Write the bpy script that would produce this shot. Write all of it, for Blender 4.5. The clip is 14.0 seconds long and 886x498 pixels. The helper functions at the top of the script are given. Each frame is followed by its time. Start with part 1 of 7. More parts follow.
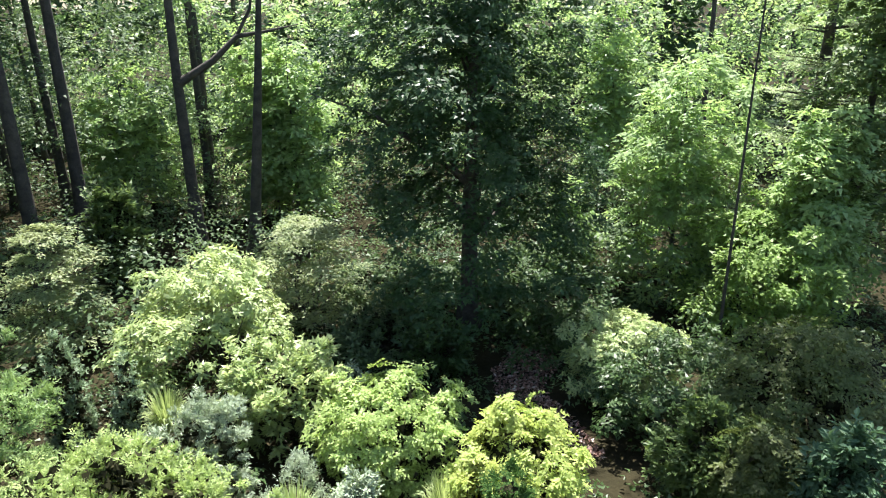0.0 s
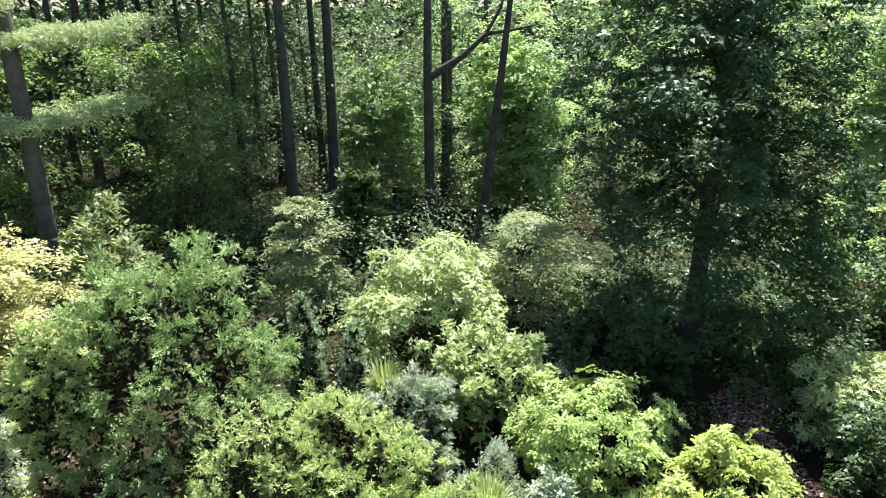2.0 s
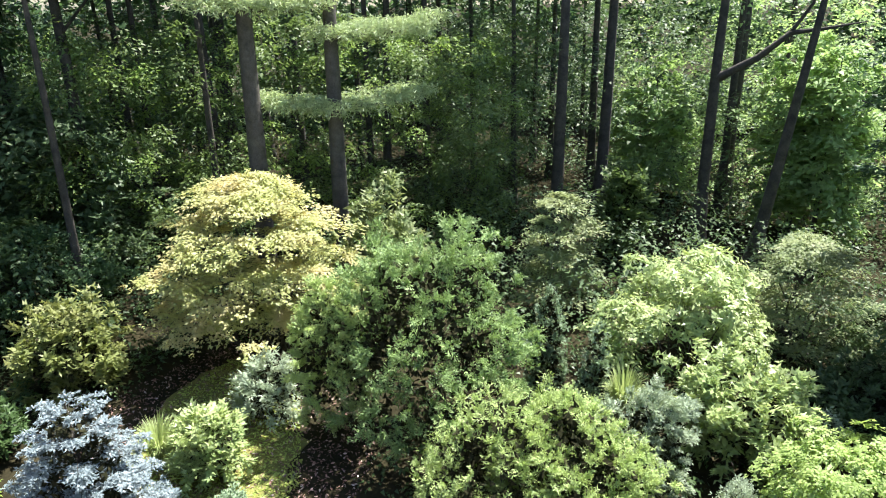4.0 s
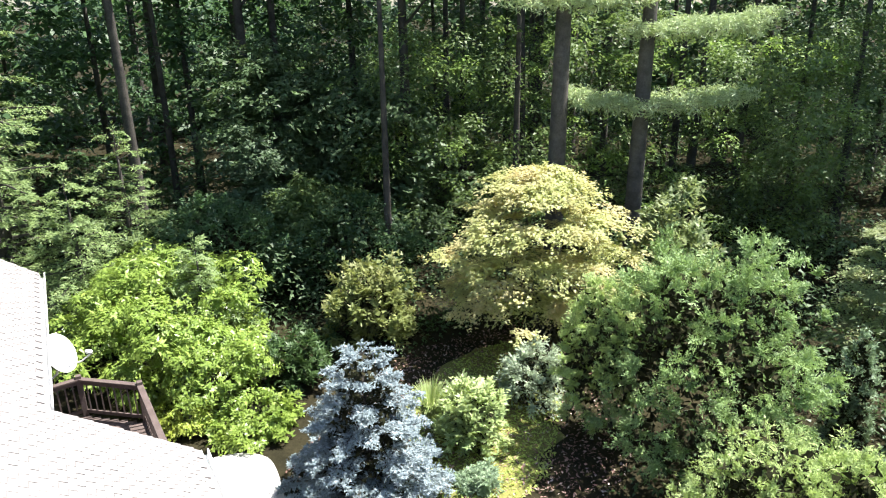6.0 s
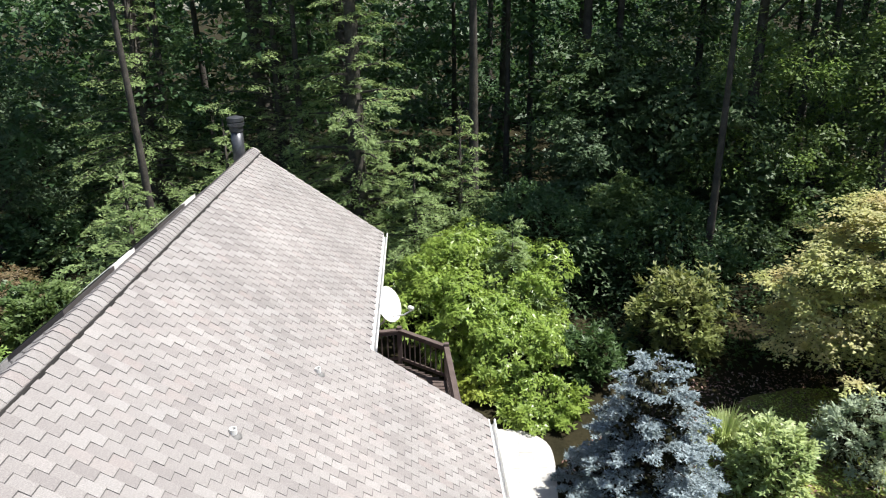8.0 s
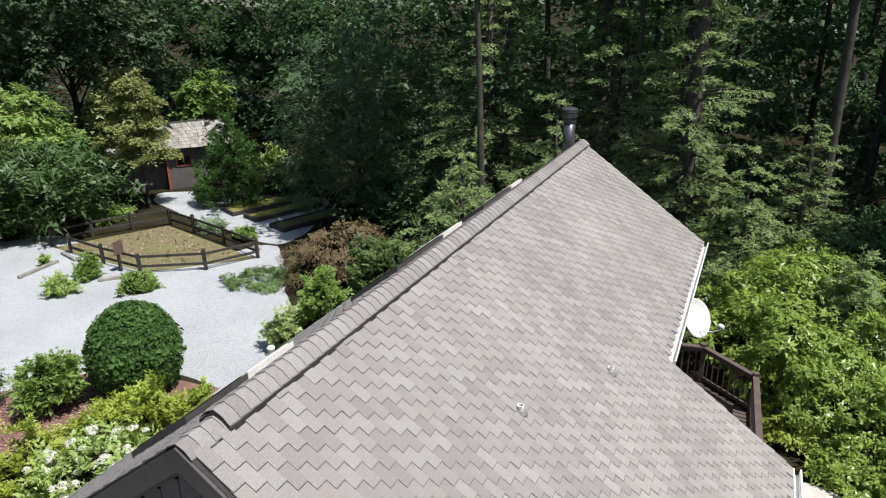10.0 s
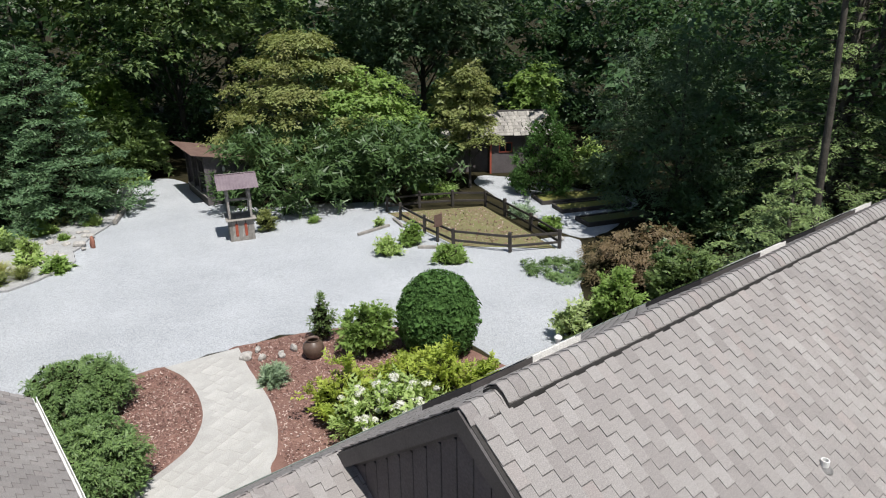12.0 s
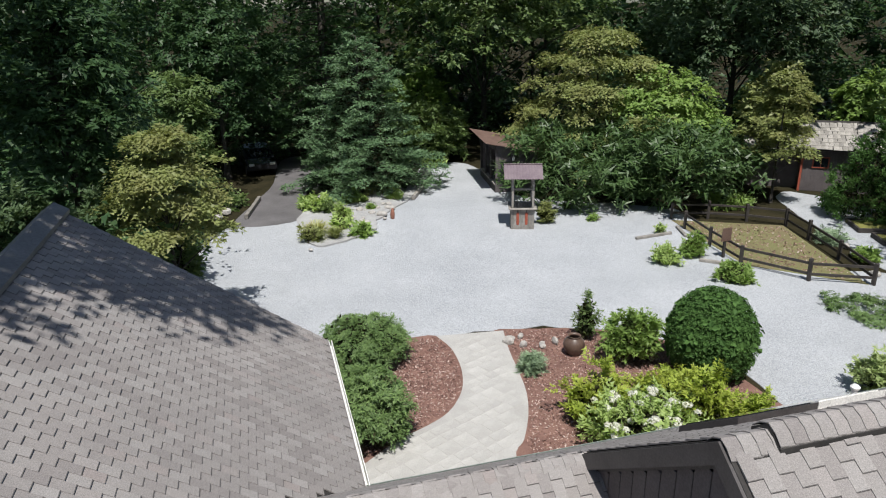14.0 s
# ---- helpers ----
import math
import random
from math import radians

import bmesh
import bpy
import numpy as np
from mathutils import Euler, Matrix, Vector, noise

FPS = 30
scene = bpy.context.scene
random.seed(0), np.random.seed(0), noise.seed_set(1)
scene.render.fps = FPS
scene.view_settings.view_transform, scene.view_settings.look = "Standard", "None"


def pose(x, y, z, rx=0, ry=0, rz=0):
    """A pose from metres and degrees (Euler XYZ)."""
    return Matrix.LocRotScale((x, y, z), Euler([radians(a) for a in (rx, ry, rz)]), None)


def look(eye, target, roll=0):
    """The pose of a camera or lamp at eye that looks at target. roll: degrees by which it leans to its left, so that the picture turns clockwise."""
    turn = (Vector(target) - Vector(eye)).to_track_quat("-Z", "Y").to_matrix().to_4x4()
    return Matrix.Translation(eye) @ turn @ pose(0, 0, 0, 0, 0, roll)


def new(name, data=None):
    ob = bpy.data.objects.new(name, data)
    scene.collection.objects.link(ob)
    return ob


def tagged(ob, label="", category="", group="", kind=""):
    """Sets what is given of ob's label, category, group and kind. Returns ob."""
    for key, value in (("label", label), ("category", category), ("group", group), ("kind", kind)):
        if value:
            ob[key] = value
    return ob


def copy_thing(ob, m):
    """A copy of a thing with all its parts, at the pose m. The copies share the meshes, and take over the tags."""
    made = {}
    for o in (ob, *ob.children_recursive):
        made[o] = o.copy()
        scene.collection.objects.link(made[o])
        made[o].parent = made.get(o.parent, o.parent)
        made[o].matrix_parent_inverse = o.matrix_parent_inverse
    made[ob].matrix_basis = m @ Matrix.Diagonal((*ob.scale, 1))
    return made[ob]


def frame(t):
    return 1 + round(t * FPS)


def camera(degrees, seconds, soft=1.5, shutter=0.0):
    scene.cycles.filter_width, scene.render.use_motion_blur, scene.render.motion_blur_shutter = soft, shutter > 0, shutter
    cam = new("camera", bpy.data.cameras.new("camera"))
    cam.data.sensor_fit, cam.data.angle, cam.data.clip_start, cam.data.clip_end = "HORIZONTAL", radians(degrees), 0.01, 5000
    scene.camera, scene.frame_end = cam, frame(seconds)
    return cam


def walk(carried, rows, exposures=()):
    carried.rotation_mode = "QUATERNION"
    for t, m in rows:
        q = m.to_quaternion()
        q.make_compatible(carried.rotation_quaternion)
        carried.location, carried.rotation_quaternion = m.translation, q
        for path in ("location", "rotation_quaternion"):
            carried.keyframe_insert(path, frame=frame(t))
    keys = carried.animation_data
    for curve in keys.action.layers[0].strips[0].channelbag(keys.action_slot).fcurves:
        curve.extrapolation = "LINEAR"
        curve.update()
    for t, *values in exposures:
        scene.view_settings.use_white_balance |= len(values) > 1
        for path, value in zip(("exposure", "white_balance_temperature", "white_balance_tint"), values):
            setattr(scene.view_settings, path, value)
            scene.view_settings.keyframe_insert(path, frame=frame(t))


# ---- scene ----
CAM_Z = 9.8
cam = camera(65.64, 14.0, soft=1.1)
# seconds, heading to the left of +y, tilt, lean
PATH = [
    (0, -6.16, -19.85, 0.66),
    (0.5, -2.77, -19.84, 0.74),
    (1, 2.44, -19.78, 0.76),
    (1.5, 7.88, -19.73, 0.75),
    (2, 13.32, -19.72, 0.76),
    (2.5, 18.81, -19.72, 0.80),
    (3, 24.35, -19.72, 0.81),
    (3.2, 26.56, -19.72, 0.81),
    (5.3, 51.50, -19.65, 0.83),
    (5.5, 54.01, -19.64, 0.80),
    (6, 60.52, -19.63, 0.78),
    (6.5, 67.05, -19.59, 0.82),
    (7, 73.87, -19.64, 0.85),
    (7.5, 80.72, -19.64, 0.82),
    (8, 87.58, -19.64, 0.77),
    (8.2, 90.31, -19.66, 0.77),
    (10.3, 118.71, -19.78, 0.78),
    (10.5, 121.35, -19.78, 0.81),
    (11, 127.90, -19.79, 0.83),
    (11.5, 134.45, -19.79, 0.88),
    (12, 140.96, -19.78, 0.92),
    (12.5, 147.29, -19.74, 0.86),
    (13, 153.20, -19.72, 0.85),
    (13.5, 159.34, -19.71, 0.83),
    (14, 164.94, -19.70, 0.90),
]
walk(cam, [(t, pose(0, 0, CAM_Z, 90 + tilt, 0, yaw) @ pose(0, 0, 0, 0, 0, -lean)) for t, yaw, tilt, lean in PATH],
     exposures=[(0.0, 1.72), (3.0, 1.68), (5.5, 1.76), (6.5, 1.53), (7.5, 1.02), (8.2, 0.8), (9.4, 0.50), (10.3, 0.36), (12.0, 0.26), (14.0, 0.16)])

# ---- light ----
SUN_AZ, SUN_EL = -10.0, 64.0          # heading to the left of +y, height
sun_dir = Vector((-math.sin(radians(SUN_AZ)) * math.cos(radians(SUN_EL)), math.cos(radians(SUN_AZ)) * math.cos(radians(SUN_EL)), math.sin(radians(SUN_EL))))
sun = new("sun", bpy.data.lights.new("sun", "SUN"))
sun.data.energy, sun.data.angle, sun.data.color = 5.0, radians(0.53), (1.0, 0.972, 0.925)
sun.matrix_world = look((0, 0, 60), Vector((0, 0, 60)) - sun_dir)
world = bpy.data.worlds.new("sky")
scene.world = world
world.use_nodes = True
sky = world.node_tree.nodes.new("ShaderNodeTexSky")
sky.sky_type, sky.sun_disc = "NISHITA", False
sky.sun_elevation, sky.sun_rotation = radians(SUN_EL), radians(-SUN_AZ)
back = world.node_tree.nodes["Background"]
back.inputs["Strength"].default_value = 0.085
world.node_tree.links.new(sky.outputs[0], back.inputs["Color"])


# ---- materials ----
def material(name):
    m = bpy.data.materials.new(name)
    m.use_nodes = True
    nt = m.node_tree
    return m, nt, nt.nodes["Principled BSDF"]


def node(nt, kind, **values):
    n = nt.nodes.new(kind)
    for k, v in values.items():
        n.inputs[k].default_value = v
    return n


def ramp(nt, fac, stops):
    n = nt.nodes.new("ShaderNodeValToRGB")
    while len(n.color_ramp.elements) < len(stops):
        n.color_ramp.elements.new(0.5)
    for e, (p, c) in zip(n.color_ramp.elements, stops):
        e.position, e.color = p, (*c, 1)
    nt.links.new(fac, n.inputs["Fac"])
    return n.outputs["Color"]


def noise_tex(nt, scale, detail=4.0, rough=0.55, coords="Object"):
    tc = nt.nodes.new("ShaderNodeTexCoord")
    n = node(nt, "ShaderNodeTexNoise", Scale=scale, Detail=detail, Roughness=rough)
    nt.links.new(tc.outputs[coords], n.inputs["Vector"])
    return n.outputs["Fac"]


def mixed(nt, fac, a, b, mode="MIX"):
    n = nt.nodes.new("ShaderNodeMix")
    n.data_type, n.blend_type = "RGBA", mode
    for sock, v in ((n.inputs[0], fac), (n.inputs[6], a), (n.inputs[7], b)):
        if isinstance(v, bpy.types.NodeSocket):
            nt.links.new(v, sock)
        else:
            sock.default_value = v if not isinstance(v, tuple) else (*v, 1)
    return n.outputs[2]


def bump(nt, bsdf, height, strength, distance):
    b = node(nt, "ShaderNodeBump", Strength=strength, Distance=distance)
    nt.links.new(height, b.inputs["Height"])
    nt.links.new(b.outputs["Normal"], bsdf.inputs["Normal"])


def piece_random(nt):
    """One random number a piece, whether it is an object of its own or an island of a joined mesh."""
    oi, geo = nt.nodes.new("ShaderNodeObjectInfo"), nt.nodes.new("ShaderNodeNewGeometry")
    add = nt.nodes.new("ShaderNodeMath"); add.operation = "ADD"
    nt.links.new(oi.outputs["Random"], add.inputs[0]); nt.links.new(geo.outputs["Random Per Island"], add.inputs[1])
    fr = nt.nodes.new("ShaderNodeMath"); fr.operation = "FRACT"
    nt.links.new(add.outputs[0], fr.inputs[0])
    return fr.outputs[0]


def leaf_mat(name, c1, c2, c3, glow=0.35, rough=0.5, patch=0.5):
    """Foliage: every leaf its own tone between c1 and c2, with patches of c3; light passes through the blade."""
    m, nt, bsdf = material(name)
    geo = nt.nodes.new("ShaderNodeNewGeometry")
    c1, c2 = tuple(0.62 * a + 0.30 * b for a, b in zip(c1, c2)), tuple(min(0.8, 0.10 * a + 0.98 * b) for a, b in zip(c1, c2))
    tone = ramp(nt, geo.outputs["Random Per Island"], [(0.0, c1), (0.55, tuple((a + b) / 2 for a, b in zip(c1, c2))), (1.0, c2)])
    wide = ramp(nt, noise_tex(nt, 0.9, 3.0, coords="Object"), [(0.42, (0, 0, 0)), (0.66, (1, 1, 1))])
    k = nt.nodes.new("ShaderNodeMath"); k.operation = "MULTIPLY"; k.inputs[1].default_value = patch
    nt.links.new(wide, k.inputs[0])
    col = mixed(nt, k.outputs[0], tone, c3)
    nt.links.new(col, bsdf.inputs["Base Color"])
    bsdf.inputs["Roughness"].default_value = rough
    bsdf.inputs["Specular IOR Level"].default_value = 0.32 if rough < 0.55 else 0.10
    tr = nt.nodes.new("ShaderNodeBsdfTranslucent")
    warm = mixed(nt, 1.0, col, (1.30, 1.28, 0.98), "MULTIPLY")
    nt.links.new(warm, tr.inputs["Color"])
    mix = nt.nodes.new("ShaderNodeMixShader"); mix.inputs[0].default_value = glow
    nt.links.new(bsdf.outputs[0], mix.inputs[1]); nt.links.new(tr.outputs[0], mix.inputs[2])
    nt.links.new(mix.outputs[0], nt.nodes["Material Output"].inputs["Surface"])
    return m


def surface(name, c1, c2, scale, rough=0.8, fine=None, depth=0.0, fine_scale=40.0, metal=0.0, spec=0.4, vary=0.0):
    """A plain weathered surface: two tones in patches, a finer grain and relief; vary: tone by piece."""
    m, nt, bsdf = material(name)
    col = ramp(nt, noise_tex(nt, scale, 6.0, 0.6), [(0.32, c1), (0.68, c2)])
    grain = noise_tex(nt, fine_scale, 3.0, 0.7)
    g = ramp(nt, grain, [(0.3, (0.72, 0.72, 0.72)), (0.7, (1.18, 1.18, 1.18))])
    col = mixed(nt, 1.0, col, g, "MULTIPLY")
    if vary:
        v = ramp(nt, piece_random(nt), [(0.0, (1 - vary,) * 3), (1.0, (1 + vary,) * 3)])
        col = mixed(nt, 1.0, col, v, "MULTIPLY")
    nt.links.new(col, bsdf.inputs["Base Color"])
    bsdf.inputs["Roughness"].default_value = rough
    bsdf.inputs["Metallic"].default_value = metal
    bsdf.inputs["Specular IOR Level"].default_value = spec
    if depth:
        bump(nt, bsdf, grain, 0.6, depth)
    return m


GREEN = dict(
    maple=leaf_mat("leaf_maple", (0.038, 0.084, 0.040), (0.105, 0.185, 0.078), (0.058, 0.114, 0.050), 0.40, 0.45),
    # A darker copy of maple, with deep shadow put into the leaf colour.
    shade=leaf_mat("leaf_maple_shaded", (0.030, 0.070, 0.032), (0.088, 0.158, 0.062), (0.048, 0.098, 0.040), 0.40, 0.45),
    spirea=leaf_mat("leaf_spirea", (0.20, 0.29, 0.045), (0.44, 0.52, 0.10), (0.40, 0.40, 0.08), 0.40),
    yew=leaf_mat("needle_yew", (0.050, 0.100, 0.038), (0.200, 0.300, 0.100), (0.095, 0.165, 0.058), 0.2, 0.5),
    fir=leaf_mat("needle_fir", (0.045, 0.100, 0.050), (0.170, 0.270, 0.130), (0.082, 0.150, 0.076), 0.2, 0.5),
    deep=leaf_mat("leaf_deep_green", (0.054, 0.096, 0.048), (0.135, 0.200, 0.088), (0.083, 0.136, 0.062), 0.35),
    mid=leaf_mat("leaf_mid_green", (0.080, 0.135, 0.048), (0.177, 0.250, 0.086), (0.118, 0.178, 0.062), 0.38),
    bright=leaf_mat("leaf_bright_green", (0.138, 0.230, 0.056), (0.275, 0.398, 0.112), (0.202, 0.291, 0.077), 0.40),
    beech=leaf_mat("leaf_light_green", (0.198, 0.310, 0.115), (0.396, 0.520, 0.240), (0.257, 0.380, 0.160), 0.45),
    lime=leaf_mat("leaf_lime", (0.230, 0.340, 0.095), (0.460, 0.580, 0.215), (0.340, 0.440, 0.150), 0.40),
    gold=leaf_mat("leaf_gold", (0.250, 0.355, 0.085), (0.500, 0.585, 0.185), (0.400, 0.420, 0.120), 0.40),
    tan=leaf_mat("leaf_yellowing", (0.280, 0.320, 0.120), (0.520, 0.540, 0.240), (0.530, 0.440, 0.240), 0.35, patch=0.8),
    olive=leaf_mat("leaf_olive", (0.075, 0.118, 0.034), (0.155, 0.205, 0.062), (0.125, 0.132, 0.046), 0.35, patch=0.7),
    olive_light=leaf_mat("leaf_olive_light", (0.140, 0.180, 0.060), (0.290, 0.330, 0.120), (0.235, 0.235, 0.090), 0.35, patch=0.7),
    pale=leaf_mat("leaf_pale", (0.235, 0.330, 0.130), (0.503, 0.570, 0.270), (0.182, 0.290, 0.110), 0.30, 0.38),
    dogwood=leaf_mat("leaf_dogwood", (0.107, 0.170, 0.075), (0.300, 0.360, 0.170), (0.353, 0.370, 0.170), 0.35, patch=0.6),
    blue=leaf_mat("leaf_blue_green", (0.050, 0.112, 0.058), (0.125, 0.215, 0.115), (0.075, 0.145, 0.075), 0.30),
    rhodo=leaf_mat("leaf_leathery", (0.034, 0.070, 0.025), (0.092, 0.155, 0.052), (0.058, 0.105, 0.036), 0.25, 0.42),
    # A copy of rhodo with sunlight put into its leaf colour.
    rhodo_lit=leaf_mat("leaf_leathery_sunlit", (0.120, 0.215, 0.040), (0.300, 0.400, 0.090), (0.230, 0.300, 0.055), 0.28, 0.30),
    silver=leaf_mat("leaf_silver", (0.200, 0.270, 0.180), (0.440, 0.510, 0.370), (0.260, 0.330, 0.220), 0.22),
    spruce=leaf_mat("needle_blue", (0.055, 0.084, 0.092), (0.380, 0.455, 0.490), (0.120, 0.165, 0.170), 0.12, 0.5),
    juniper=leaf_mat("needle_juniper", (0.125, 0.195, 0.120), (0.340, 0.440, 0.280), (0.190, 0.270, 0.160), 0.2, 0.5),
    cypress=leaf_mat("needle_cypress", (0.210, 0.300, 0.105), (0.520, 0.630, 0.260), (0.320, 0.420, 0.160), 0.30, 0.5),
    arbor=leaf_mat("needle_arborvitae", (0.085, 0.160, 0.060), (0.370, 0.500, 0.200), (0.150, 0.245, 0.090), 0.25, 0.5),
    hemlock=leaf_mat("needle_hemlock", (0.085, 0.150, 0.060), (0.300, 0.390, 0.150), (0.170, 0.240, 0.092), 0.25, 0.5),
    pine=leaf_mat("needle_pine", (0.240, 0.320, 0.155), (0.510, 0.590, 0.350), (0.340, 0.430, 0.220), 0.25, 0.5),
    box=leaf_mat("leaf_boxwood", (0.034, 0.082, 0.024), (0.105, 0.200, 0.055), (0.055, 0.120, 0.034), 0.25, 0.6),
    redmaple=leaf_mat("leaf_bronze", (0.150, 0.108, 0.058), (0.270, 0.200, 0.118), (0.165, 0.165, 0.075), 0.35),
    birch=leaf_mat("leaf_grey_green", (0.050, 0.092, 0.046), (0.130, 0.190, 0.100), (0.075, 0.125, 0.062), 0.35),
    straw=leaf_mat("grass_blade", (0.220, 0.310, 0.115), (0.480, 0.560, 0.260), (0.360, 0.400, 0.200), 0.35),
)
PETAL = leaf_mat("white_petal", (0.62, 0.62, 0.52), (0.80, 0.80, 0.74), (0.66, 0.70, 0.52), 0.25)
BARK = surface("bark", (0.038, 0.034, 0.029), (0.095, 0.084, 0.070), 3.0, 0.9, depth=0.03, fine_scale=22.0)
BARK_GREY = surface("bark_grey", (0.060, 0.052, 0.045), (0.130, 0.118, 0.102), 3.0, 0.9, depth=0.03, fine_scale=22.0)
# Brown inner twigs, coloured dark enough to stand for shade inside the crowns.
INNER = surface("inner_foliage_as_shade", (0.020, 0.024, 0.012), (0.045, 0.042, 0.022), 3.0, 0.95, spec=0.05)


# ---- mesh helpers ----
def link_mesh(name, verts, faces, mats, parent=None, label="", smooth=False):
    me = bpy.data.meshes.new(name)
    verts = np.asarray(verts, dtype=np.float32)
    if isinstance(faces, np.ndarray):
        n, k = faces.shape
        me.vertices.add(len(verts)); me.vertices.foreach_set("co", verts.ravel())
        me.loops.add(n * k); me.loops.foreach_set("vertex_index", faces.astype(np.int32).ravel())
        me.polygons.add(n); me.polygons.foreach_set("loop_start", np.arange(0, n * k, k, dtype=np.int32))
        me.update(calc_edges=True)
    else:
        me.from_pydata([tuple(v) for v in verts], [], faces)
    for m in (mats if isinstance(mats, (list, tuple)) else [mats]):
        me.materials.append(m)
    if smooth:
        me.polygons.foreach_set("use_smooth", [True] * len(me.polygons))
    else:
        me.shade_flat()
    ob = new(name, me)
    if parent:
        ob.parent = parent
    if label:
        tagged(ob, label)
    return ob


def part(name, bm, mat, parent=None, label="", smooth=False):
    """Links a bmesh as one mesh object under a thing or a part."""
    me = bpy.data.meshes.new(name)
    bmesh.ops.recalc_face_normals(bm, faces=bm.faces)
    bm.to_mesh(me); bm.free()
    me.materials.append(mat)
    if smooth:
        me.polygons.foreach_set("use_smooth", [True] * len(me.polygons))
    ob = new(name, me)
    if parent:
        ob.parent = parent
    if label:
        tagged(ob, label)
    return ob


def box(bm, x0, y0, z0, x1, y1, z1, bevel=0.0, m=None):
    geom = bmesh.ops.create_cube(bm, size=1.0)["verts"]
    bmesh.ops.scale(bm, vec=(abs(x1 - x0), abs(y1 - y0), abs(z1 - z0)), verts=geom)
    bmesh.ops.translate(bm, vec=((x0 + x1) / 2, (y0 + y1) / 2, (z0 + z1) / 2), verts=geom)
    if bevel:
        edges = list({e for v in geom for e in v.link_edges})
        geom = list({v for f in bmesh.ops.bevel(bm, geom=edges, offset=bevel, segments=1, affect="EDGES")["faces"] for v in f.verts} | {v for v in geom if v.is_valid})
    if m is not None:
        bmesh.ops.transform(bm, matrix=m, verts=[v for v in geom if v.is_valid])
    return geom


def boxed(*args, **kw):
    bm = bmesh.new()
    box(bm, *args, **kw)
    return bm


def thing(name, x, y, z, label, category, group="", kind="", turn=0.0):
    e = new(name)
    e.matrix_world = pose(x, y, z, 0, 0, turn)
    return tagged(e, label, category, group, kind)


def tubes(paths, sides=6):
    """Round tapering limbs along paths of (point, radius)."""
    V, F = [], []
    for path in paths:
        base = len(V)
        pts = [Vector(p) for p, _ in path]
        for i, (p, r) in enumerate(path):
            d = (pts[min(i + 1, len(pts) - 1)] - pts[max(i - 1, 0)]).normalized()
            a = d.orthogonal().normalized() if i == 0 else (a - d * a.dot(d)).normalized()
            b = d.cross(a)
            for k in range(sides):
                w = 2 * math.pi * k / sides
                V.append(tuple(pts[i] + (a * math.cos(w) + b * math.sin(w)) * r))
        for i in range(len(path) - 1):
            for k in range(sides):
                q = base + i * sides
                F.append((q + k, q + (k + 1) % sides, q + sides + (k + 1) % sides, q + sides + k))
        F.append(tuple(base + (len(path) - 1) * sides + k for k in range(sides)))
    return V, F


def unit(a):
    return a / np.maximum(np.linalg.norm(a, axis=1, keepdims=True), 1e-9)


def blades(p, d, n, length, width, fold=0.18):
    """Leaf blades: diamonds from p along d with face normal n, folded on the midrib. Returns verts and triangles."""
    d = unit(d)
    s = unit(np.cross(d, n))
    n = np.cross(s, d)
    L, W = np.asarray(length).reshape(-1, 1), np.asarray(width).reshape(-1, 1)
    mid = p + d * L * 0.48
    v = np.stack([p, mid + s * W * 0.5 + n * W * fold, p + d * L - n * L * 0.06, mid - s * W * 0.5 + n * W * fold], axis=1).reshape(-1, 3)
    k = np.arange(len(p))[:, None] * 4
    f = np.concatenate([k + np.array([[0, 1, 2]]), k + np.array([[0, 2, 3]])], axis=1).reshape(-1, 3)
    return v, f


def shards(p, d, n, length, width):
    """Far leaves: one triangle each."""
    d = unit(d)
    s = unit(np.cross(d, n))
    L, W = np.asarray(length).reshape(-1, 1), np.asarray(width).reshape(-1, 1)
    v = np.stack([p - s * W * 0.55, p + s * W * 0.55, p + d * L], axis=1).reshape(-1, 3)
    return v, np.arange(len(v)).reshape(-1, 3)


def sphere_dirs(rng, n, low=-1.0):
    z = rng.uniform(low, 1, n)
    a = rng.uniform(0, 2 * math.pi, n)
    q = np.sqrt(1 - z * z)
    return np.stack([q * np.cos(a), q * np.sin(a), z], axis=1)


def ripple(p, scale, seed):
    """A smooth random field over points, about -1 to 1."""
    g = np.random.default_rng(seed)
    out = np.zeros(len(p))
    for k in range(5):
        w = g.normal(0, 1, 3) * scale * (1 + 0.5 * k)
        out += np.sin(p @ w + g.uniform(0, 6.28)) / (1 + 0.4 * k)
    return out / 2.0


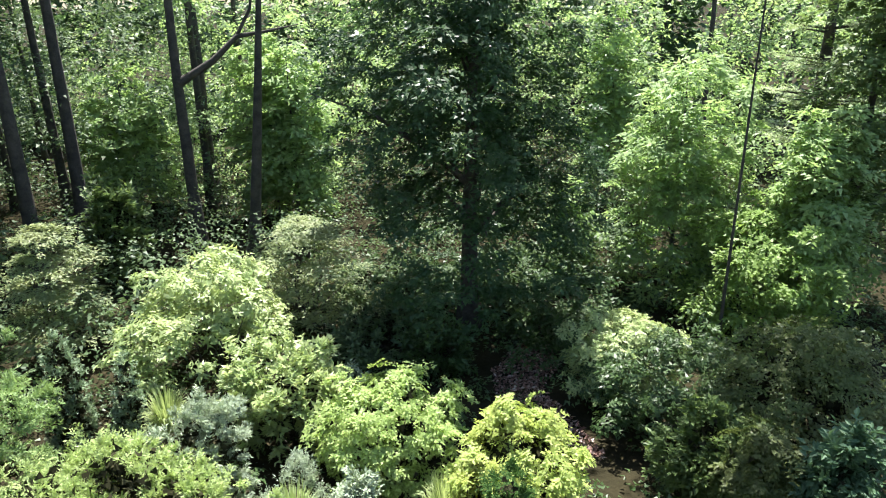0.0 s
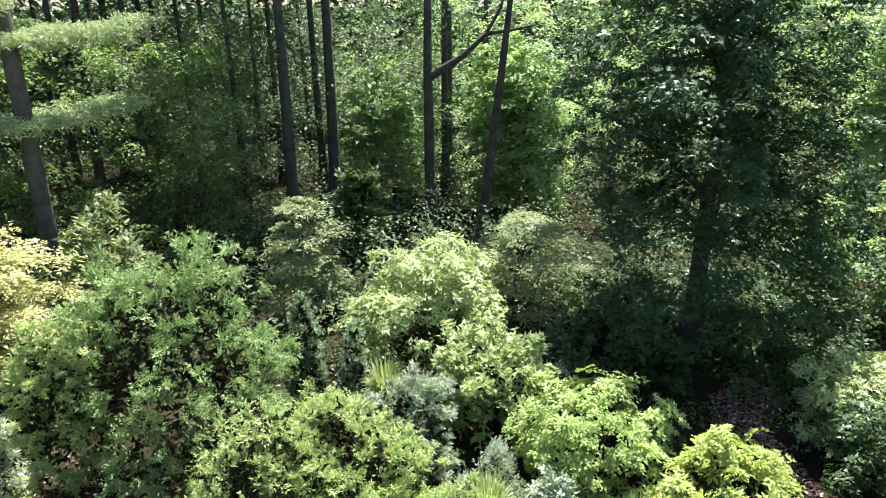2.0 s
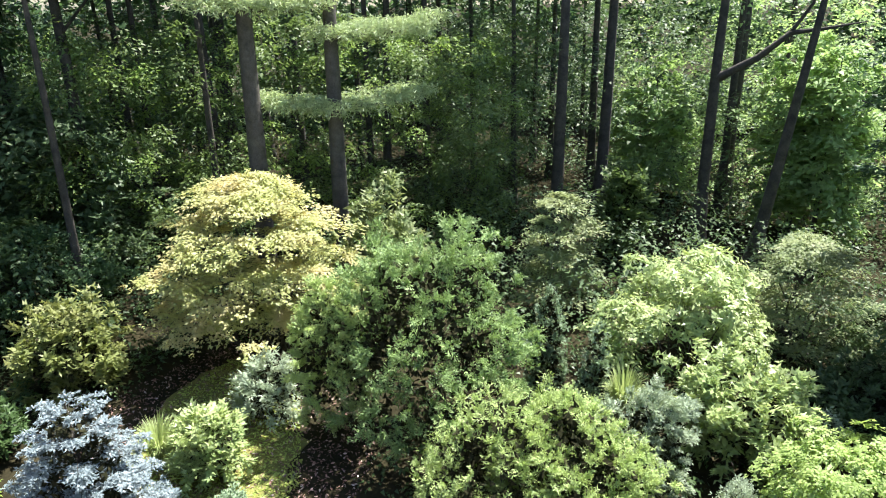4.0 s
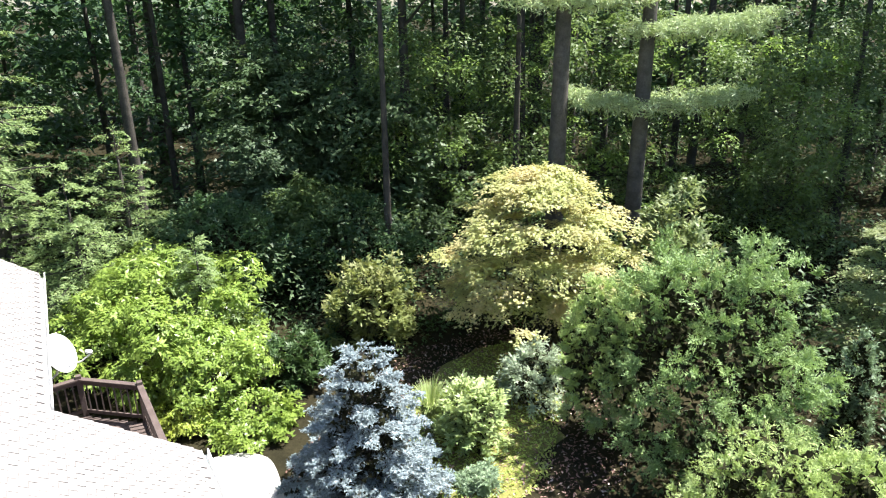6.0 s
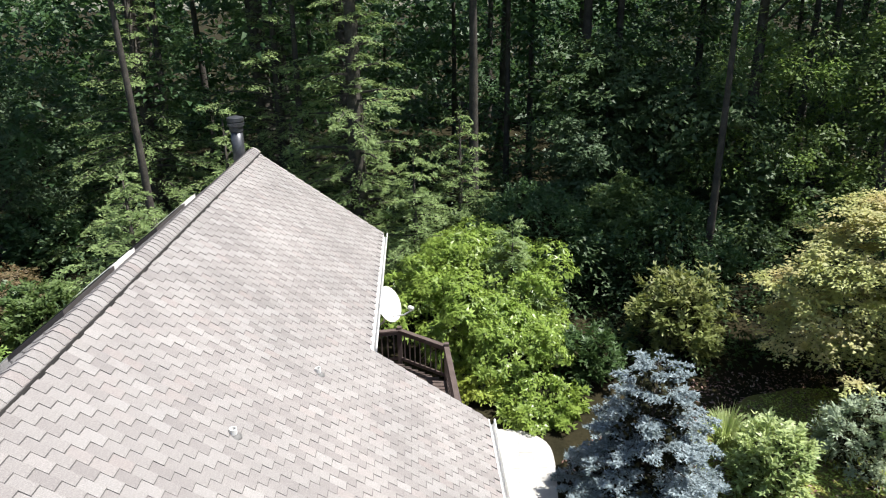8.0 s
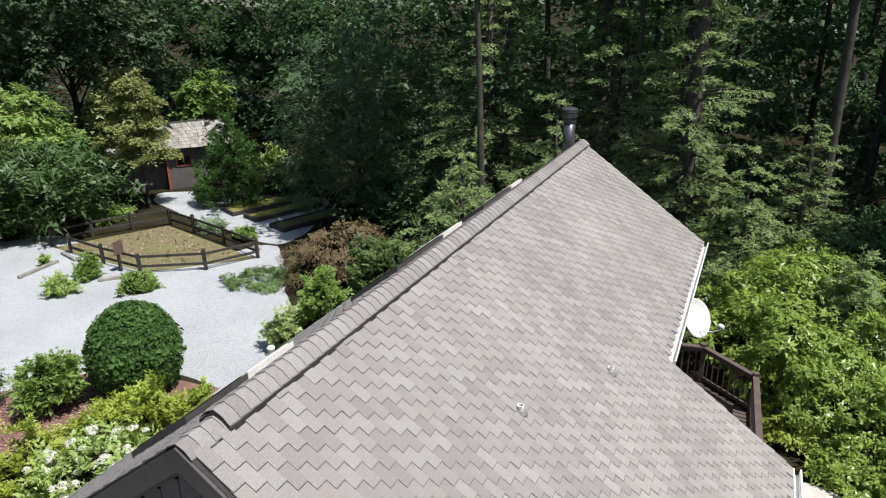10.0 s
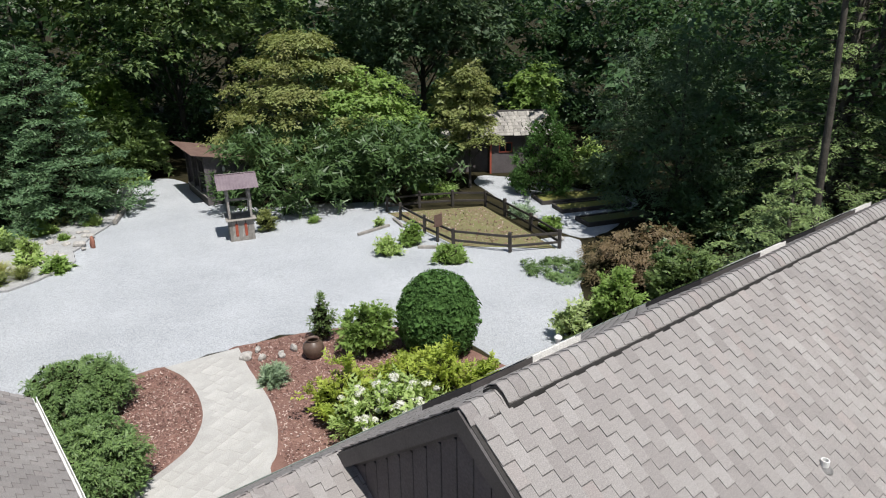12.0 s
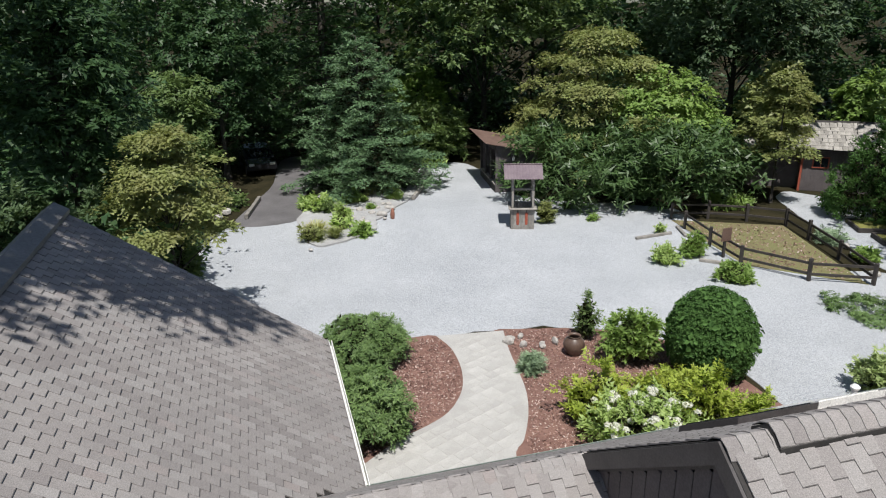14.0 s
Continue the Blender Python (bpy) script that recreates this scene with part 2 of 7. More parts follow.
def leaf_crown(rng, lobes, total, length, width, up=0.6, loose=0.5, low=-0.35, floor=0.03, droop=0.25, bunch=6, gaps=-0.55, bury=0.5, far=False):
    """Leaves in rosettes over the shells of many lobes (rows of x, y, z, rx, rz), the buried ones left out, with gaps between."""
    lobes = np.asarray(lobes, dtype=float)
    area = lobes[:, 3] * (lobes[:, 3] + lobes[:, 4])
    M = max(8, total // bunch)
    pick = rng.choice(len(lobes), int(M * 3.2), p=area / area.sum())
    d = sphere_dirs(rng, len(pick), low)
    R = np.stack([lobes[pick, 3], lobes[pick, 3], lobes[pick, 4]], axis=1)
    q = rng.uniform(0, 1, (len(pick), 1))
    p = lobes[pick, :3] + d * R * (1.06 - 0.38 * q * q)
    keep = (p[:, 2] > floor) & (ripple(p, 2.2 / max(0.25, lobes[:, 3].mean()), int(total)) > gaps)
    for row in lobes:
        w = (p - row[:3]) / np.array([row[3], row[3], row[4]])
        keep &= (w * w).sum(1) > bury
    p, d = p[keep][:M], d[keep][:M]
    face = unit(d * 0.8 + np.array([0, 0, up]) + rng.normal(0, loose * 0.6, p.shape))
    k = np.repeat(np.arange(len(p)), bunch)
    m = len(k)
    run = rng.normal(0, 1, (m, 3))
    run = unit(run - face[k] * (run * face[k]).sum(1, keepdims=True)) + face[k] * rng.uniform(-0.1, 0.7, (m, 1)) - np.array([0, 0, droop])
    nrm = unit(face[k] + rng.normal(0, loose * 0.6, (m, 3)))
    run = run - nrm * (run * nrm).sum(1, keepdims=True)
    s = rng.uniform(0.6, 1.3, m)
    base = p[k] + rng.normal(0, length * 0.35, (m, 3))
    base[:, 2] = np.maximum(base[:, 2], floor)
    return shards(base, run, nrm, length * s, width * s) if far else blades(base, run, nrm, length * s, width * s)


def fans(rng, C, A, N, L, W, per, leaf, wide, curl=0.2, loose=0.3, spread=0.8, droop=0.1, thick=0.04, far=False, face=0.0):
    """Leafy sprays: from each C along A, L long and W half wide, lying across N, the leaves set in two ranks along the twig."""
    A = unit(A - N * (A * N).sum(1, keepdims=True))
    S = np.cross(N, A)
    k = np.repeat(np.arange(len(C)), per)
    m = len(k)
    t = rng.uniform(0.0, 1.0, m)
    prof = np.minimum(1.0, 0.25 + 2.4 * t) * np.sqrt(1.02 - t)
    s = rng.uniform(-1, 1, m)
    Lk, Wk = L[k], W[k]
    p = C[k] + A[k] * (Lk * t)[:, None] + S[k] * (Wk * s * prof)[:, None] - N[k] * (curl * (Lk * t * t + 0.6 * Wk * s * s))[:, None]
    p += rng.normal(0, 1, (m, 3)) * (thick * Lk)[:, None]
    d = A[k] * (1.0 - 0.6 * np.abs(s))[:, None] + S[k] * (np.sign(s) * (0.25 + np.abs(s)) * spread)[:, None] - N[k] * (curl * t)[:, None] + rng.normal(0, loose * 0.6, (m, 3)) - np.array([0, 0, droop])
    n = unit(N[k] + A[k] * (curl * t)[:, None] + np.array([0, 0, face]) + rng.normal(0, loose, (m, 3)))
    d = d - n * (d * n).sum(1, keepdims=True)
    z = rng.uniform(0.65, 1.3, m)
    p[:, 2] = np.maximum(p[:, 2], 0.04)
    return (shards if far else blades)(p, d, n, leaf * z, leaf * wide * z)


def dome_skin(rng, m, r, z0, z1, low=-0.6, deep=0.5, bumps=0.20, gaps=-0.7):
    """Points over an uneven rounded body, most near its skin, with hollows; and the way out from each."""
    h, zc = (z1 - z0) / 2, (z0 + z1) / 2
    d = sphere_dirs(rng, m * 2, low)
    one, two = int(rng.integers(1e6)), int(rng.integers(1e6))
    flat = np.maximum(np.hypot(d[:, 0], d[:, 1]), 0.2)
    wide = np.where(d[:, 2] < 0, (1 - 0.25 * d[:, 2] ** 2) / flat, 1.0)
    e = 1 + bumps * ripple(d, 2.0, one) + 0.6 * bumps * ripple(d, 5.0, two)
    q = 1 - (1 - deep) * rng.uniform(0, 1, len(d)) ** 2.0
    keep = (ripple(d, 4.0, two + 1) > gaps) | (q < 0.8)
    p = d * np.array([[r, r, h]]) * (e * q)[:, None]
    p[:, :2] *= wide[:, None]
    p[:, 2] += zc
    out = unit(d / np.array([[r, r, h]]))
    keep &= p[:, 2] > z0 * 0.5
    return p[keep][:m], out[keep][:m]


def cone_skin(rng, m, r, z0, z1, full=1.6, deep=0.72, bumps=0.14):
    """The same over a rounded cone, widest near the ground."""
    k = 1 - np.sqrt(rng.uniform(0, 1, m))
    a = rng.uniform(0, 2 * math.pi, m)
    d = np.stack([np.cos(a), np.sin(a), 2.0 * k], axis=1)
    e = 1 + bumps * ripple(d, 2.4, int(rng.integers(1e6))) + 0.8 * bumps * ripple(d, 6.0, int(rng.integers(1e6)))
    q = r * np.maximum(0.0, 1 - k ** full) ** 0.8 * e * (1 - (1 - deep) * rng.uniform(0, 1, m) ** 2)
    out = unit(np.stack([np.cos(a), np.sin(a), 0.25 + 0.9 * k], axis=1))
    return np.stack([np.cos(a) * q, np.sin(a) * q, z0 + 0.1 + (z1 - z0 - 0.15) * k], axis=1), out


def plates(rng, P, out, size, fan=6, tilt=0.35, rough=0.16):
    """Flat boughs at P: sprays fanning outwards from the bough's foot, all in about one plane."""
    n = len(P)
    O = out.copy()
    O[:, 2] = 0
    O = unit(O + rng.normal(0, 0.25, O.shape) * np.array([1, 1, 0]))
    base = unit(np.array([[0, 0, 1.0]]) + O * tilt + rng.normal(0, rough, (n, 3)))
    k = np.repeat(np.arange(n), fan)
    phi = (np.tile(np.linspace(-1.7, 1.7, fan), n) + rng.normal(0, 0.2, len(k)))
    c, s = np.cos(phi)[:, None], np.sin(phi)[:, None]
    ax = O[k] * c + np.column_stack([-O[k, 1], O[k, 0], np.zeros(len(k))]) * s
    L = size[k] * rng.uniform(0.65, 1.15, len(k)) * (1 - 0.16 * np.abs(phi))
    N = unit(base[k] + rng.normal(0, rough * 0.7, (len(k), 3)))
    C = P[k] - O[k] * (size[k] * 0.45)[:, None] + rng.normal(0, 0.05, (len(k), 3)) * size[k][:, None]
    return C, ax, N, L, L * 0.34


def plumes(rng, P, out, size, fan=8, rise=0.6, mess=0.55):
    """Feathery tufts at P: short sprays that burst outwards and up from one point."""
    k = np.repeat(np.arange(len(P)), fan)
    lead = unit(out + np.array([[0, 0, rise]]))
    A = unit(lead[k] + rng.normal(0, mess, (len(k), 3)))
    N = unit(np.cross(A, rng.normal(0, 1, A.shape)) + np.array([[0, 0, 0.6]]))
    N = unit(N - A * (N * A).sum(1, keepdims=True))
    L = size[k] * rng.uniform(0.4, 0.85, len(k))
    C = P[k] + lead[k] * (rng.normal(0, 0.28, len(P)) * size)[k][:, None] - lead[k] * (size[k] * 0.45)[:, None] + rng.normal(0, 0.06, A.shape) * size[k][:, None]
    return C, A, N, L, L * 0.26


def spray_count(L, W, leaf, wide, cover, most):
    """Leaves to a spray for the wanted cover, and their length: longer ones where there would be too many, but not much."""
    area = 1.15 * float((L * W).mean())
    per = cover * area / (0.5 * leaf * leaf * wide)
    if per * len(L) > most:
        grow = per * len(L) / most
        leaf, per = leaf * min(1.15, math.sqrt(grow)), per / grow
    return max(3, int(round(per))), leaf


def body_area(r, h):
    return 4 * math.pi * ((r * r + 2 * r * h) / 3)


def shelves(rng, r, z0, z1, c, fill):
    """Boughs in loose shelves round a stem, the lower ones longer; and the way out from each."""
    n = int(max(14, fill * 2.0 * body_area(r, (z1 - z0) / 2) / (c * c * 3.0)))
    step = max(0.6, 1.3 * c)
    lev = rng.integers(0, max(3, int((z1 - z0) / step)), n)
    k = (lev + 0.7 + rng.normal(0, 0.12, n)) / max(3, int((z1 - z0) / step))
    k = np.clip(k, 0.03, 1.0)
    a = rng.uniform(0, 2 * math.pi, n)
    d = np.stack([np.cos(a), np.sin(a), k], axis=1)
    reach = (r - 0.5 * c) * (1 - 0.72 * k ** 3.2) * (1 + 0.22 * ripple(d, 2.5, int(rng.integers(1e6))))
    q = reach * np.sqrt(rng.uniform(0.18, 1.0, n))
    z = z0 + (z1 - z0) * k - 0.06 * q * q / max(r, 0.1)
    return np.stack([np.cos(a) * q, np.sin(a) * q, np.maximum(z, 0.2)], axis=1), d


def dome_lobes(rng, r, z0, z1, c, fill=1.25, flat=0.62, tall=1.0):
    """Clumps of about c metres over the skin of an uneven rounded body, with a dark core of fewer."""
    h, zc = (z1 - z0) / 2, (z0 + z1) / 2
    area = 4 * math.pi * ((r * r + 2 * r * h) / 3) * 0.8
    m = int(np.clip(fill * area / (math.pi * c * c), 8, 260))
    d = sphere_dirs(rng, m, -0.92)
    d[:, :2] *= np.where(d[:, 2:] < 0, 1 + 0.5 * d[:, 2:] ** 2, 1.0)
    e = 1 + 0.20 * ripple(d, 2.0, int(rng.integers(1e6)))[:, None] + rng.normal(0, 0.11, (m, 1))
    rad = rng.uniform(0.65, 1.35, m) * min(c, 0.6 * r)
    p = d * e * np.maximum(np.array([[r, r, h]]) - rad[:, None] * 0.75, 0.2 * r)
    p[:, 2] += zc
    out = np.column_stack([p, rad, np.minimum(rad * flat * tall, h)])
    core = np.array([[0, 0, zc, r * 0.66, h * 0.70]])
    return np.vstack([out, core])


def stems(rng, lobes, r, z0, count, thick):
    """Bare stems from the ground up into the lobes."""
    paths = []
    for i in rng.choice(len(lobes), min(count, len(lobes)), replace=False):
        t = lobes[i] * np.array([0.8, 0.8, 0.72])
        a = np.array([rng.normal(0, r * 0.10), rng.normal(0, r * 0.10), z0 - 0.05])
        m = a * 0.5 + t * 0.5 + np.array([0, 0, 0.12 * (t[2] - z0)]) + rng.normal(0, 0.05 * r, 3)
        paths.append([(a, thick), (m, thick * 0.7), (t, thick * 0.3)])
    return tubes(paths, 5)


def leaf_number(lobes, leaf, wide, cover, most):
    """How many leaves cover the clumps, and their length: longer ones where there would be too many."""
    skin = (lobes[:, 3] * (lobes[:, 3] + 1.2 * lobes[:, 4])).sum() * math.pi * 0.62
    n = cover * skin / (0.5 * leaf * leaf * wide)
    if n > most:
        leaf, n = leaf * math.sqrt(n / most), most
    return int(n), leaf


def shrub(label, category, x, y, z0, z1, r, seed, mat, leaf=0.10, wide=0.5, c=0.40, flat=0.62, tall=1.0, up=0.6, loose=0.30, cover=1.3, most=9000, bunch=6, gaps=-0.6, tier=False, clipped=False, low=-0.15, droop=0.15, group="", name="shrub", bark=BARK, flowers=0, fill=1.0, plume=0.0, full=0.0, far=False, leathery=False, tilt=0.55, bumps=0.17):
    """A rounded, plumed, leathery, clipped or tiered bush: stems and a crown of leafy sprays."""
    rng = np.random.default_rng(seed)
    e = thing(name, x, y, 0, label, category, group)
    upright = c == 0.40
    c = min(c, 0.5 * r)
    far = far or math.hypot(x, y) > 13
    h = max(0.15, (z1 - z0) / 2)
    if clipped or leathery:
        L = np.array([[0, 0, (z0 + z1) / 2 - 0.12, r, h + 0.12]]) if clipped else dome_lobes(rng, r, z0, z1, c, 1.25, flat, tall)
        total, leaf = leaf_number(L, leaf, wide, cover, most)
        v, f = leaf_crown(rng, L, total, leaf, leaf * wide, up, loose, -0.6 if r < 1.3 else low, 0.04, droop, bunch, gaps, 0.5, far)
        P = L[:, :3]
    else:
        if tier:
            P, out = shelves(rng, r, z0 + 0.12 * (z1 - z0), z1, c, fill)
            C, A, N, SL, SW = plates(rng, P, out, rng.uniform(0.75, 1.35, len(P)) * c * 1.25, 6, 0.2, 0.08)
            curl = 0.14
        elif plume:
            size = 1.5 * c
            m = int(np.clip(fill * 0.95 * body_area(r, h) / (size * size), 30, 900))
            q = max(0.7 * r, r - 0.35 * size)
            P, out = cone_skin(rng, m, q, z0, z1 - 0.4 * size, full) if full else dome_skin(rng, m, q, z0, z1 - 0.3 * size, -0.75, 0.72, 0.18, -0.5)
            C, A, N, SL, SW = plumes(rng, P, out, rng.uniform(0.7, 1.35, len(P)) * size, 8, plume)
            curl, droop = 0.08, 0.0
        else:
            size = 1.15 * c
            m = int(np.clip(fill * 1.35 * body_area(r, h) / (size * size), 16, 900))
            P, out = dome_skin(rng, m, max(0.6 * r, r - (0.65 if upright else 0.35) * size), z0, z1 - (0.45 if upright else 0.15) * size, -0.75, 0.6, bumps, gaps)
            if upright:
                C, A, N, SL, SW = plumes(rng, P, out, rng.uniform(0.8, 1.4, len(P)) * size, 6, 0.5, 0.5)
                SW, curl, droop = SW * 1.3, 0.05, 0.0
            else:
                C, A, N, SL, SW = plates(rng, P, out, rng.uniform(0.7, 1.3, len(P)) * size, 5, tilt, 0.25)
                curl = 0.16
        per, leaf = spray_count(SL, SW, leaf, wide, cover, most)
        v, f = fans(rng, C, A, N, SL, SW, per, leaf, wide, curl, loose, 0.8, droop, 0.05, far, 0.35 if plume else 0.9 if upright and not tier else 0.0)
    # A dark inner mass paints the shaded gaps between the outer sprays.
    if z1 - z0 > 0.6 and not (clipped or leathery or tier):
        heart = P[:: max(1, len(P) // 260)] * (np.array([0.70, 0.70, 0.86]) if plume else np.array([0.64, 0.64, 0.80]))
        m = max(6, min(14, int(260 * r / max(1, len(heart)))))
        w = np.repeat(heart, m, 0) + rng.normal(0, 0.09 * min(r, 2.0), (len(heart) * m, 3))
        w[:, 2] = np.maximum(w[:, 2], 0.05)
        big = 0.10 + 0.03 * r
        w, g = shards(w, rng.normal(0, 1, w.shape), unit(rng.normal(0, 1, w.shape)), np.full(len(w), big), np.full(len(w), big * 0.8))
        tagged(link_mesh("inner_shade_thicket", w, g, INNER, e), "dead inner twigs and old leaves, darkened to stand for shade", kind="stuff")
    if clipped:
        w, g = leaf_crown(rng, L * np.array([1, 1, 1, 0.93, 0.93]), 6000, 0.17, 0.14, 0.2, 0.3, -0.9, 0.04, 0.0, 6, -9, 0.3)
        v, f = np.vstack([v, w]), np.vstack([f, np.asarray(g) + len(v)])
    link_mesh("crown", v, f, GREEN[mat], e)
    v, f = stems(rng, P * np.array([1, 1, 0.6]) if plume else P, r, 0.0, 6 if plume else 14, max(0.012, 0.012 * r))
    link_mesh("stem", v, f, bark, e)
    if flowers:
        rows = np.column_stack([P, np.full(len(P), 0.18), np.full(len(P), 0.12)])
        blooms(e, rng, rows[P[:, 2] > z0 + 0.5 * (z1 - z0)], flowers, 0.085, PETAL)
    return e


def broadleaf(label, x, y, top, low_z, r, seed, mat, girth=0.2, leaf=0.14, wide=0.6, c=0.6, fill=1.0, cover=1.1, most=9000, lean=(0, 0), bark=BARK, loose=0.32, tier=False, group="", category="tree", droop=0.2, gaps=-0.55, far=False, tilt=0.3, deep=0.35, limbs=16, fan=6):
    """A tree: tapered, slightly bent trunk with limbs out into the flat leafy boughs of its crown."""
    rng = np.random.default_rng(seed)
    e = thing("tree", x, y, 0, label, category, group)
    h = (top - low_z) / 2
    if tier:
        P, out = shelves(rng, r, low_z, top, c, fill)
    else:
        m = int(np.clip(fill * 1.0 * body_area(r, h) / (c * c), 24, 1100))
        P, out = dome_skin(rng, m, max(0.6 * r, r - 0.5 * c), low_z, top, -0.9, deep, 0.2, gaps)
    P[:, 0] += lean[0] * P[:, 2] / top
    P[:, 1] += lean[1] * P[:, 2] / top
    C, A, N, SL, SW = plates(rng, P, out, rng.uniform(0.7, 1.35, len(P)) * c * 1.15, fan, 0.22 if tier else tilt, 0.12 if tier else 0.2)
    per, leaf = spray_count(SL, SW, leaf, wide, cover, most)
    v, f = fans(rng, C, A, N, SL, SW, per, leaf, wide, 0.24, loose, 1.0, droop, 0.08, far)
    link_mesh("crown", v, f, GREEN[mat], e)
    n = 9
    bend = rng.normal(0, 0.10 * girth * 4, (n, 2)).cumsum(0) * 0.35
    axis = []
    for i in range(n):
        k = i / (n - 1)
        flare = 1.0 + 0.6 * max(0, 1 - k * 14)
        axis.append(((lean[0] * k + bend[i, 0] * k, lean[1] * k + bend[i, 1] * k, -0.1 + k * top * 0.93), girth * flare * (1 - 0.86 * k)))
    paths = [axis]
    for row in P[rng.choice(len(P), min(limbs, len(P)), replace=False)]:
        zb = max(0.22 * top, row[2] - rng.uniform(0.5, 1.4) * (abs(row[0] - lean[0]) + abs(row[1] - lean[1])) * 0.6)
        k = min(0.9, zb / (top * 0.93))
        i = min(n - 2, int(k * (n - 1)))
        fr = k * (n - 1) - i
        a = np.array(axis[i][0]) * (1 - fr) + np.array(axis[i + 1][0]) * fr
        t = row[:3]
        m = a * 0.45 + t * 0.55 + np.array([0, 0, 0.10 * r]) + rng.normal(0, 0.05 * r, 3)
        g = girth * (1 - 0.86 * k) * 0.36
        paths.append([(a, g), (m, g * 0.6), (t, g * 0.22)])
    v, f = tubes(paths, 8)
    link_mesh("trunk", v, f, bark, e, smooth=True)
    return e


def conifer(label, x, y, top, low_z, r, seed, mat, boughs=90, needle=0.10, width=0.3, droop=0.28, rise=0.1, power=0.85, girth=None, bark=BARK, category="conifer tree", group="", name="conifer", uneven=0.3, levels=0, most=40000, cover=0.7, loose=0.3, spray=0.42, thick=0.05, inner=0.3, far=True, heart=0):
    """A needle tree: straight trunk and boughs that shorten to the tip, each set with flat side sprays; levels: whorls, 0 for none."""
    rng = np.random.default_rng(seed)
    e = thing(name, x, y, 0, label, category, group)
    girth = girth or 0.022 * top
    C, A, N, SL, limbs = [], [], [], [], []
    upv = np.array([0, 0, 1.0])
    for i in range(boughs):
        k = (i + rng.uniform(0, 1)) / boughs
        k = 1 - (1 - k) ** 0.62
        if levels:
            k = (int(k * levels) + 0.35 + rng.normal(0, 0.10)) / levels
        k = min(max(k, 0.0), 0.985)
        z = low_z + (top - low_z) * k
        w = 2.399 * i + rng.uniform(-0.4, 0.4)
        ln = r * (1 - k) ** power * rng.uniform(1 - uneven * 1.5, 1 + uneven * 0.7) + 0.05 * r
        d = np.array([math.cos(w), math.sin(w), rise + 0.55 * k * k]); d /= np.linalg.norm(d)
        side = np.cross(upv, d); side /= np.linalg.norm(side)
        sag = droop * rng.uniform(0.6, 1.3)
        at_ = lambda t: np.array([0, 0, z]) + d * (ln * t) - upv * (sag * ln * t ** 1.8)
        limbs.append([(at_(0), girth * 0.25 * (1 - 0.7 * k)), (at_(0.5), girth * 0.12), (at_(0.9), girth * 0.04)])
        n = max(3, int((1 - inner) * ln / (spray * 0.42)))
        for j in range(n):
            t = inner + (1 - inner) * (j + rng.uniform(0.2, 0.8)) / n
            run = d - upv * (sag * 1.8 * t ** 0.8)
            run /= np.linalg.norm(run)
            for sg in (-1, 1):
                reach = spray * (0.55 + 0.75 * min(1.0, ln * (1 - t) * 0.9)) * rng.uniform(0.7, 1.25)
                C.append(at_(t) + rng.normal(0, 0.03, 3)); SL.append(reach)
                A.append(run * 0.75 + side * sg * 0.8 + rng.normal(0, 0.15, 3))
                N.append(upv + d * 0.25 * droop + rng.normal(0, 0.16, 3))
        C.append(at_(0.92)); SL.append(spray * 0.8); A.append(run); N.append(upv + rng.normal(0, 0.15, 3))
    C.append(np.array([0, 0, top - spray * 0.7])); SL.append(spray); A.append(upv + rng.normal(0, 0.05, 3)); N.append(np.array([1.0, 0.2, 0]))
    C, A, N, SL = np.array(C), np.array(A), unit(np.array(N)), np.array(SL)
    SW = SL * 0.34
    per, needle = spray_count(SL, SW, needle, width, cover, most)
    v, f = fans(rng, C, A, N, SL, SW, per, needle, width, droop * 0.8, loose, 0.9, 0.0, thick, far)
    link_mesh("crown", v, f, GREEN[mat], e)
    # heart: dark twigs round the trunk that paint the shade between boughs.
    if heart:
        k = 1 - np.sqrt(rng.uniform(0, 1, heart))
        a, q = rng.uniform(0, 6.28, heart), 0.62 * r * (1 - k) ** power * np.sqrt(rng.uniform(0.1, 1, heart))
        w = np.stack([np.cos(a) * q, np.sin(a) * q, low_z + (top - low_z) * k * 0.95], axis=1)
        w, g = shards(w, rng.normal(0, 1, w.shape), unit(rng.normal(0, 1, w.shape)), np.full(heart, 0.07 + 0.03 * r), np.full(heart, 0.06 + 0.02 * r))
        tagged(link_mesh("inner_shade_thicket", w, g, INNER, e), "dead inner twigs, darkened to stand for shade", kind="stuff")
    v, f = tubes([[((0, 0, -0.1), girth * 1.3), ((0, 0, top * 0.1), girth), ((0.02, 0.01, top * 0.6), girth * 0.55), ((0, 0, top * 0.98), girth * 0.08)]], 8)
    link_mesh("trunk", v, f, bark, e, smooth=True)
    v, f = tubes(limbs, 4)
    tagged(link_mesh("bough", v, f, bark, e), kind="stuff")
    return e


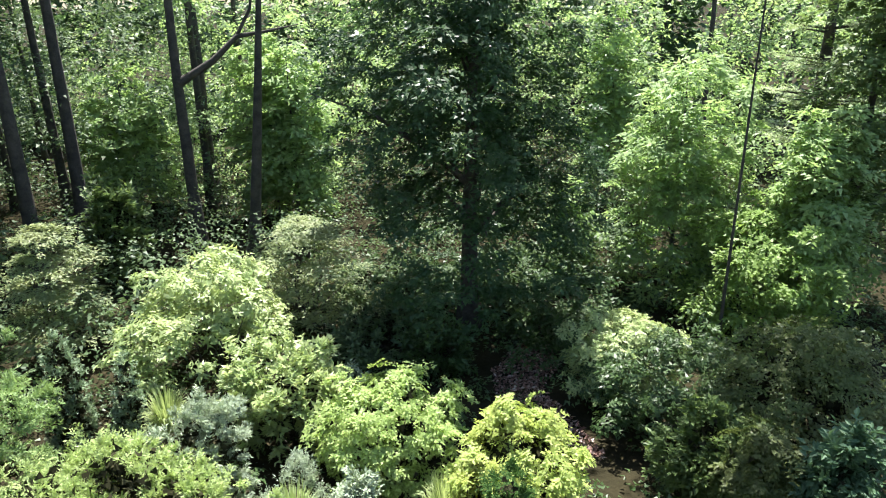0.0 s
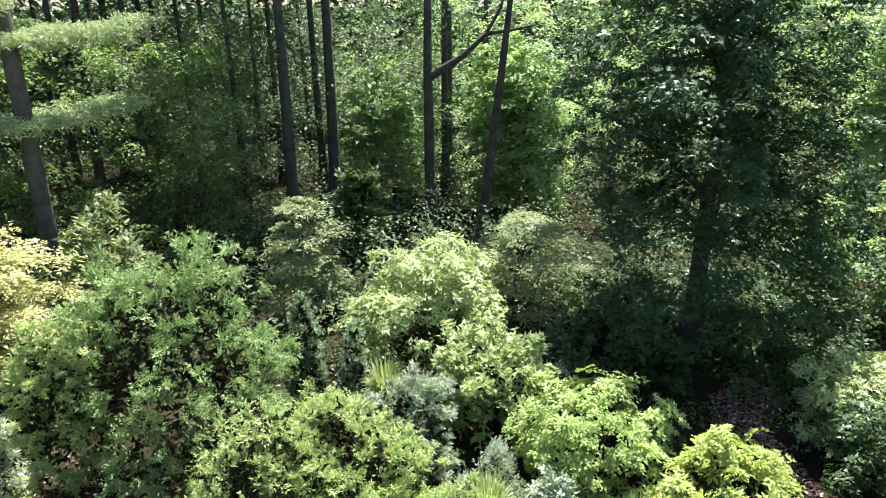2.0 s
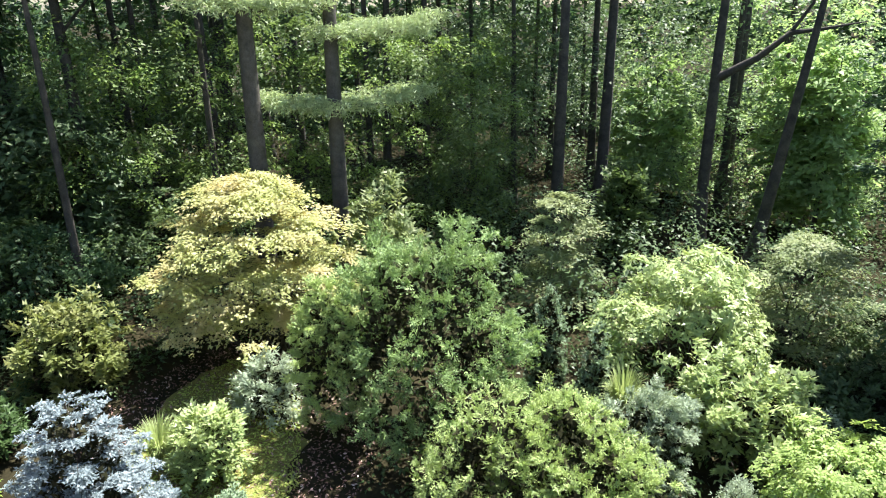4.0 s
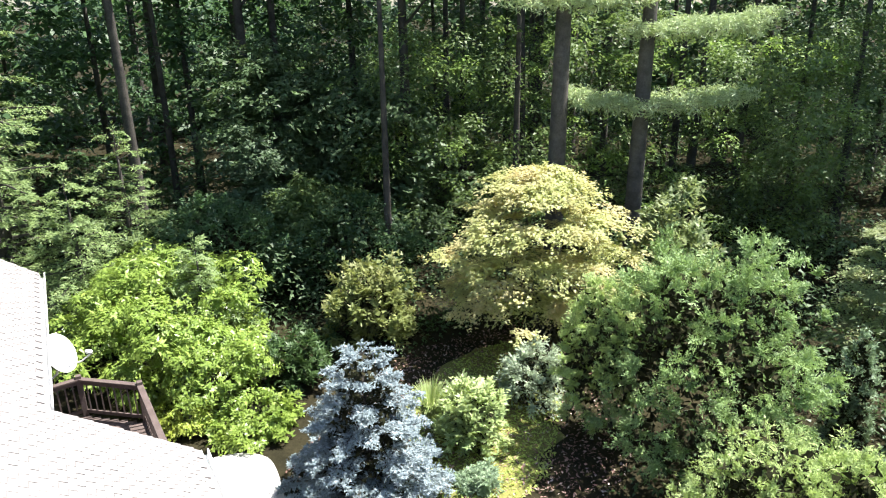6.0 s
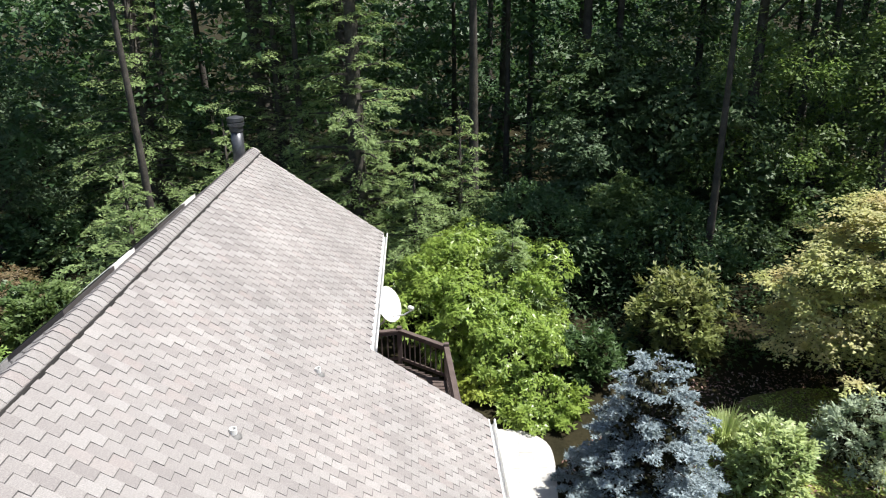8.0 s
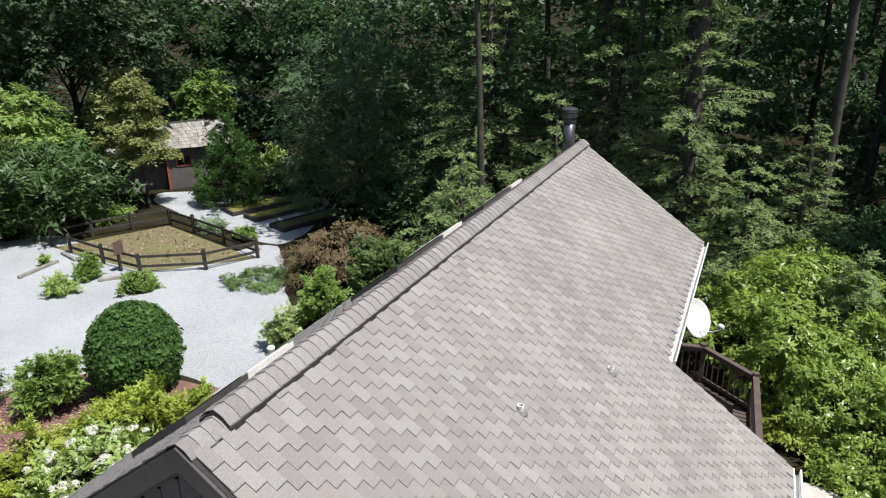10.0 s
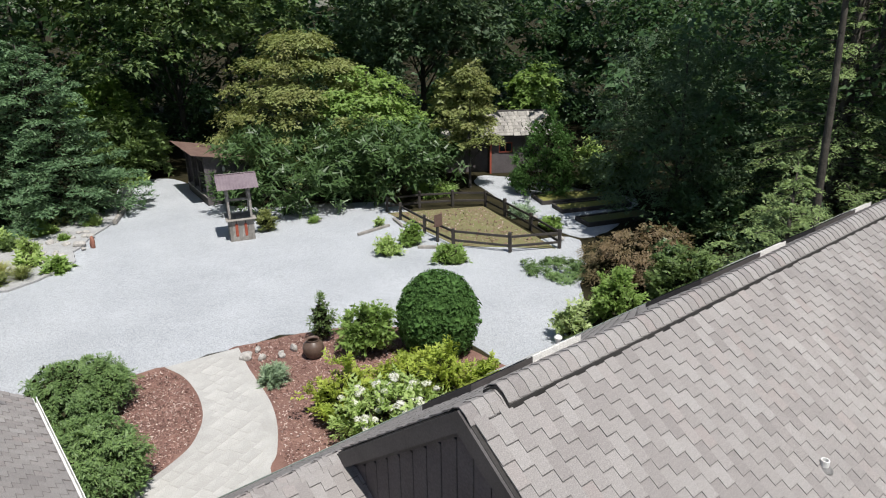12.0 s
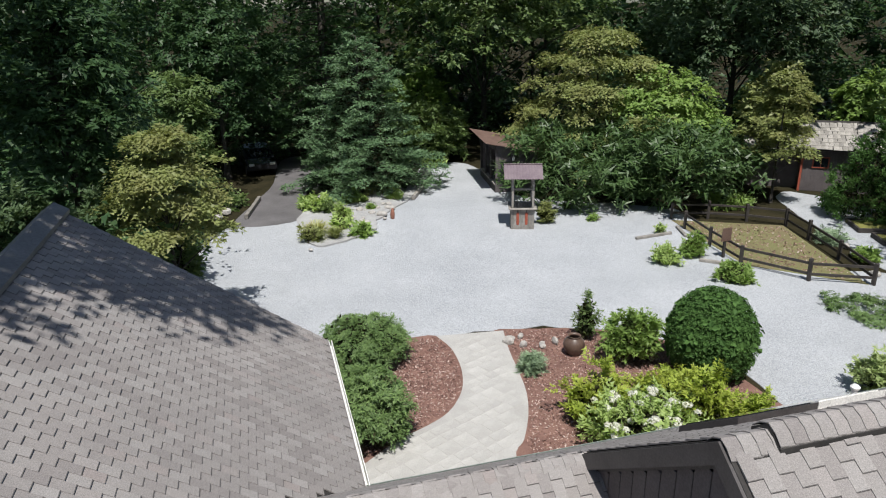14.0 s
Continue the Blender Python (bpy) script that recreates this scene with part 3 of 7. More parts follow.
def tuft(label, category, x, y, z, h, r, seed, mat, count=260, width=0.025, name="grass_tuft", group=""):
    """A clump of arching strap leaves."""
    rng = np.random.default_rng(seed)
    e = thing(name, x, y, z, label, category, group)
    a = rng.uniform(0, 2 * math.pi, count)
    o = np.stack([np.cos(a), np.sin(a), np.zeros(count)], axis=1)
    base = o * (r * 0.25 * rng.uniform(0, 1, count))[:, None]
    V, F = [], []
    lean = rng.uniform(0.25, 1.0, count)
    hh = h * rng.uniform(0.6, 1.05, count)
    side = np.stack([-np.sin(a), np.cos(a), np.zeros(count)], axis=1)
    rows = []
    for k, wk in ((0, 1.0), (0.45, 0.9), (0.8, 0.6), (1.0, 0.1)):
        c = base + o * (r * lean * k ** 1.8)[:, None] + np.array([0, 0, 1.0]) * (hh * (k - 0.45 * lean * k ** 3))[:, None]
        rows.append((c - side * width * wk / 2, c + side * width * wk / 2))
    v = np.stack([q for pair in rows for q in pair], axis=1).reshape(-1, 3)
    k = np.arange(count)[:, None] * 8
    f = np.concatenate([k + np.array([[i, i + 1, i + 3, i + 2]]) for i in (0, 2, 4)], axis=1).reshape(-1, 4)
    link_mesh("foliage", v, f, GREEN[mat], e)
    return e


def pad_pine(label, x, y, top, seed, boughs, girth=0.3, mat="pine", bark=BARK_GREY):
    """A white pine: a tall bare trunk with a few flat pads of soft needles, each (height, heading, reach, width)."""
    rng = np.random.default_rng(seed)
    e = thing("pine_tree", x, y, 0, label, "pine tree")
    axis = [((0, 0, -0.1), girth * 1.25), ((0.02, 0, 1.2), girth), ((0.05, 0.04, top * 0.5), girth * 0.72), ((0, 0, top), girth * 0.2)]
    v, f = tubes([axis], 10)
    link_mesh("trunk", v, f, bark, e, smooth=True)
    for z, head, reach, w in boughs:
        d = np.array([-math.sin(radians(head)), math.cos(radians(head)), 0.0])
        s = np.array([d[1], -d[0], 0.0])
        n = max(5, int(reach / 0.32))
        rows = []
        for i in range(n):
            k = (i + 0.6) / n
            c = d * reach * k + np.array([0, 0, z + 0.10 * reach * k * k])
            half = w * math.sin(math.pi * min(1.0, 0.25 + 0.75 * k)) ** 0.6
            for j in range(3):
                rows.append([*(c + s * rng.uniform(-half, half) + np.array([0, 0, rng.normal(0, 0.08)])), rng.uniform(0.35, 0.6), rng.uniform(0.13, 0.22)])
        v, f = leaf_crown(rng, rows, int(7000 * reach / 4), 0.19, 0.036, 0.9, 0.7, -0.7, 0.3, 0.0, 9, -0.7, 0.2)
        bough = link_mesh("bough", v, f, GREEN[mat], e)
        v, f = tubes([[((0, 0, z - 0.15), girth * 0.24), (tuple(d * reach * 0.5 + np.array([0, 0, z - 0.05])), girth * 0.14), (tuple(d * reach * 0.95 + np.array([0, 0, z + 0.05 * reach])), girth * 0.04)]], 6)
        link_mesh("limb", v, f, BARK, bough)
    return e


def blooms(parent, rng, lobes, count, size, mat):
    """Round flower heads of many petals, each a part, set on top of the lobes."""
    for i in range(count):
        row = lobes[rng.integers(len(lobes))]
        d = sphere_dirs(rng, 1, 0.25)[0]
        c = row[:3] + d * np.array([row[3], row[3], row[4]]) * 1.05
        q = sphere_dirs(rng, 60, -0.4)
        v, f = blades(c + q * size * np.array([1, 1, 0.75]) * rng.uniform(0.6, 1.0, (60, 1)), np.cross(q, rng.normal(0, 1, (60, 3))), q, np.full(60, size * 0.6), np.full(60, size * 0.5))
        link_mesh("flower_head", v, f, mat, parent)


# ---- ground ----
FLOOR = surface("forest_floor", (0.020, 0.019, 0.011), (0.042, 0.036, 0.020), 0.8, 0.95, depth=0.05, fine_scale=9.0, spec=0.03)
GRAVEL, _nt, _b = material("gravel")
_n = noise_tex(_nt, 0.35, 5.0, 0.6)
_col = ramp(_nt, _n, [(0.3, (0.345, 0.362, 0.385)), (0.7, (0.420, 0.438, 0.462))])
_tc = _nt.nodes.new("ShaderNodeTexCoord")
_v = node(_nt, "ShaderNodeTexVoronoi", Scale=42.0)
_nt.links.new(_tc.outputs["Object"], _v.inputs["Vector"])
_sp = ramp(_nt, _v.outputs["Color"], [(0.0, (0.60, 0.60, 0.61)), (0.5, (1.0, 1.0, 1.0)), (1.0, (1.34, 1.33, 1.32))])
_nt.links.new(mixed(_nt, 1.0, _col, _sp, "MULTIPLY"), _b.inputs["Base Color"])
_b.inputs["Roughness"].default_value = 0.9
bump(_nt, _b, _v.outputs["Distance"], 0.8, 0.02)
MULCH = surface("bark_mulch", (0.150, 0.080, 0.065), (0.260, 0.150, 0.120), 1.5, 0.95, depth=0.05, fine_scale=26.0)
GRASS_DRY = surface("dry_grass", (0.180, 0.150, 0.080), (0.170, 0.180, 0.070), 0.7, 0.95, depth=0.03, fine_scale=30.0)
MOSS = surface("moss_lawn", (0.110, 0.125, 0.032), (0.240, 0.225, 0.062), 1.2, 0.95, depth=0.03, fine_scale=25.0)
ASPHALT = surface("asphalt", (0.098, 0.093, 0.096), (0.150, 0.143, 0.147), 0.6, 0.85, depth=0.01, fine_scale=60.0)
CONCRETE = surface("pale_paving", (0.37, 0.36, 0.342), (0.46, 0.45, 0.43), 1.1, 0.85, depth=0.006, fine_scale=50.0, vary=0.06)
TERRACE = surface("patio_stone", (0.46, 0.44, 0.41), (0.56, 0.54, 0.50), 1.1, 0.85, depth=0.006, fine_scale=50.0, vary=0.06)
SOIL = surface("garden_soil", (0.300, 0.296, 0.292), (0.410, 0.412, 0.415), 1.2, 0.95, depth=0.04, fine_scale=18.0)


def smooth_loop(pts, steps=5):
    out, n = [], len(pts)
    P = [np.array(p, float) for p in pts]
    for i in range(n):
        a, b, c, d = P[i - 1], P[i], P[(i + 1) % n], P[(i + 2) % n]
        for s in range(steps):
            t = s / steps
            out.append(0.5 * (2 * b + (c - a) * t + (2 * a - 5 * b + 4 * c - d) * t * t + (3 * b - a - 3 * c + d) * t ** 3))
    return out


def sheet(name, pts, z, mat, label, category="ground", steps=5, thick=0.05, kind="structure", ragged=0.0, parent=None):
    """A flat bed with a soft, slightly ragged outline and a low edge."""
    rng = np.random.default_rng(len(pts) * 7 + int(abs(pts[0][0]) * 10))
    ring = smooth_loop(pts, steps) if steps > 1 else [np.array(p, float) for p in pts]
    if ragged:
        ring = [p + rng.normal(0, ragged, 2) for p in ring]
    bm = bmesh.new()
    top = [bm.verts.new((p[0], p[1], z)) for p in ring]
    low = [bm.verts.new((p[0], p[1], z - thick)) for p in ring]
    f = bm.faces.new(top)
    n = len(ring)
    for i in range(n):
        bm.faces.new((top[i], low[i], low[(i + 1) % n], top[(i + 1) % n]))
    bmesh.ops.triangulate(bm, faces=[f])
    ob = part(name, bm, mat, parent)
    return tagged(ob, label, category, kind=kind)


def inside(p, ring):
    hit, n = False, len(ring)
    for i in range(n):
        a, b = ring[i], ring[i - 1]
        if (a[1] > p[1]) != (b[1] > p[1]) and p[0] < (b[0] - a[0]) * (p[1] - a[1]) / (b[1] - a[1]) + a[0]:
            hit = not hit
    return hit


bm = bmesh.new()
bmesh.ops.create_grid(bm, x_segments=8, y_segments=8, size=2500)
tagged(part("ground", bm, FLOOR), "brown forest floor of leaf litter and soil", "ground", kind="structure")

sheet("gravel_court", [(-12.2, -11.0), (-15.2, -12.0), (-18.0, -14.4), (-20.6, -16.4), (-22.3, -18.6), (-19.0, -20.5), (-18.2, -24.0), (-19.6, -28.6), (-15.0, -31.6), (-13.2, -33.6), (-13.4, -38.0), (-12.6, -42.0), (-10.2, -42.0),
                       (-7.5, -36.5), (-3.0, -34.2), (-1.6, -33.0), (1.2, -32.8), (3.4, -30.8), (5.5, -27.5), (7.0, -22.0), (4.0, -18.5), (-2.0, -18.2), (-6.0, -18.6), (-9.4, -17.8), (-11.2, -16.6), (-12.4, -14.0)],
      0.02, GRAVEL, "pale grey crushed gravel court before the house", ragged=0.05)
sheet("gravel_path", [(-22.4, -18.8), (-24.0, -18.0), (-27.0, -19.2), (-29.5, -20.5), (-29.0, -24.0), (-27.6, -29.2), (-26.0, -29.0), (-24.6, -26.2), (-23.6, -23.0)], 0.018, GRAVEL, "pale gravel path past the raised beds", ragged=0.05)
sheet("driveway", [(-1.7, -32.6), (1.4, -32.4), (0.6, -36.0), (-0.6, -40.0), (-1.6, -47.0), (-4.6, -47.0), (-4.0, -41.0), (-2.2, -37.0)], 0.026, ASPHALT, "weathered grey asphalt drive leaving under the trees")
sheet("mulch_bed", [(-6.6, -18.45), (-6.35, -17.0), (-6.15, -15.6), (-5.9, -14.6), (-5.5, -13.4), (-4.9, -12.3), (-4.8, -9.0), (-12.5, -9.0), (-12.2, -12.4), (-12.0, -14.6), (-11.0, -16.8), (-9.4, -17.75), (-8.0, -18.2)], 0.036, MULCH, "red-brown bark mulch bed beside the path", ragged=0.03)
sheet("mulch_bed", [(-4.9, -18.65), (-5.2, -17.6), (-5.15, -16.5), (-4.9, -15.5), (-4.3, -14.6), (-3.3, -13.9), (-1.6, -12.95), (-0.6, -14.0), (-0.8, -17.0), (-2.4, -18.6)], 0.036, MULCH, "red-brown bark mulch bed beside the junipers", ragged=0.03)
sheet("fenced_plot", [(-20.7, -18.0), (-17.8, -21.0), (-18.4, -27.0), (-22.7, -24.7)], 0.03, GRASS_DRY, "dry patchy grass inside the rail fence", steps=1)
sheet("planted_island", [(-1.5, -32.4), (-1.5, -29.8), (-2.0, -28.2), (-3.4, -28.6), (-4.8, -29.8), (-5.4, -31.6), (-7.6, -34.6), (-9.6, -39.0), (-6.5, -41.0), (-3.2, -37.0)], 0.10, SOIL, "stony planted island of pale soil", ragged=0.05, thick=0.12)
sheet("moss_lawn", [(-11.6, 4.2), (-9.6, 3.6), (-9.0, 5.4), (-10.0, 8.0), (-12.4, 10.4), (-15.0, 11.4), (-15.4, 9.0), (-13.6, 6.4)], 0.03, MOSS, "yellow-green mossy lawn in patchy light", ragged=0.16, thick=0.02)
LITTER_PATH = [(4.30, 12.90), (3.91, 14.58), (3.07, 15.49), (3.13, 16.66), (3.91, 17.72), (4.52, 18.54), (5.25, 18.26), (5.01, 16.73), (4.31, 15.61), (4.82, 13.73), (5.06, 12.39)]
PATIO = [(-14.2, 1.5), (-14.1, 2.4), (-13.6, 2.95), (-12.8, 3.0), (-11.4, 2.8), (-9.0, 2.6), (-5.0, 2.6), (-5.0, 0.6), (-14.0, 0.6)]
sheet("patio", PATIO, 0.04, TERRACE, "pale stone-flagged patio with a rounded corner", "patio", steps=4)

# curving front path
def smooth_line(pts, steps=4):
    P = [np.array(p, float) for p in [pts[0]] + pts + [pts[-1]]]
    out = []
    for a, b, c, d in zip(P, P[1:], P[2:], P[3:]):
        for q in range(steps):
            t = q / steps
            out.append(0.5 * (2 * b + (c - a) * t + (2 * a - 5 * b + 4 * c - d) * t * t + (3 * b - a - 3 * c + d) * t ** 3))
    return [tuple(float(v) for v in p) for p in out] + [pts[-1]]


PATH_L = smooth_line([(-4.75, -18.63), (-4.97, -17.75), (-4.94, -16.66), (-4.74, -15.74), (-4.45, -15.09), (-3.95, -14.44), (-3.32, -14.04), (-2.61, -13.71), (-1.78, -13.14), (-1.0, -12.4), (-0.6, -11.0)])
PATH_R = smooth_line([(-6.87, -18.38), (-6.59, -17.08), (-6.41, -15.88), (-6.22, -14.82), (-5.87, -13.8), (-5.37, -12.83), (-4.9, -12.1), (-4.4, -9.0)])
front_path = sheet("front_path", PATH_L + PATH_R[::-1], 0.045, CONCRETE, "pale stamped-stone path curving to the door", "path", steps=1)

# ---- house ----
RIDGE_Y, RIDGE_Z, FAR_X, NEAR_X = -4.005, 6.40, -17.29, -3.41
TAN, TAN_F = 0.7277, 0.76
EAVE1_Y, EAVE2_Y, NOTCH_X, FRONT_Y = -0.86, 1.24, -10.81, -8.15
G_X, G_Z, G_FAR, G_NEAR, G_EAVE = 3.50, 6.55, -12.82, 1.0, -0.98
G_TAN = 0.7227
LOW_Y = -6.30
back_z = lambda y: RIDGE_Z - TAN * (y - RIDGE_Y)
front_z = lambda y: RIDGE_Z - TAN_F * (RIDGE_Y - y)
LOW_Z = front_z(LOW_Y)
gar_z = lambda x: G_Z - G_TAN * (G_X - x)

SIDING = surface("dark_siding", (0.090, 0.078, 0.080), (0.128, 0.113, 0.115), 2.0, 0.75, depth=0.004, fine_scale=35.0)
TRIM_DARK = surface("dark_trim", (0.056, 0.050, 0.050), (0.084, 0.076, 0.076), 2.0, 0.6)
WHITE = surface("white_metal", (0.70, 0.69, 0.66), (0.80, 0.79, 0.77), 1.5, 0.45)
DECKWOOD = surface("brown_stained_wood", (0.085, 0.062, 0.055), (0.130, 0.098, 0.088), 3.0, 0.7, depth=0.004)
COPPER = surface("green_gutter", (0.17, 0.20, 0.18), (0.24, 0.27, 0.245), 2.0, 0.5)
FELT = surface("roof_felt", (0.030, 0.028, 0.027), (0.050, 0.046, 0.044), 3.0, 0.95)
GLASS, _nt, _b = material("skylight_glass")
_b.inputs["Base Color"].default_value = (0.02, 0.025, 0.03, 1)
_b.inputs["Roughness"].default_value = 0.04
_b.inputs["Specular IOR Level"].default_value = 0.8

SHINGLE, _nt, _b = material("asphalt_shingle")
_t = ramp(_nt, piece_random(_nt), [(0.0, (0.222, 0.204, 0.198)), (0.3, (0.252, 0.234, 0.226)), (0.65, (0.270, 0.253, 0.244)), (0.88, (0.298, 0.282, 0.273)), (1.0, (0.262, 0.232, 0.222))])
_w = ramp(_nt, noise_tex(_nt, 0.55, 4.0, 0.6), [(0.3, (0.86, 0.86, 0.86)), (0.7, (1.10, 1.09, 1.08))])
_g = noise_tex(_nt, 90.0, 2.0, 0.8)
_gr = ramp(_nt, _g, [(0.3, (0.70, 0.70, 0.70)), (0.7, (1.28, 1.28, 1.28))])
_nt.links.new(mixed(_nt, 1.0, mixed(_nt, 1.0, _t, _w, "MULTIPLY"), _gr, "MULTIPLY"), _b.inputs["Base Color"])
_b.inputs["Roughness"].default_value = 0.9
bump(_nt, _b, _g, 0.5, 0.004)

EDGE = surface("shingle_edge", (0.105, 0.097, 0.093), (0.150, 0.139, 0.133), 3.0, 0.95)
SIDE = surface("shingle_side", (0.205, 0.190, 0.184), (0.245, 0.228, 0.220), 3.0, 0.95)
TAB_W, TAB_E, TAB_B = 0.147, 0.244, 0.122


def shingle_mesh():
    """One tab: a plain face, a dark lip along its lower edge, the butt and two sides."""
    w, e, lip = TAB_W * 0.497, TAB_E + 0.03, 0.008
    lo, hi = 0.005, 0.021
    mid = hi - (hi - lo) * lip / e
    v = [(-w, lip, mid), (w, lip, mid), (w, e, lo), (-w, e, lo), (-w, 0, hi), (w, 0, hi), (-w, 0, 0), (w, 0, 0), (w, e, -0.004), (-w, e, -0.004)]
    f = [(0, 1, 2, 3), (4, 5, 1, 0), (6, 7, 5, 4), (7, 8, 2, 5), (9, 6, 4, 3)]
    return np.array(v), f


def shingled(parent, origin, along, down, columns, rows, inside_fn, near_fn, seed):
    """Tabs in staggered courses down a slope: those near by as pieces, the rest joined."""
    rng = np.random.default_rng(seed)
    along, down = Vector(along).normalized(), Vector(down).normalized()
    nrm = along.cross(-down).normalized()
    if nrm.z < 0:
        nrm = -nrm
    origin = Vector(origin)
    v0, f0 = shingle_mesh()
    me = bpy.data.meshes.new("shingle")
    me.from_pydata([tuple(q) for q in v0], [], f0)
    me.materials.append(SHINGLE)
    me.materials.append(EDGE)
    me.materials.append(SIDE)
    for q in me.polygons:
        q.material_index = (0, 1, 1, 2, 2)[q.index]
    V, F, pieces = [], [], 0
    side = along if along.cross(-down).dot(nrm) > 0 else -along
    for c in range(columns):
        for r in range(1, rows):
            s = r * TAB_E + (c % 2) * TAB_B + rng.uniform(-0.006, 0.006)
            p = origin + along * ((c + 0.5) * TAB_W) + down * s
            if not inside_fn(p):
                continue
            p = p + nrm * (0.012 + rng.uniform(0, 0.004))
            tilt = rng.uniform(-0.012, 0.012)
            m = Matrix((side, -down, nrm)).transposed().to_4x4()
            m.translation = p
            m = m @ Matrix.Rotation(tilt, 4, "Z")
            if pieces < 300 and near_fn(p):
                pieces += 1
                o = new("shingle", me)
                o.parent = parent
                o.matrix_basis = m
            else:
                k = len(V)
                V += [tuple(m @ Vector(q)) for q in v0]
                F += [tuple(i + k for i in q) for q in f0]
    ob = link_mesh("shingles", np.array(V), np.array(F), SHINGLE, parent)
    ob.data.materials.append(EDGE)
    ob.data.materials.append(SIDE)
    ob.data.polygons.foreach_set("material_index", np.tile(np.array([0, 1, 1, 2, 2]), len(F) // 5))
    tagged(ob, "staggered grey-brown shingle tabs", kind="stuff")


def slab(bm, pts, thick):
    """A roof plate: its top ring given, extruded straight down."""
    top = [bm.verts.new(p) for p in pts]
    low = [bm.verts.new((p[0], p[1], p[2] - thick)) for p in pts]
    bm.faces.new(top); bm.faces.new(low[::-1])
    n = len(pts)
    for i in range(n):
        bm.faces.new((top[i], low[i], low[(i + 1) % n], top[(i + 1) % n]))


def prism(bm, ring, axis, a, b):
    """Extrudes a ring of (u, z) along x or y between a and b."""
    P = (lambda u, z, t: (t, u, z)) if axis == "x" else (lambda u, z, t: (u, t, z))
    r0 = [bm.verts.new(P(u, z, a)) for u, z in ring]
    r1 = [bm.verts.new(P(u, z, b)) for u, z in ring]
    bm.faces.new(r0); bm.faces.new(r1[::-1])
    n = len(ring)
    for i in range(n):
        bm.faces.new((r0[i], r1[i], r1[(i + 1) % n], r0[(i + 1) % n]))


house = thing("house", -10, -4, 0, "dark board-sided house with grey-brown shingle roof", "house")
house.matrix_world = Matrix.Identity(4)
bm = bmesh.new()
prism(bm, [(FRONT_Y + 0.5, 0), (EAVE1_Y - 0.4, 0), (EAVE1_Y - 0.4, back_z(EAVE1_Y - 0.4) - 0.2), (RIDGE_Y, RIDGE_Z - 0.25), (FRONT_Y + 0.5, front_z(FRONT_Y + 0.5) - 0.2)], "x", FAR_X + 0.35, NEAR_X - 0.30)
part("wall", bm, SIDING, house)
bm = bmesh.new()
prism(bm, [(EAVE1_Y - 0.45, 0), (EAVE2_Y - 0.4, 0), (EAVE2_Y - 0.4, back_z(EAVE2_Y - 0.4) - 0.2), (EAVE1_Y - 0.45, back_z(EAVE1_Y - 0.45) - 0.2)], "x", NOTCH_X + 0.3, NEAR_X - 0.30)
part("wall", bm, SIDING, house)
bm = bmesh.new()
prism(bm, [(FRONT_Y + 0.5, 0), (-4.6, 0), (-4.6, 3.1), (LOW_Y, LOW_Z - 0.22), (FRONT_Y + 0.5, front_z(FRONT_Y + 0.5) - 0.22)], "x", NEAR_X - 0.29, 2.0)
part("wall", bm, SIDING, house)
# roof plates
bm = bmesh.new()
slab(bm, [(FAR_X, RIDGE_Y, RIDGE_Z), (NEAR_X, RIDGE_Y, RIDGE_Z), (NEAR_X, EAVE2_Y, back_z(EAVE2_Y)), (NOTCH_X, EAVE2_Y, back_z(EAVE2_Y)), (NOTCH_X, EAVE1_Y, back_z(EAVE1_Y)), (FAR_X, EAVE1_Y, back_z(EAVE1_Y))], 0.14)
roof_back = part("roof", bm, FELT, house)
bm = bmesh.new()
slab(bm, [(NEAR_X, RIDGE_Y - 0.001, RIDGE_Z), (FAR_X, RIDGE_Y - 0.001, RIDGE_Z), (FAR_X, FRONT_Y, front_z(FRONT_Y)), (NEAR_X, FRONT_Y, front_z(FRONT_Y))], 0.14)
roof_front = part("roof", bm, FELT, house)
V_X = G_X - (G_Z - LOW_Z) / G_TAN
bm = bmesh.new()
slab(bm, [(NEAR_X - 0.25, LOW_Y, LOW_Z), (NEAR_X + 0.002, LOW_Y, LOW_Z), (V_X, LOW_Y, LOW_Z), (G_EAVE, FRONT_Y, front_z(FRONT_Y)), (NEAR_X + 0.002, FRONT_Y, front_z(FRONT_Y))], 0.12)
slab(bm, [(V_X, LOW_Y + 0.001, LOW_Z), (NEAR_X - 0.25, LOW_Y + 0.001, LOW_Z), (NEAR_X - 0.25, -4.2, LOW_Z - 2.1 * TAN), (V_X - 2.1, -4.2, LOW_Z - 2.1 * TAN)], 0.12)
roof_link = part("roof", bm, FELT, house)

garage = thing("garage", 3.5, -10, 0, "dark garage wing with a weathered shingle roof", "garage")
garage.matrix_world = Matrix.Identity(4)
bm = bmesh.new()
prism(bm, [(G_EAVE + 0.45, 0), (2 * G_X - G_EAVE - 0.45, 0), (2 * G_X - G_EAVE - 0.45, gar_z(G_EAVE + 0.45) - 0.2), (G_X, G_Z - 0.25), (G_EAVE + 0.45, gar_z(G_EAVE + 0.45) - 0.2)], "y", G_FAR + 0.35, G_NEAR)
part("wall", bm, SIDING, garage)
bm = bmesh.new()
slab(bm, [(G_EAVE, G_FAR, gar_z(G_EAVE)), (G_EAVE, G_NEAR, gar_z(G_EAVE)), (G_X, G_NEAR, G_Z), (G_X, G_FAR, G_Z)][::-1], 0.14)
roof_gw = part("roof", bm, FELT, garage)
bm = bmesh.new()
slab(bm, [(G_X + 0.001, G_FAR, G_Z), (G_X + 0.001, G_NEAR, G_Z), (2 * G_X - G_EAVE, G_NEAR, gar_z(G_EAVE)), (2 * G_X - G_EAVE, G_FAR, gar_z(G_EAVE))][::-1], 0.14)
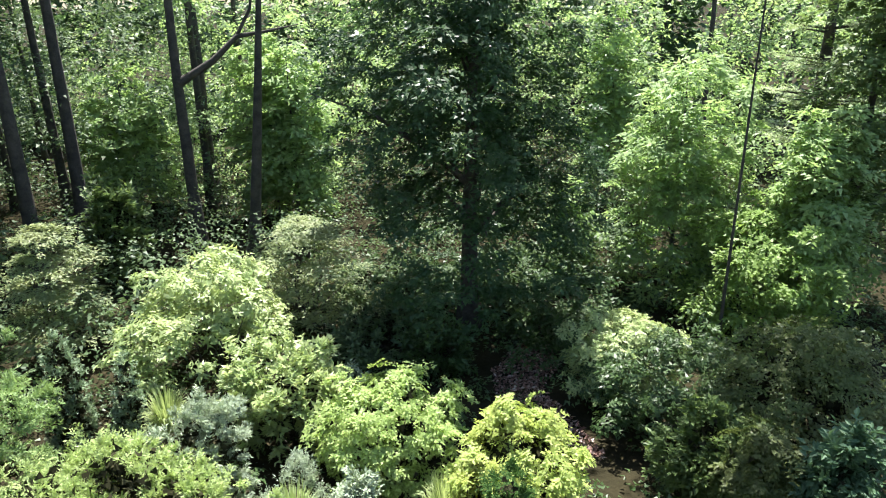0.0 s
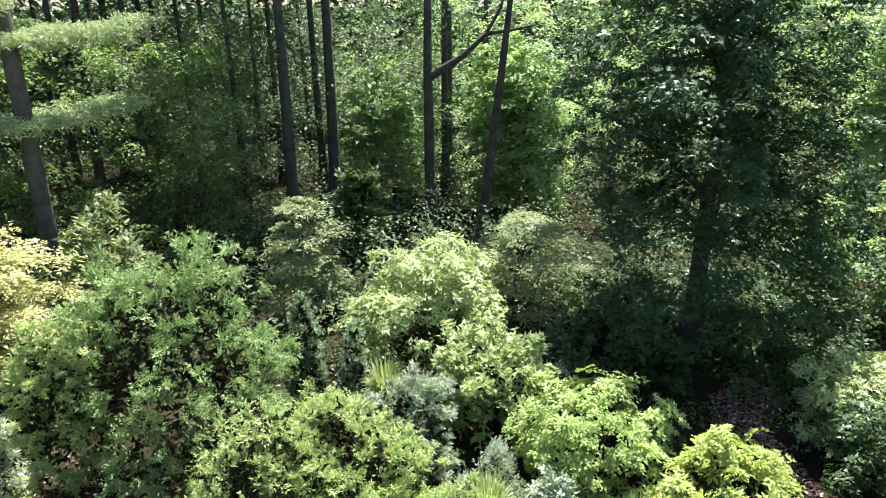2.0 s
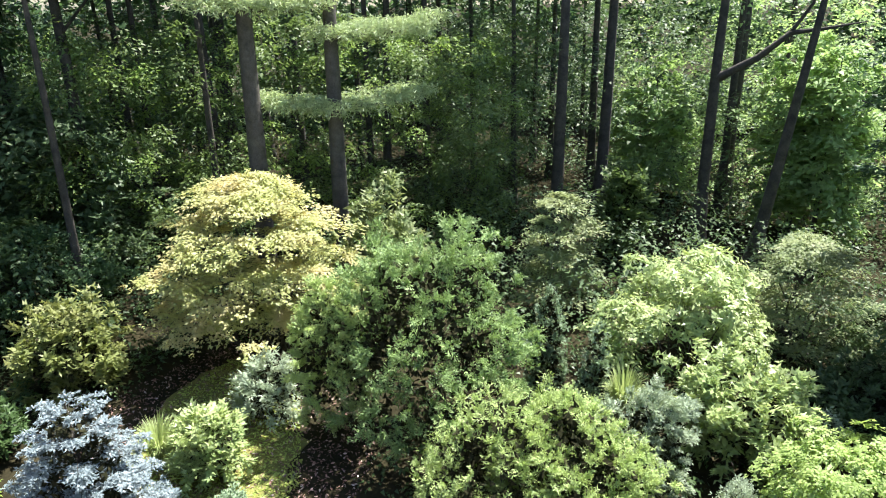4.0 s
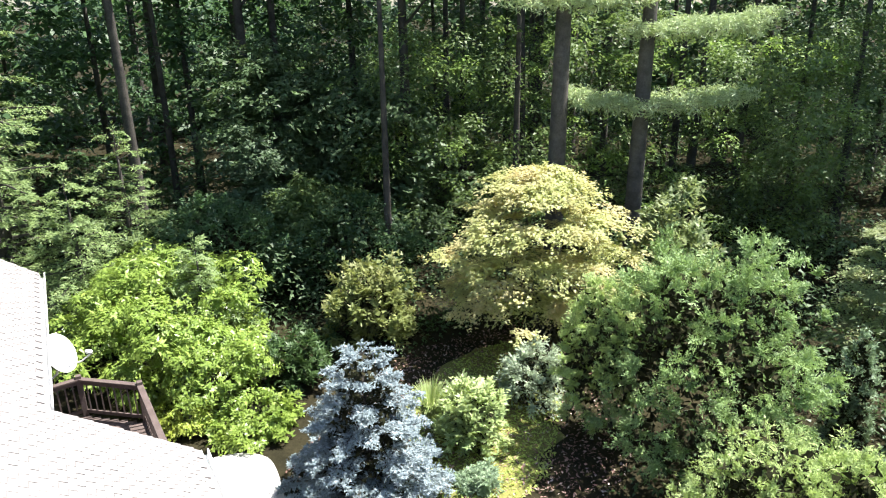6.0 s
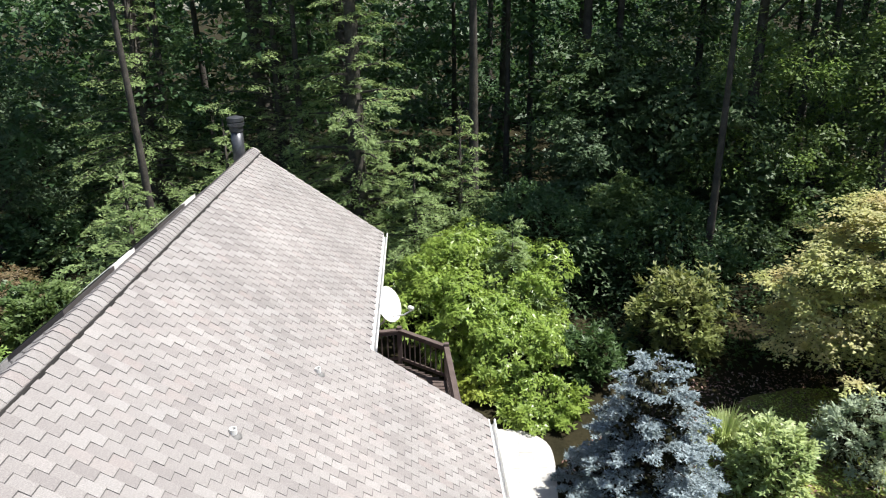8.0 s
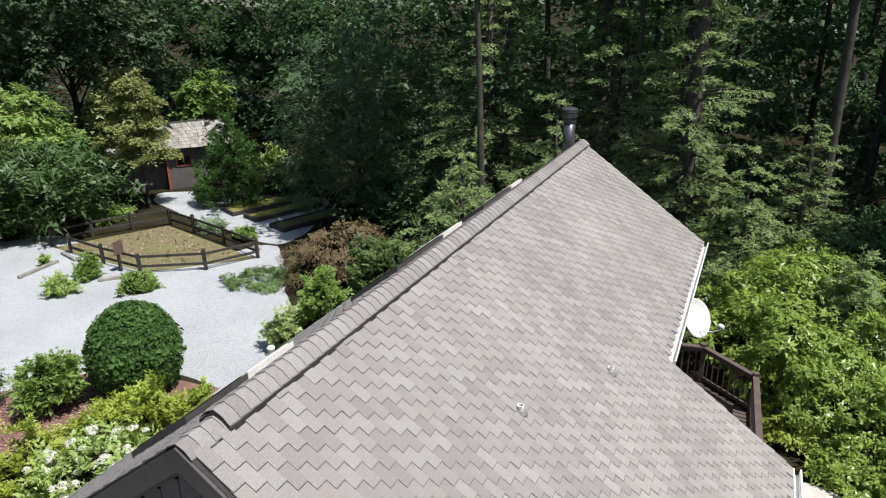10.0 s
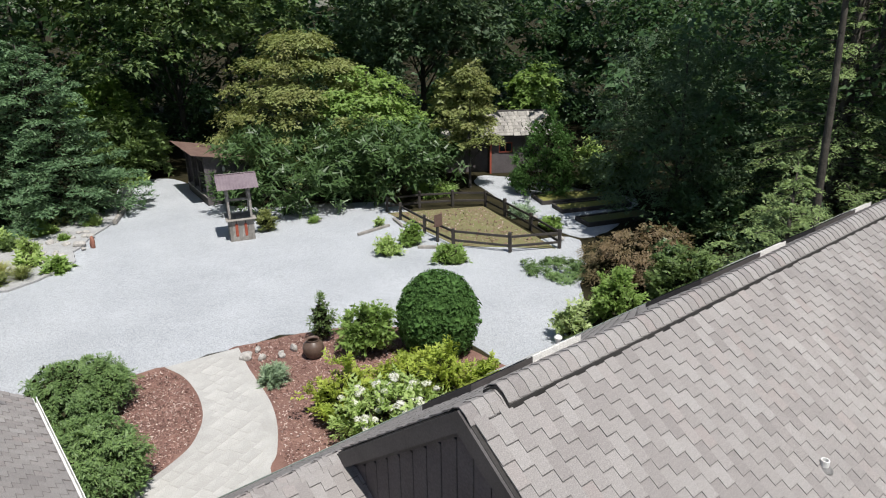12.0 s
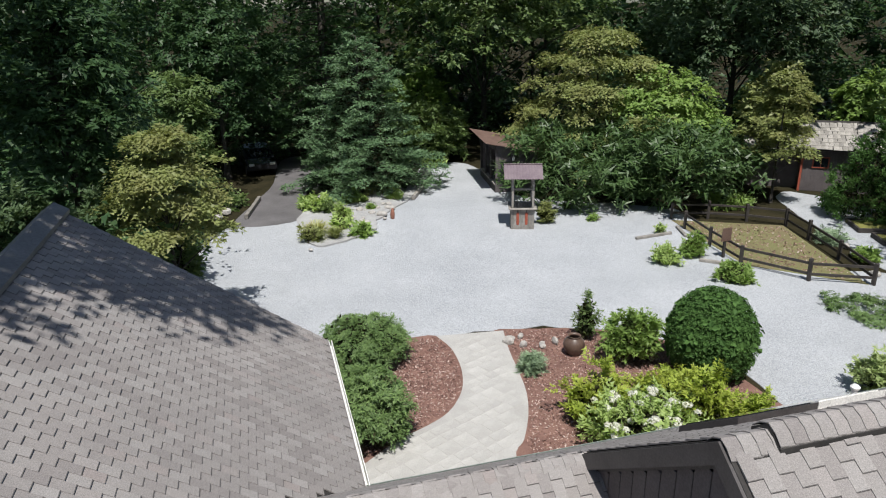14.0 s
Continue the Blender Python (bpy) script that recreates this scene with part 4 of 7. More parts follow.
roof_ge = part("roof", bm, SHINGLE, garage)


# ---- house details ----
def prisms(ring, axis, a, b):
    bm = bmesh.new()
    prism(bm, ring, axis, a, b)
    return bm


def sloped_box(x0, x1, y0, y1, zf, lift0, lift1):
    """A plate that follows a slope z = zf(x, y), between two heights over it."""
    bm = bmesh.new()
    c = [(x0, y0), (x1, y0), (x1, y1), (x0, y1)]
    lo = [bm.verts.new((x, y, zf(x, y) + lift0)) for x, y in c]
    hi = [bm.verts.new((x, y, zf(x, y) + lift1)) for x, y in c]
    bm.faces.new(lo[::-1]); bm.faces.new(hi)
    for i in range(4):
        bm.faces.new((lo[i], lo[(i + 1) % 4], hi[(i + 1) % 4], hi[i]))
    return bm


def gutter(parent, axis, at_, z, a, b, out, mat, label, k=1.0):
    """An open channel with a rolled lip along an eave; out is the side that it hangs on."""
    out *= k
    ring = [(at_, z + 0.03), (at_, z - 0.11), (at_ + out * 0.11, z - 0.11), (at_ + out * 0.13, z + 0.03), (at_ + out * 0.105, z + 0.03), (at_ + out * 0.09, z - 0.09), (at_ + out * 0.02, z - 0.09), (at_ + out * 0.02, z + 0.03)]
    bm = bmesh.new()
    P = (lambda u, zz, t: (t, u, zz)) if axis == "x" else (lambda u, zz, t: (u, t, zz))
    r0 = [bm.verts.new(P(u, zz, a)) for u, zz in ring]
    r1 = [bm.verts.new(P(u, zz, b)) for u, zz in ring]
    n = len(ring)
    for i in range(n):
        bm.faces.new((r0[i], r1[i], r1[(i + 1) % n], r0[(i + 1) % n]))
    for r in (r0, r1):
        bm.faces.new((r[0], r[1], r[6], r[7])); bm.faces.new((r[1], r[2], r[5], r[6])); bm.faces.new((r[2], r[3], r[4], r[5]))
    return part("gutter", bm, mat, parent, label)


gutter(house, "x", EAVE1_Y + 0.01, back_z(EAVE1_Y) - 0.02, FAR_X, NOTCH_X, 1, WHITE, "white metal gutter")
gutter(house, "x", EAVE2_Y + 0.01, back_z(EAVE2_Y) - 0.02, NOTCH_X, NEAR_X, 1, WHITE, "white metal gutter")
gutter(house, "x", FRONT_Y - 0.01, front_z(FRONT_Y) - 0.02, FAR_X, G_EAVE - 0.02, -1, COPPER, "green weathered gutter", 0.5)
gutter(garage, "y", G_EAVE - 0.01, gar_z(G_EAVE) - 0.02, G_FAR, FRONT_Y + 0.02, -1, WHITE, "white metal gutter", 0.5)
# starter courses under the lowest tabs
part("starter_course", sloped_box(FAR_X, NOTCH_X, EAVE1_Y - 0.32, EAVE1_Y + 0.015, lambda a, b: back_z(b), 0.003, 0.013), SHINGLE, roof_back)
part("starter_course", sloped_box(NOTCH_X, NEAR_X, EAVE2_Y - 0.32, EAVE2_Y + 0.015, lambda a, b: back_z(b), 0.003, 0.013), SHINGLE, roof_back)
part("starter_course", sloped_box(FAR_X, NEAR_X, FRONT_Y - 0.015, FRONT_Y + 0.32, lambda a, b: front_z(b), 0.003, 0.013), SHINGLE, roof_front)
part("starter_course", sloped_box(G_EAVE - 0.015, G_EAVE + 0.32, G_FAR, G_NEAR, lambda a, b: gar_z(a), 0.003, 0.013), SHINGLE, roof_gw)
# boards along the sloping edges
for x, y1 in ((FAR_X, EAVE1_Y), (NEAR_X, EAVE2_Y), (NOTCH_X, EAVE2_Y)):
    y0 = EAVE1_Y if x == NOTCH_X else RIDGE_Y
    sx = 0.03 if x == NEAR_X else -0.03
    part("rake_board", sloped_box(min(x, x + sx), max(x, x + sx), y0, y1, lambda a, b: back_z(b), -0.24, -0.01), TRIM_DARK, house)
for x in (FAR_X, NEAR_X):
    sx = 0.03 if x == NEAR_X else -0.03
    part("rake_board", sloped_box(min(x, x + sx), max(x, x + sx), FRONT_Y, RIDGE_Y, lambda a, b: front_z(b), -0.24, -0.01), TRIM_DARK, house)
part("rake_board", sloped_box(G_EAVE, G_X, G_FAR - 0.03, G_FAR, lambda a, b: gar_z(a), -0.22, -0.01), TRIM_DARK, garage)
# near gable: frieze and upright boards
WALL_X = NEAR_X - 0.13
part("frieze", sloped_box(WALL_X, WALL_X + 0.035, RIDGE_Y - 3.4, RIDGE_Y, lambda a, b: front_z(b), -0.30, -0.10), TRIM_DARK, house)
part("frieze", sloped_box(WALL_X, WALL_X + 0.035, RIDGE_Y, RIDGE_Y + 4.6, lambda a, b: back_z(b), -0.30, -0.10), TRIM_DARK, house)
y = RIDGE_Y - 3.3
while y < RIDGE_Y + 4.4:
    top = (front_z(y) if y < RIDGE_Y else back_z(y)) - 0.16
    part("siding_board", boxed(WALL_X - 0.01, y + 0.004, 0.4, WALL_X + 0.018, y + 0.234, top, 0.004), SIDING, house)
    y += 0.240
# ridge: raised vent with bent caps
bm = bmesh.new()
prism(bm, [(RIDGE_Y - 0.178, RIDGE_Z - 0.22), (RIDGE_Y + 0.178, RIDGE_Z - 0.22), (RIDGE_Y + 0.178, RIDGE_Z - 0.062), (RIDGE_Y, RIDGE_Z + 0.07), (RIDGE_Y - 0.178, RIDGE_Z - 0.068)], "x", FAR_X + 0.05, NEAR_X - 0.44)
part("ridge_vent", bm, FELT, house)


def cap_mesh(half, tan_a, tan_b, lift, length):
    """A shingle bent over a ridge, its lower end a little proud."""
    ring = [(-half, -half * tan_b - 0.012), (-half * 0.55, -half * 0.55 * tan_b + 0.008), (0, -0.016), (half * 0.55, -half * 0.55 * tan_a + 0.008), (half, -half * tan_a - 0.012)]
    V, F = [], []
    for t, up in ((0.0, 0.016), (length, 0.0)):
        V += [(t, u, z + lift + up) for u, z in ring] + [(t, u, z + lift + up - 0.012) for u, z in ring]
    for i in range(4):
        F += [(i, i + 1, 11 + i, 10 + i), (5 + i, i, i + 1, 6 + i)[::-1]]
    F += [(0, 10, 15, 5), (4, 9, 19, 14)]
    me = bpy.data.meshes.new("ridge_cap")
    me.from_pydata(V, [], F)
    me.materials.append(SHINGLE)
    return me


cap = cap_mesh(0.172, TAN, TAN_F, 0.085, 0.18)
x = NEAR_X - 0.44
while x > FAR_X + 0.1:
    o = new("ridge_cap", cap); o.parent = roof_back
    o.matrix_basis = Matrix.Translation((x, RIDGE_Y, RIDGE_Z)) @ Matrix.Diagonal((-1, 1, 1, 1))
    x -= 0.143
flat_cap = cap_mesh(0.16, TAN, TAN_F, 0.022, 0.17)
for k in range(4):
    o = new("ridge_cap", flat_cap); o.parent = roof_back
    o.matrix_basis = Matrix.Translation((NEAR_X + 0.01 - 0.143 * k, RIDGE_Y, RIDGE_Z)) @ Matrix.Diagonal((-1, 1, 1, 1))
low_cap = cap_mesh(0.16, TAN, TAN_F, 0.022, 0.17)
x = V_X
while x > NEAR_X - 0.15:
    o = new("ridge_cap", low_cap); o.parent = roof_link
    o.matrix_basis = Matrix.Translation((x, LOW_Y, LOW_Z)) @ Matrix.Diagonal((-1, 1, 1, 1))
    x -= 0.143
LEAD = surface("grey_ridge_metal", (0.150, 0.145, 0.142), (0.205, 0.198, 0.192), 1.2, 0.55, fine_scale=25.0)
bm = bmesh.new()
prism(bm, [(G_X - 0.22, G_Z - 0.10), (G_X + 0.22, G_Z - 0.10), (G_X + 0.22, G_Z - 0.03), (G_X, G_Z + 0.11), (G_X - 0.22, G_Z - 0.03)], "y", G_FAR - 0.02, G_NEAR)
part("ridge_vent", bm, LEAD, garage, "plain grey metal ridge")


def lathe(bm, profile, sides=24, m=None, close=True):
    rings = []
    for r, z in profile:
        rings.append([bm.verts.new((r * math.cos(2 * math.pi * k / sides), r * math.sin(2 * math.pi * k / sides), z)) for k in range(sides)])
    for a, b in zip(rings, rings[1:]):
        for k in range(sides):
            bm.faces.new((a[k], a[(k + 1) % sides], b[(k + 1) % sides], b[k]))
    if close:
        bm.faces.new(rings[-1]); bm.faces.new(rings[0][::-1])
    if m is not None:
        bmesh.ops.transform(bm, matrix=m, verts=[v for r in rings for v in r])
    return bm


def lathed(profile, sides=24, m=None, close=True):
    return lathe(bmesh.new(), profile, sides, m, close)


BLACK_METAL = surface("dark_flue_metal", (0.075, 0.078, 0.085), (0.130, 0.135, 0.145), 4.0, 0.38, metal=0.6)
flue = thing("chimney_flue", -17.02, -4.30, 0, "dark metal stove flue with a banded cap", "chimney")
part("pipe", lathed([(0.15, 5.9), (0.15, 6.95)]), BLACK_METAL, flue, smooth=True)
part("collar", lathed([(0.165, 6.93), (0.165, 7.02), (0.155, 7.03)]), BLACK_METAL, flue)
part("cap", lathed([(0.15, 7.02), (0.20, 7.06), (0.205, 7.14), (0.18, 7.15), (0.18, 7.17), (0.205, 7.18), (0.205, 7.26), (0.17, 7.28), (0.0, 7.32)]), BLACK_METAL, flue)
for x, y in ((-9.16, -1.51), (-6.93, -2.18)):
    v = thing("roof_vent", x, y, back_z(y), "small white plastic vent pipe on the shingles", "vent pipe", "roof vents")
    part("pipe", lathed([(0.045, -0.08), (0.045, 0.11), (0.034, 0.11), (0.034, 0.02)], 16), WHITE, v)
    part("collar", lathed([(0.10, -0.06), (0.09, 0.0), (0.052, 0.04), (0.05, 0.04)], 16), LEAD, v)
v = thing("roof_vent", -8.08, -6.90, front_z(-6.9), "small white capped vent pipe on the front slope", "vent pipe", "roof vents")
part("pipe", lathed([(0.045, -0.05), (0.045, 0.20)], 16), WHITE, v)
part("cap", lathed([(0.065, 0.19), (0.07, 0.22), (0.04, 0.25)], 16), WHITE, v)

# skylights on the front slope
fz = lambda a, b: front_z(b)
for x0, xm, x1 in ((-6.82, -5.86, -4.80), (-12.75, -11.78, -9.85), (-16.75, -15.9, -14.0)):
    s = thing("skylight", 0, 0, 0, "long dark-framed roof skylight, half painted white as sun glare", "skylight", "skylights")
    # The white half has the glare of a sunlit stretch put into its colour.
    for a, b, mat, lab in ((xm, x1, COPPER, "dark metal frame"), (x0, xm - 0.01, WHITE, "frame painted white as sun glare")):
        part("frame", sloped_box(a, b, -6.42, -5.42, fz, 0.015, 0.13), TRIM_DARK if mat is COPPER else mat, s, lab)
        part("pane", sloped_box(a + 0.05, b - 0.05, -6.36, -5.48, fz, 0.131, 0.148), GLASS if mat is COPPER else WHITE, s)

# dish on the eave
dish = thing("satellite_dish", -14.88, -0.72, 3.12, "white satellite dish on a bent mast by the eave", "satellite dish")
turn = look((0, 0, 0), (0.62, 0.95, 0.55)).to_3x3().to_4x4() @ Matrix.Rotation(math.pi, 4, "X")
bm = bmesh.new()
lathe(bm, [(0.02, 0.0), (0.16, 0.012), (0.28, 0.04), (0.36, 0.07), (0.40, 0.092), (0.405, 0.085), (0.36, 0.055), (0.26, 0.022), (0.02, -0.02)], 32, Matrix.Diagonal((1, 1.08, 1, 1)))
bm.transform(turn)
part("reflector", bm, WHITE, dish, smooth=True)
v, f = tubes([[((0, 0, -0.30), 0.018), ((0.24, 0.40, -0.16), 0.018), ((0.38, 0.62, 0.04), 0.016)], [((0, -0.02, -0.02), 0.025), ((-0.05, -0.08, -0.45), 0.025), ((-0.05, -0.30, -0.62), 0.025)]], 8)
link_mesh("arm", v, f, WHITE, dish)
bm = lathed([(0.03, 0), (0.05, 0.03), (0.05, 0.10), (0.03, 0.13)], 12)
bm.transform(Matrix.Translation((0.38, 0.63, 0.06)) @ Matrix.Rotation(radians(70), 4, "X"))
part("feed_horn", bm, WHITE, dish)

# deck in the notch of the roof
deck = thing("deck", 0, 0, 0, "brown-stained timber deck with a balustrade", "deck")
RAIL = [(-15.93, -1.25), (-16.05, -0.48), (-15.05, 0.69), (-12.45, 0.81), (-10.6, 0.86)]
DZ = 0.95
for i in range(36):
    x = -16.1 + i * 0.148
    y1 = 0.80 if x > -15.05 else -0.48 + (x + 16.05) * 1.17
    if y1 > -1.2:
        part("plank", boxed(x, -1.25, DZ - 0.04, x + 0.14, y1, DZ), DECKWOOD, deck)
for (x, y) in RAIL[1:]:
    part("post", boxed(x - 0.06, y - 0.06, 0, x + 0.06, y + 0.06, 1.98, 0.008), DECKWOOD, deck)
    part("post_cap", lathed([(0.10, 1.98), (0.10, 2.0), (0.0, 2.05)], 4), DECKWOOD, deck)


def beam(a, b, w, h, mat, parent, name="rail", label=""):
    """A squared timber from a to b, w wide and h deep."""
    a, b = Vector(a), Vector(b)
    d = b - a
    q = d.to_track_quat("X", "Z").to_matrix().to_4x4()
    q.translation = a
    bm = boxed(0, -w / 2, -h / 2, d.length, w / 2, h / 2, min(w, h) * 0.12)
    bm.transform(q)
    return part(name, bm, mat, parent, label)


for (a, b) in zip(RAIL, RAIL[1:]):
    beam((*a, 1.88), (*b, 1.88), 0.13, 0.05, DECKWOOD, deck, "top_rail")
    beam((*a, 1.80), (*b, 1.80), 0.04, 0.09, DECKWOOD, deck, "rail")
    beam((*a, 1.06), (*b, 1.06), 0.04, 0.09, DECKWOOD, deck, "rail")
    n = max(2, int(math.dist(a, b) / 0.155))
    for i in range(1, n):
        x, y = a[0] + (b[0] - a[0]) * i / n, a[1] + (b[1] - a[1]) * i / n
        part("baluster", boxed(x - 0.016, y - 0.016, 1.03, x + 0.016, y + 0.016, 1.80), DECKWOOD, deck)

# ---- court: wishing well, kiosk, fence, shed ----
GREYWOOD = surface("weathered_grey_wood", (0.200, 0.185, 0.165), (0.330, 0.310, 0.285), 3.0, 0.85, depth=0.006, fine_scale=30.0, vary=0.18)
BLACKWOOD = surface("dark_stained_wood", (0.030, 0.026, 0.024), (0.060, 0.052, 0.047), 3.0, 0.75, depth=0.005, fine_scale=30.0)
PURPLE_TIN = surface("faded_purple_tin", (0.165, 0.125, 0.145), (0.225, 0.180, 0.195), 2.5, 0.45, metal=0.2)
RUST_TIN = surface("rusty_tin", (0.130, 0.080, 0.065), (0.215, 0.145, 0.120), 2.0, 0.55, metal=0.2)
RED = surface("faded_red_paint", (0.270, 0.060, 0.035), (0.360, 0.095, 0.055), 4.0, 0.6)
SHAKE = surface("grey_wood_shakes", (0.240, 0.225, 0.205), (0.380, 0.360, 0.335), 2.0, 0.9, depth=0.01, fine_scale=20.0, vary=0.25)

well = thing("wishing_well", -11.42, -28.35, 0.02, "weathered wooden wishing well with a tin roof", "wishing well", turn=-18)
for i in range(8):
    x = -0.53 + i * 0.1325
    for y0 in (0.50, -0.53):
        part("board", boxed(x, y0, 0, x + 0.125, y0 + 0.03, 0.93 + 0.012 * ((i * 7) % 3), 0.004), GREYWOOD, well)
for i in range(7):
    y = -0.46 + i * 0.1325
    for x0 in (-0.53, 0.50):
        part("board", boxed(x0, y, 0, x0 + 0.03, y + 0.125, 0.93, 0.004), GREYWOOD, well)
for a in ((-0.64, 0.46, 0.64, 0.66), (-0.64, -0.66, 0.64, -0.46), (-0.64, -0.455, -0.44, 0.455), (0.44, -0.455, 0.64, 0.455)):
    part("ledge", boxed(a[0], a[1], 0.95, a[2], a[3], 1.0, 0.008), GREYWOOD, well)
for sx in (-1, 1):
    for sy in (-1, 1):
        part("post", boxed(sx * 0.46 - 0.05, sy * 0.46 - 0.05, 1.0, sx * 0.46 + 0.05, sy * 0.46 + 0.05, 2.42, 0.006), GREYWOOD, well)
for sx in (-1, 1):
    part("gable_board", prisms([(-0.62, 2.40), (0.62, 2.40), (0, 2.86)], "x", sx * 0.50 - 0.02, sx * 0.50 + 0.02), GREYWOOD, well)
for sy in (-1, 1):
    bm = bmesh.new()
    n = 26
    for i in range(n):
        x0, x1 = -0.86 + 1.72 * i / n, -0.86 + 1.72 * (i + 1) / n
        h0, h1 = 0.012 * (i % 2), 0.012 * ((i + 1) % 2)
        q = [bm.verts.new(p) for p in ((x0, 0, 2.90 + h0), (x1, 0, 2.90 + h1), (x1, sy * 0.80, 2.40 + h1), (x0, sy * 0.80, 2.40 + h0))]
        bm.faces.new(q)
    bmesh.ops.remove_doubles(bm, verts=bm.verts, dist=0.0005)
    bmesh.ops.solidify(bm, geom=bm.faces[:], thickness=0.012)
    part("roof_sheet", bm, PURPLE_TIN, well)
beam((-0.86, 0, 2.92), (0.86, 0, 2.92), 0.08, 0.03, PURPLE_TIN, well, "ridge_strip")
beam((-0.5, 0, 1.75), (0.5, 0, 1.75), 0.10, 0.10, GREYWOOD, well, "windlass")
for x in (-0.17, 0.22):
    part("red_paddle", boxed(x - 0.06, 0.535, 0.22, x + 0.06, 0.56, 0.80, 0.02), RED, well, "faded red hanging board")
    part("paddle_handle", boxed(x - 0.022, 0.535, 0.80, x + 0.022, 0.555, 0.95), BLACKWOOD, well)
    part("paddle_foot", boxed(x - 0.05, 0.535, 0.0, x + 0.05, 0.56, 0.20), GREYWOOD, well)

# open-fronted kiosk; local x runs along its open front, local y into it
kiosk = thing("kiosk", -12.25, -34.31, 0.02, "dark wooden open-fronted kiosk with a rusty tin roof", "kiosk", turn=-97)
KD, KL = 2.3, 4.1
part("wall", boxed(0, -KD, 0, 0.08, 0, 2.25), SIDING, kiosk, "dark plank end wall")
for i in range(15):
    part("plank", boxed(-0.022, -KD + 0.155 * i, 0.02, -0.002, -KD + 0.155 * i + 0.147, 2.22 + 0.35 * (0.155 * i / KD) * 0, 0.003), SIDING, kiosk)
part("wall", boxed(KL - 0.08, -KD, 0, KL, 0, 2.25), SIDING, kiosk)
part("wall", boxed(0.08, -KD, 0, KL - 0.08, -KD + 0.08, 2.1), SIDING, kiosk)
part("gable_board", prisms([(-KD, 2.05), (0, 2.25), (0, 2.62), (-KD, 2.10)], "x", -0.01, 0.07), SIDING, kiosk)
part("sill", boxed(0.08, -0.10, 0, KL - 0.08, 0.02, 0.42), BLACKWOOD, kiosk)
part("sill_cap", boxed(0.0, -0.16, 0.42, KL, 0.06, 0.47), GREYWOOD, kiosk, "pale worn sill")
for i in range(4):
    x = 0.06 + i * (KL - 0.12) / 3
    part("post", boxed(x - 0.06, -0.10, 0.47 if 0 < i < 3 else 0, x + 0.06, 0.02, 2.55), BLACKWOOD, kiosk)
part("header", boxed(0, -0.09, 2.30, KL, 0.01, 2.52), BLACKWOOD, kiosk)
bm = bmesh.new()
n = 60
for i in range(n):
    x0, x1 = -0.35 + (KL + 0.7) * i / n, -0.35 + (KL + 0.7) * (i + 1) / n
    h0, h1 = 0.014 * (i % 2), 0.014 * ((i + 1) % 2)
    bm.faces.new([bm.verts.new(p) for p in ((x0, 0.65, 2.78 + h0), (x1, 0.65, 2.78 + h1), (x1, -KD - 0.3, 2.10 + h1), (x0, -KD - 0.3, 2.10 + h0))])
bmesh.ops.remove_doubles(bm, verts=bm.verts, dist=0.0005)
bmesh.ops.solidify(bm, geom=bm.faces[:], thickness=0.014)
part("roof_sheet", bm, RUST_TIN, kiosk)
part("shelf", boxed(0.2, -KD + 0.10, 0.95, KL - 0.2, -KD + 0.45, 1.0), GREYWOOD, kiosk)
lant = thing("wall_lantern", 0, 0, 0, "small pale lantern on the kiosk wall", "lantern")
lant.matrix_world = kiosk.matrix_world @ pose(-0.10, -0.95, 1.72)
part("body", lathed([(0.03, 0), (0.07, 0.04), (0.08, 0.20), (0.03, 0.26), (0.02, 0.30)], 8), WHITE, lant)
part("bracket", boxed(0.02, -0.012, 0.24, 0.08, 0.012, 0.28), BLACK_METAL, lant)

# rail fence round the plot
fence = thing("rail_fence", 0, 0, 0, "dark two-rail timber fence round a dry plot", "fence")
POSTS = [(-20.82, -17.94), (-18.95, -18.97), (-17.66, -21.07), (-17.85, -23.3), (-18.25, -25.7), (-18.52, -27.2), (-20.15, -26.67), (-21.61, -25.81), (-22.84, -24.69), (-22.35, -22.76), (-21.69, -20.44)]
for i, (x, y) in enumerate(POSTS):
    h = 0.86 + 0.04 * math.sin(i * 2.3)
    bm = boxed(-0.065, -0.065, -0.05, 0.065, 0.065, h, 0.012)
    bm.transform(pose(x, y, 0, 1.5 * math.sin(i), 1.5 * math.cos(i * 1.7), 20 + i * 7))
    part("post", bm, BLACKWOOD, fence)
    if i == 4:
        continue
    a, b = POSTS[i], POSTS[(i + 1) % len(POSTS)]
    for z in (0.70, 0.30):
        beam((*a, z + 0.01 * math.sin(i * 3.1)), (*b, z - 0.01 * math.cos(i * 2.2)), 0.05, 0.10, BLACKWOOD, fence)
for a, b in (((-18.0, -25.9), (-17.6, -24.6)), ((-17.25, -25.2), (-15.4, -25.0)), ((-16.4, -21.9), (-17.5, -20.9))):
    t = thing("ground_timber", 0, 0, 0, "weathered timber edging lying on the ground", "timber", "edging timbers")
    beam((*a, 0.08), (*b, 0.08), 0.14, 0.12, GREYWOOD, t, "log")
sign = thing("sign_post", -17.55, -22.0, 0, "brown wooden sign on a short post", "sign")
part("post", boxed(-0.05, -0.05, -0.05, 0.05, 0.05, 0.95, 0.008), BLACKWOOD, sign)
part("panel", boxed(-0.22, 0.05, 0.72, 0.22, 0.08, 1.28, 0.01), RUST_TIN, sign, "red-brown blank board")

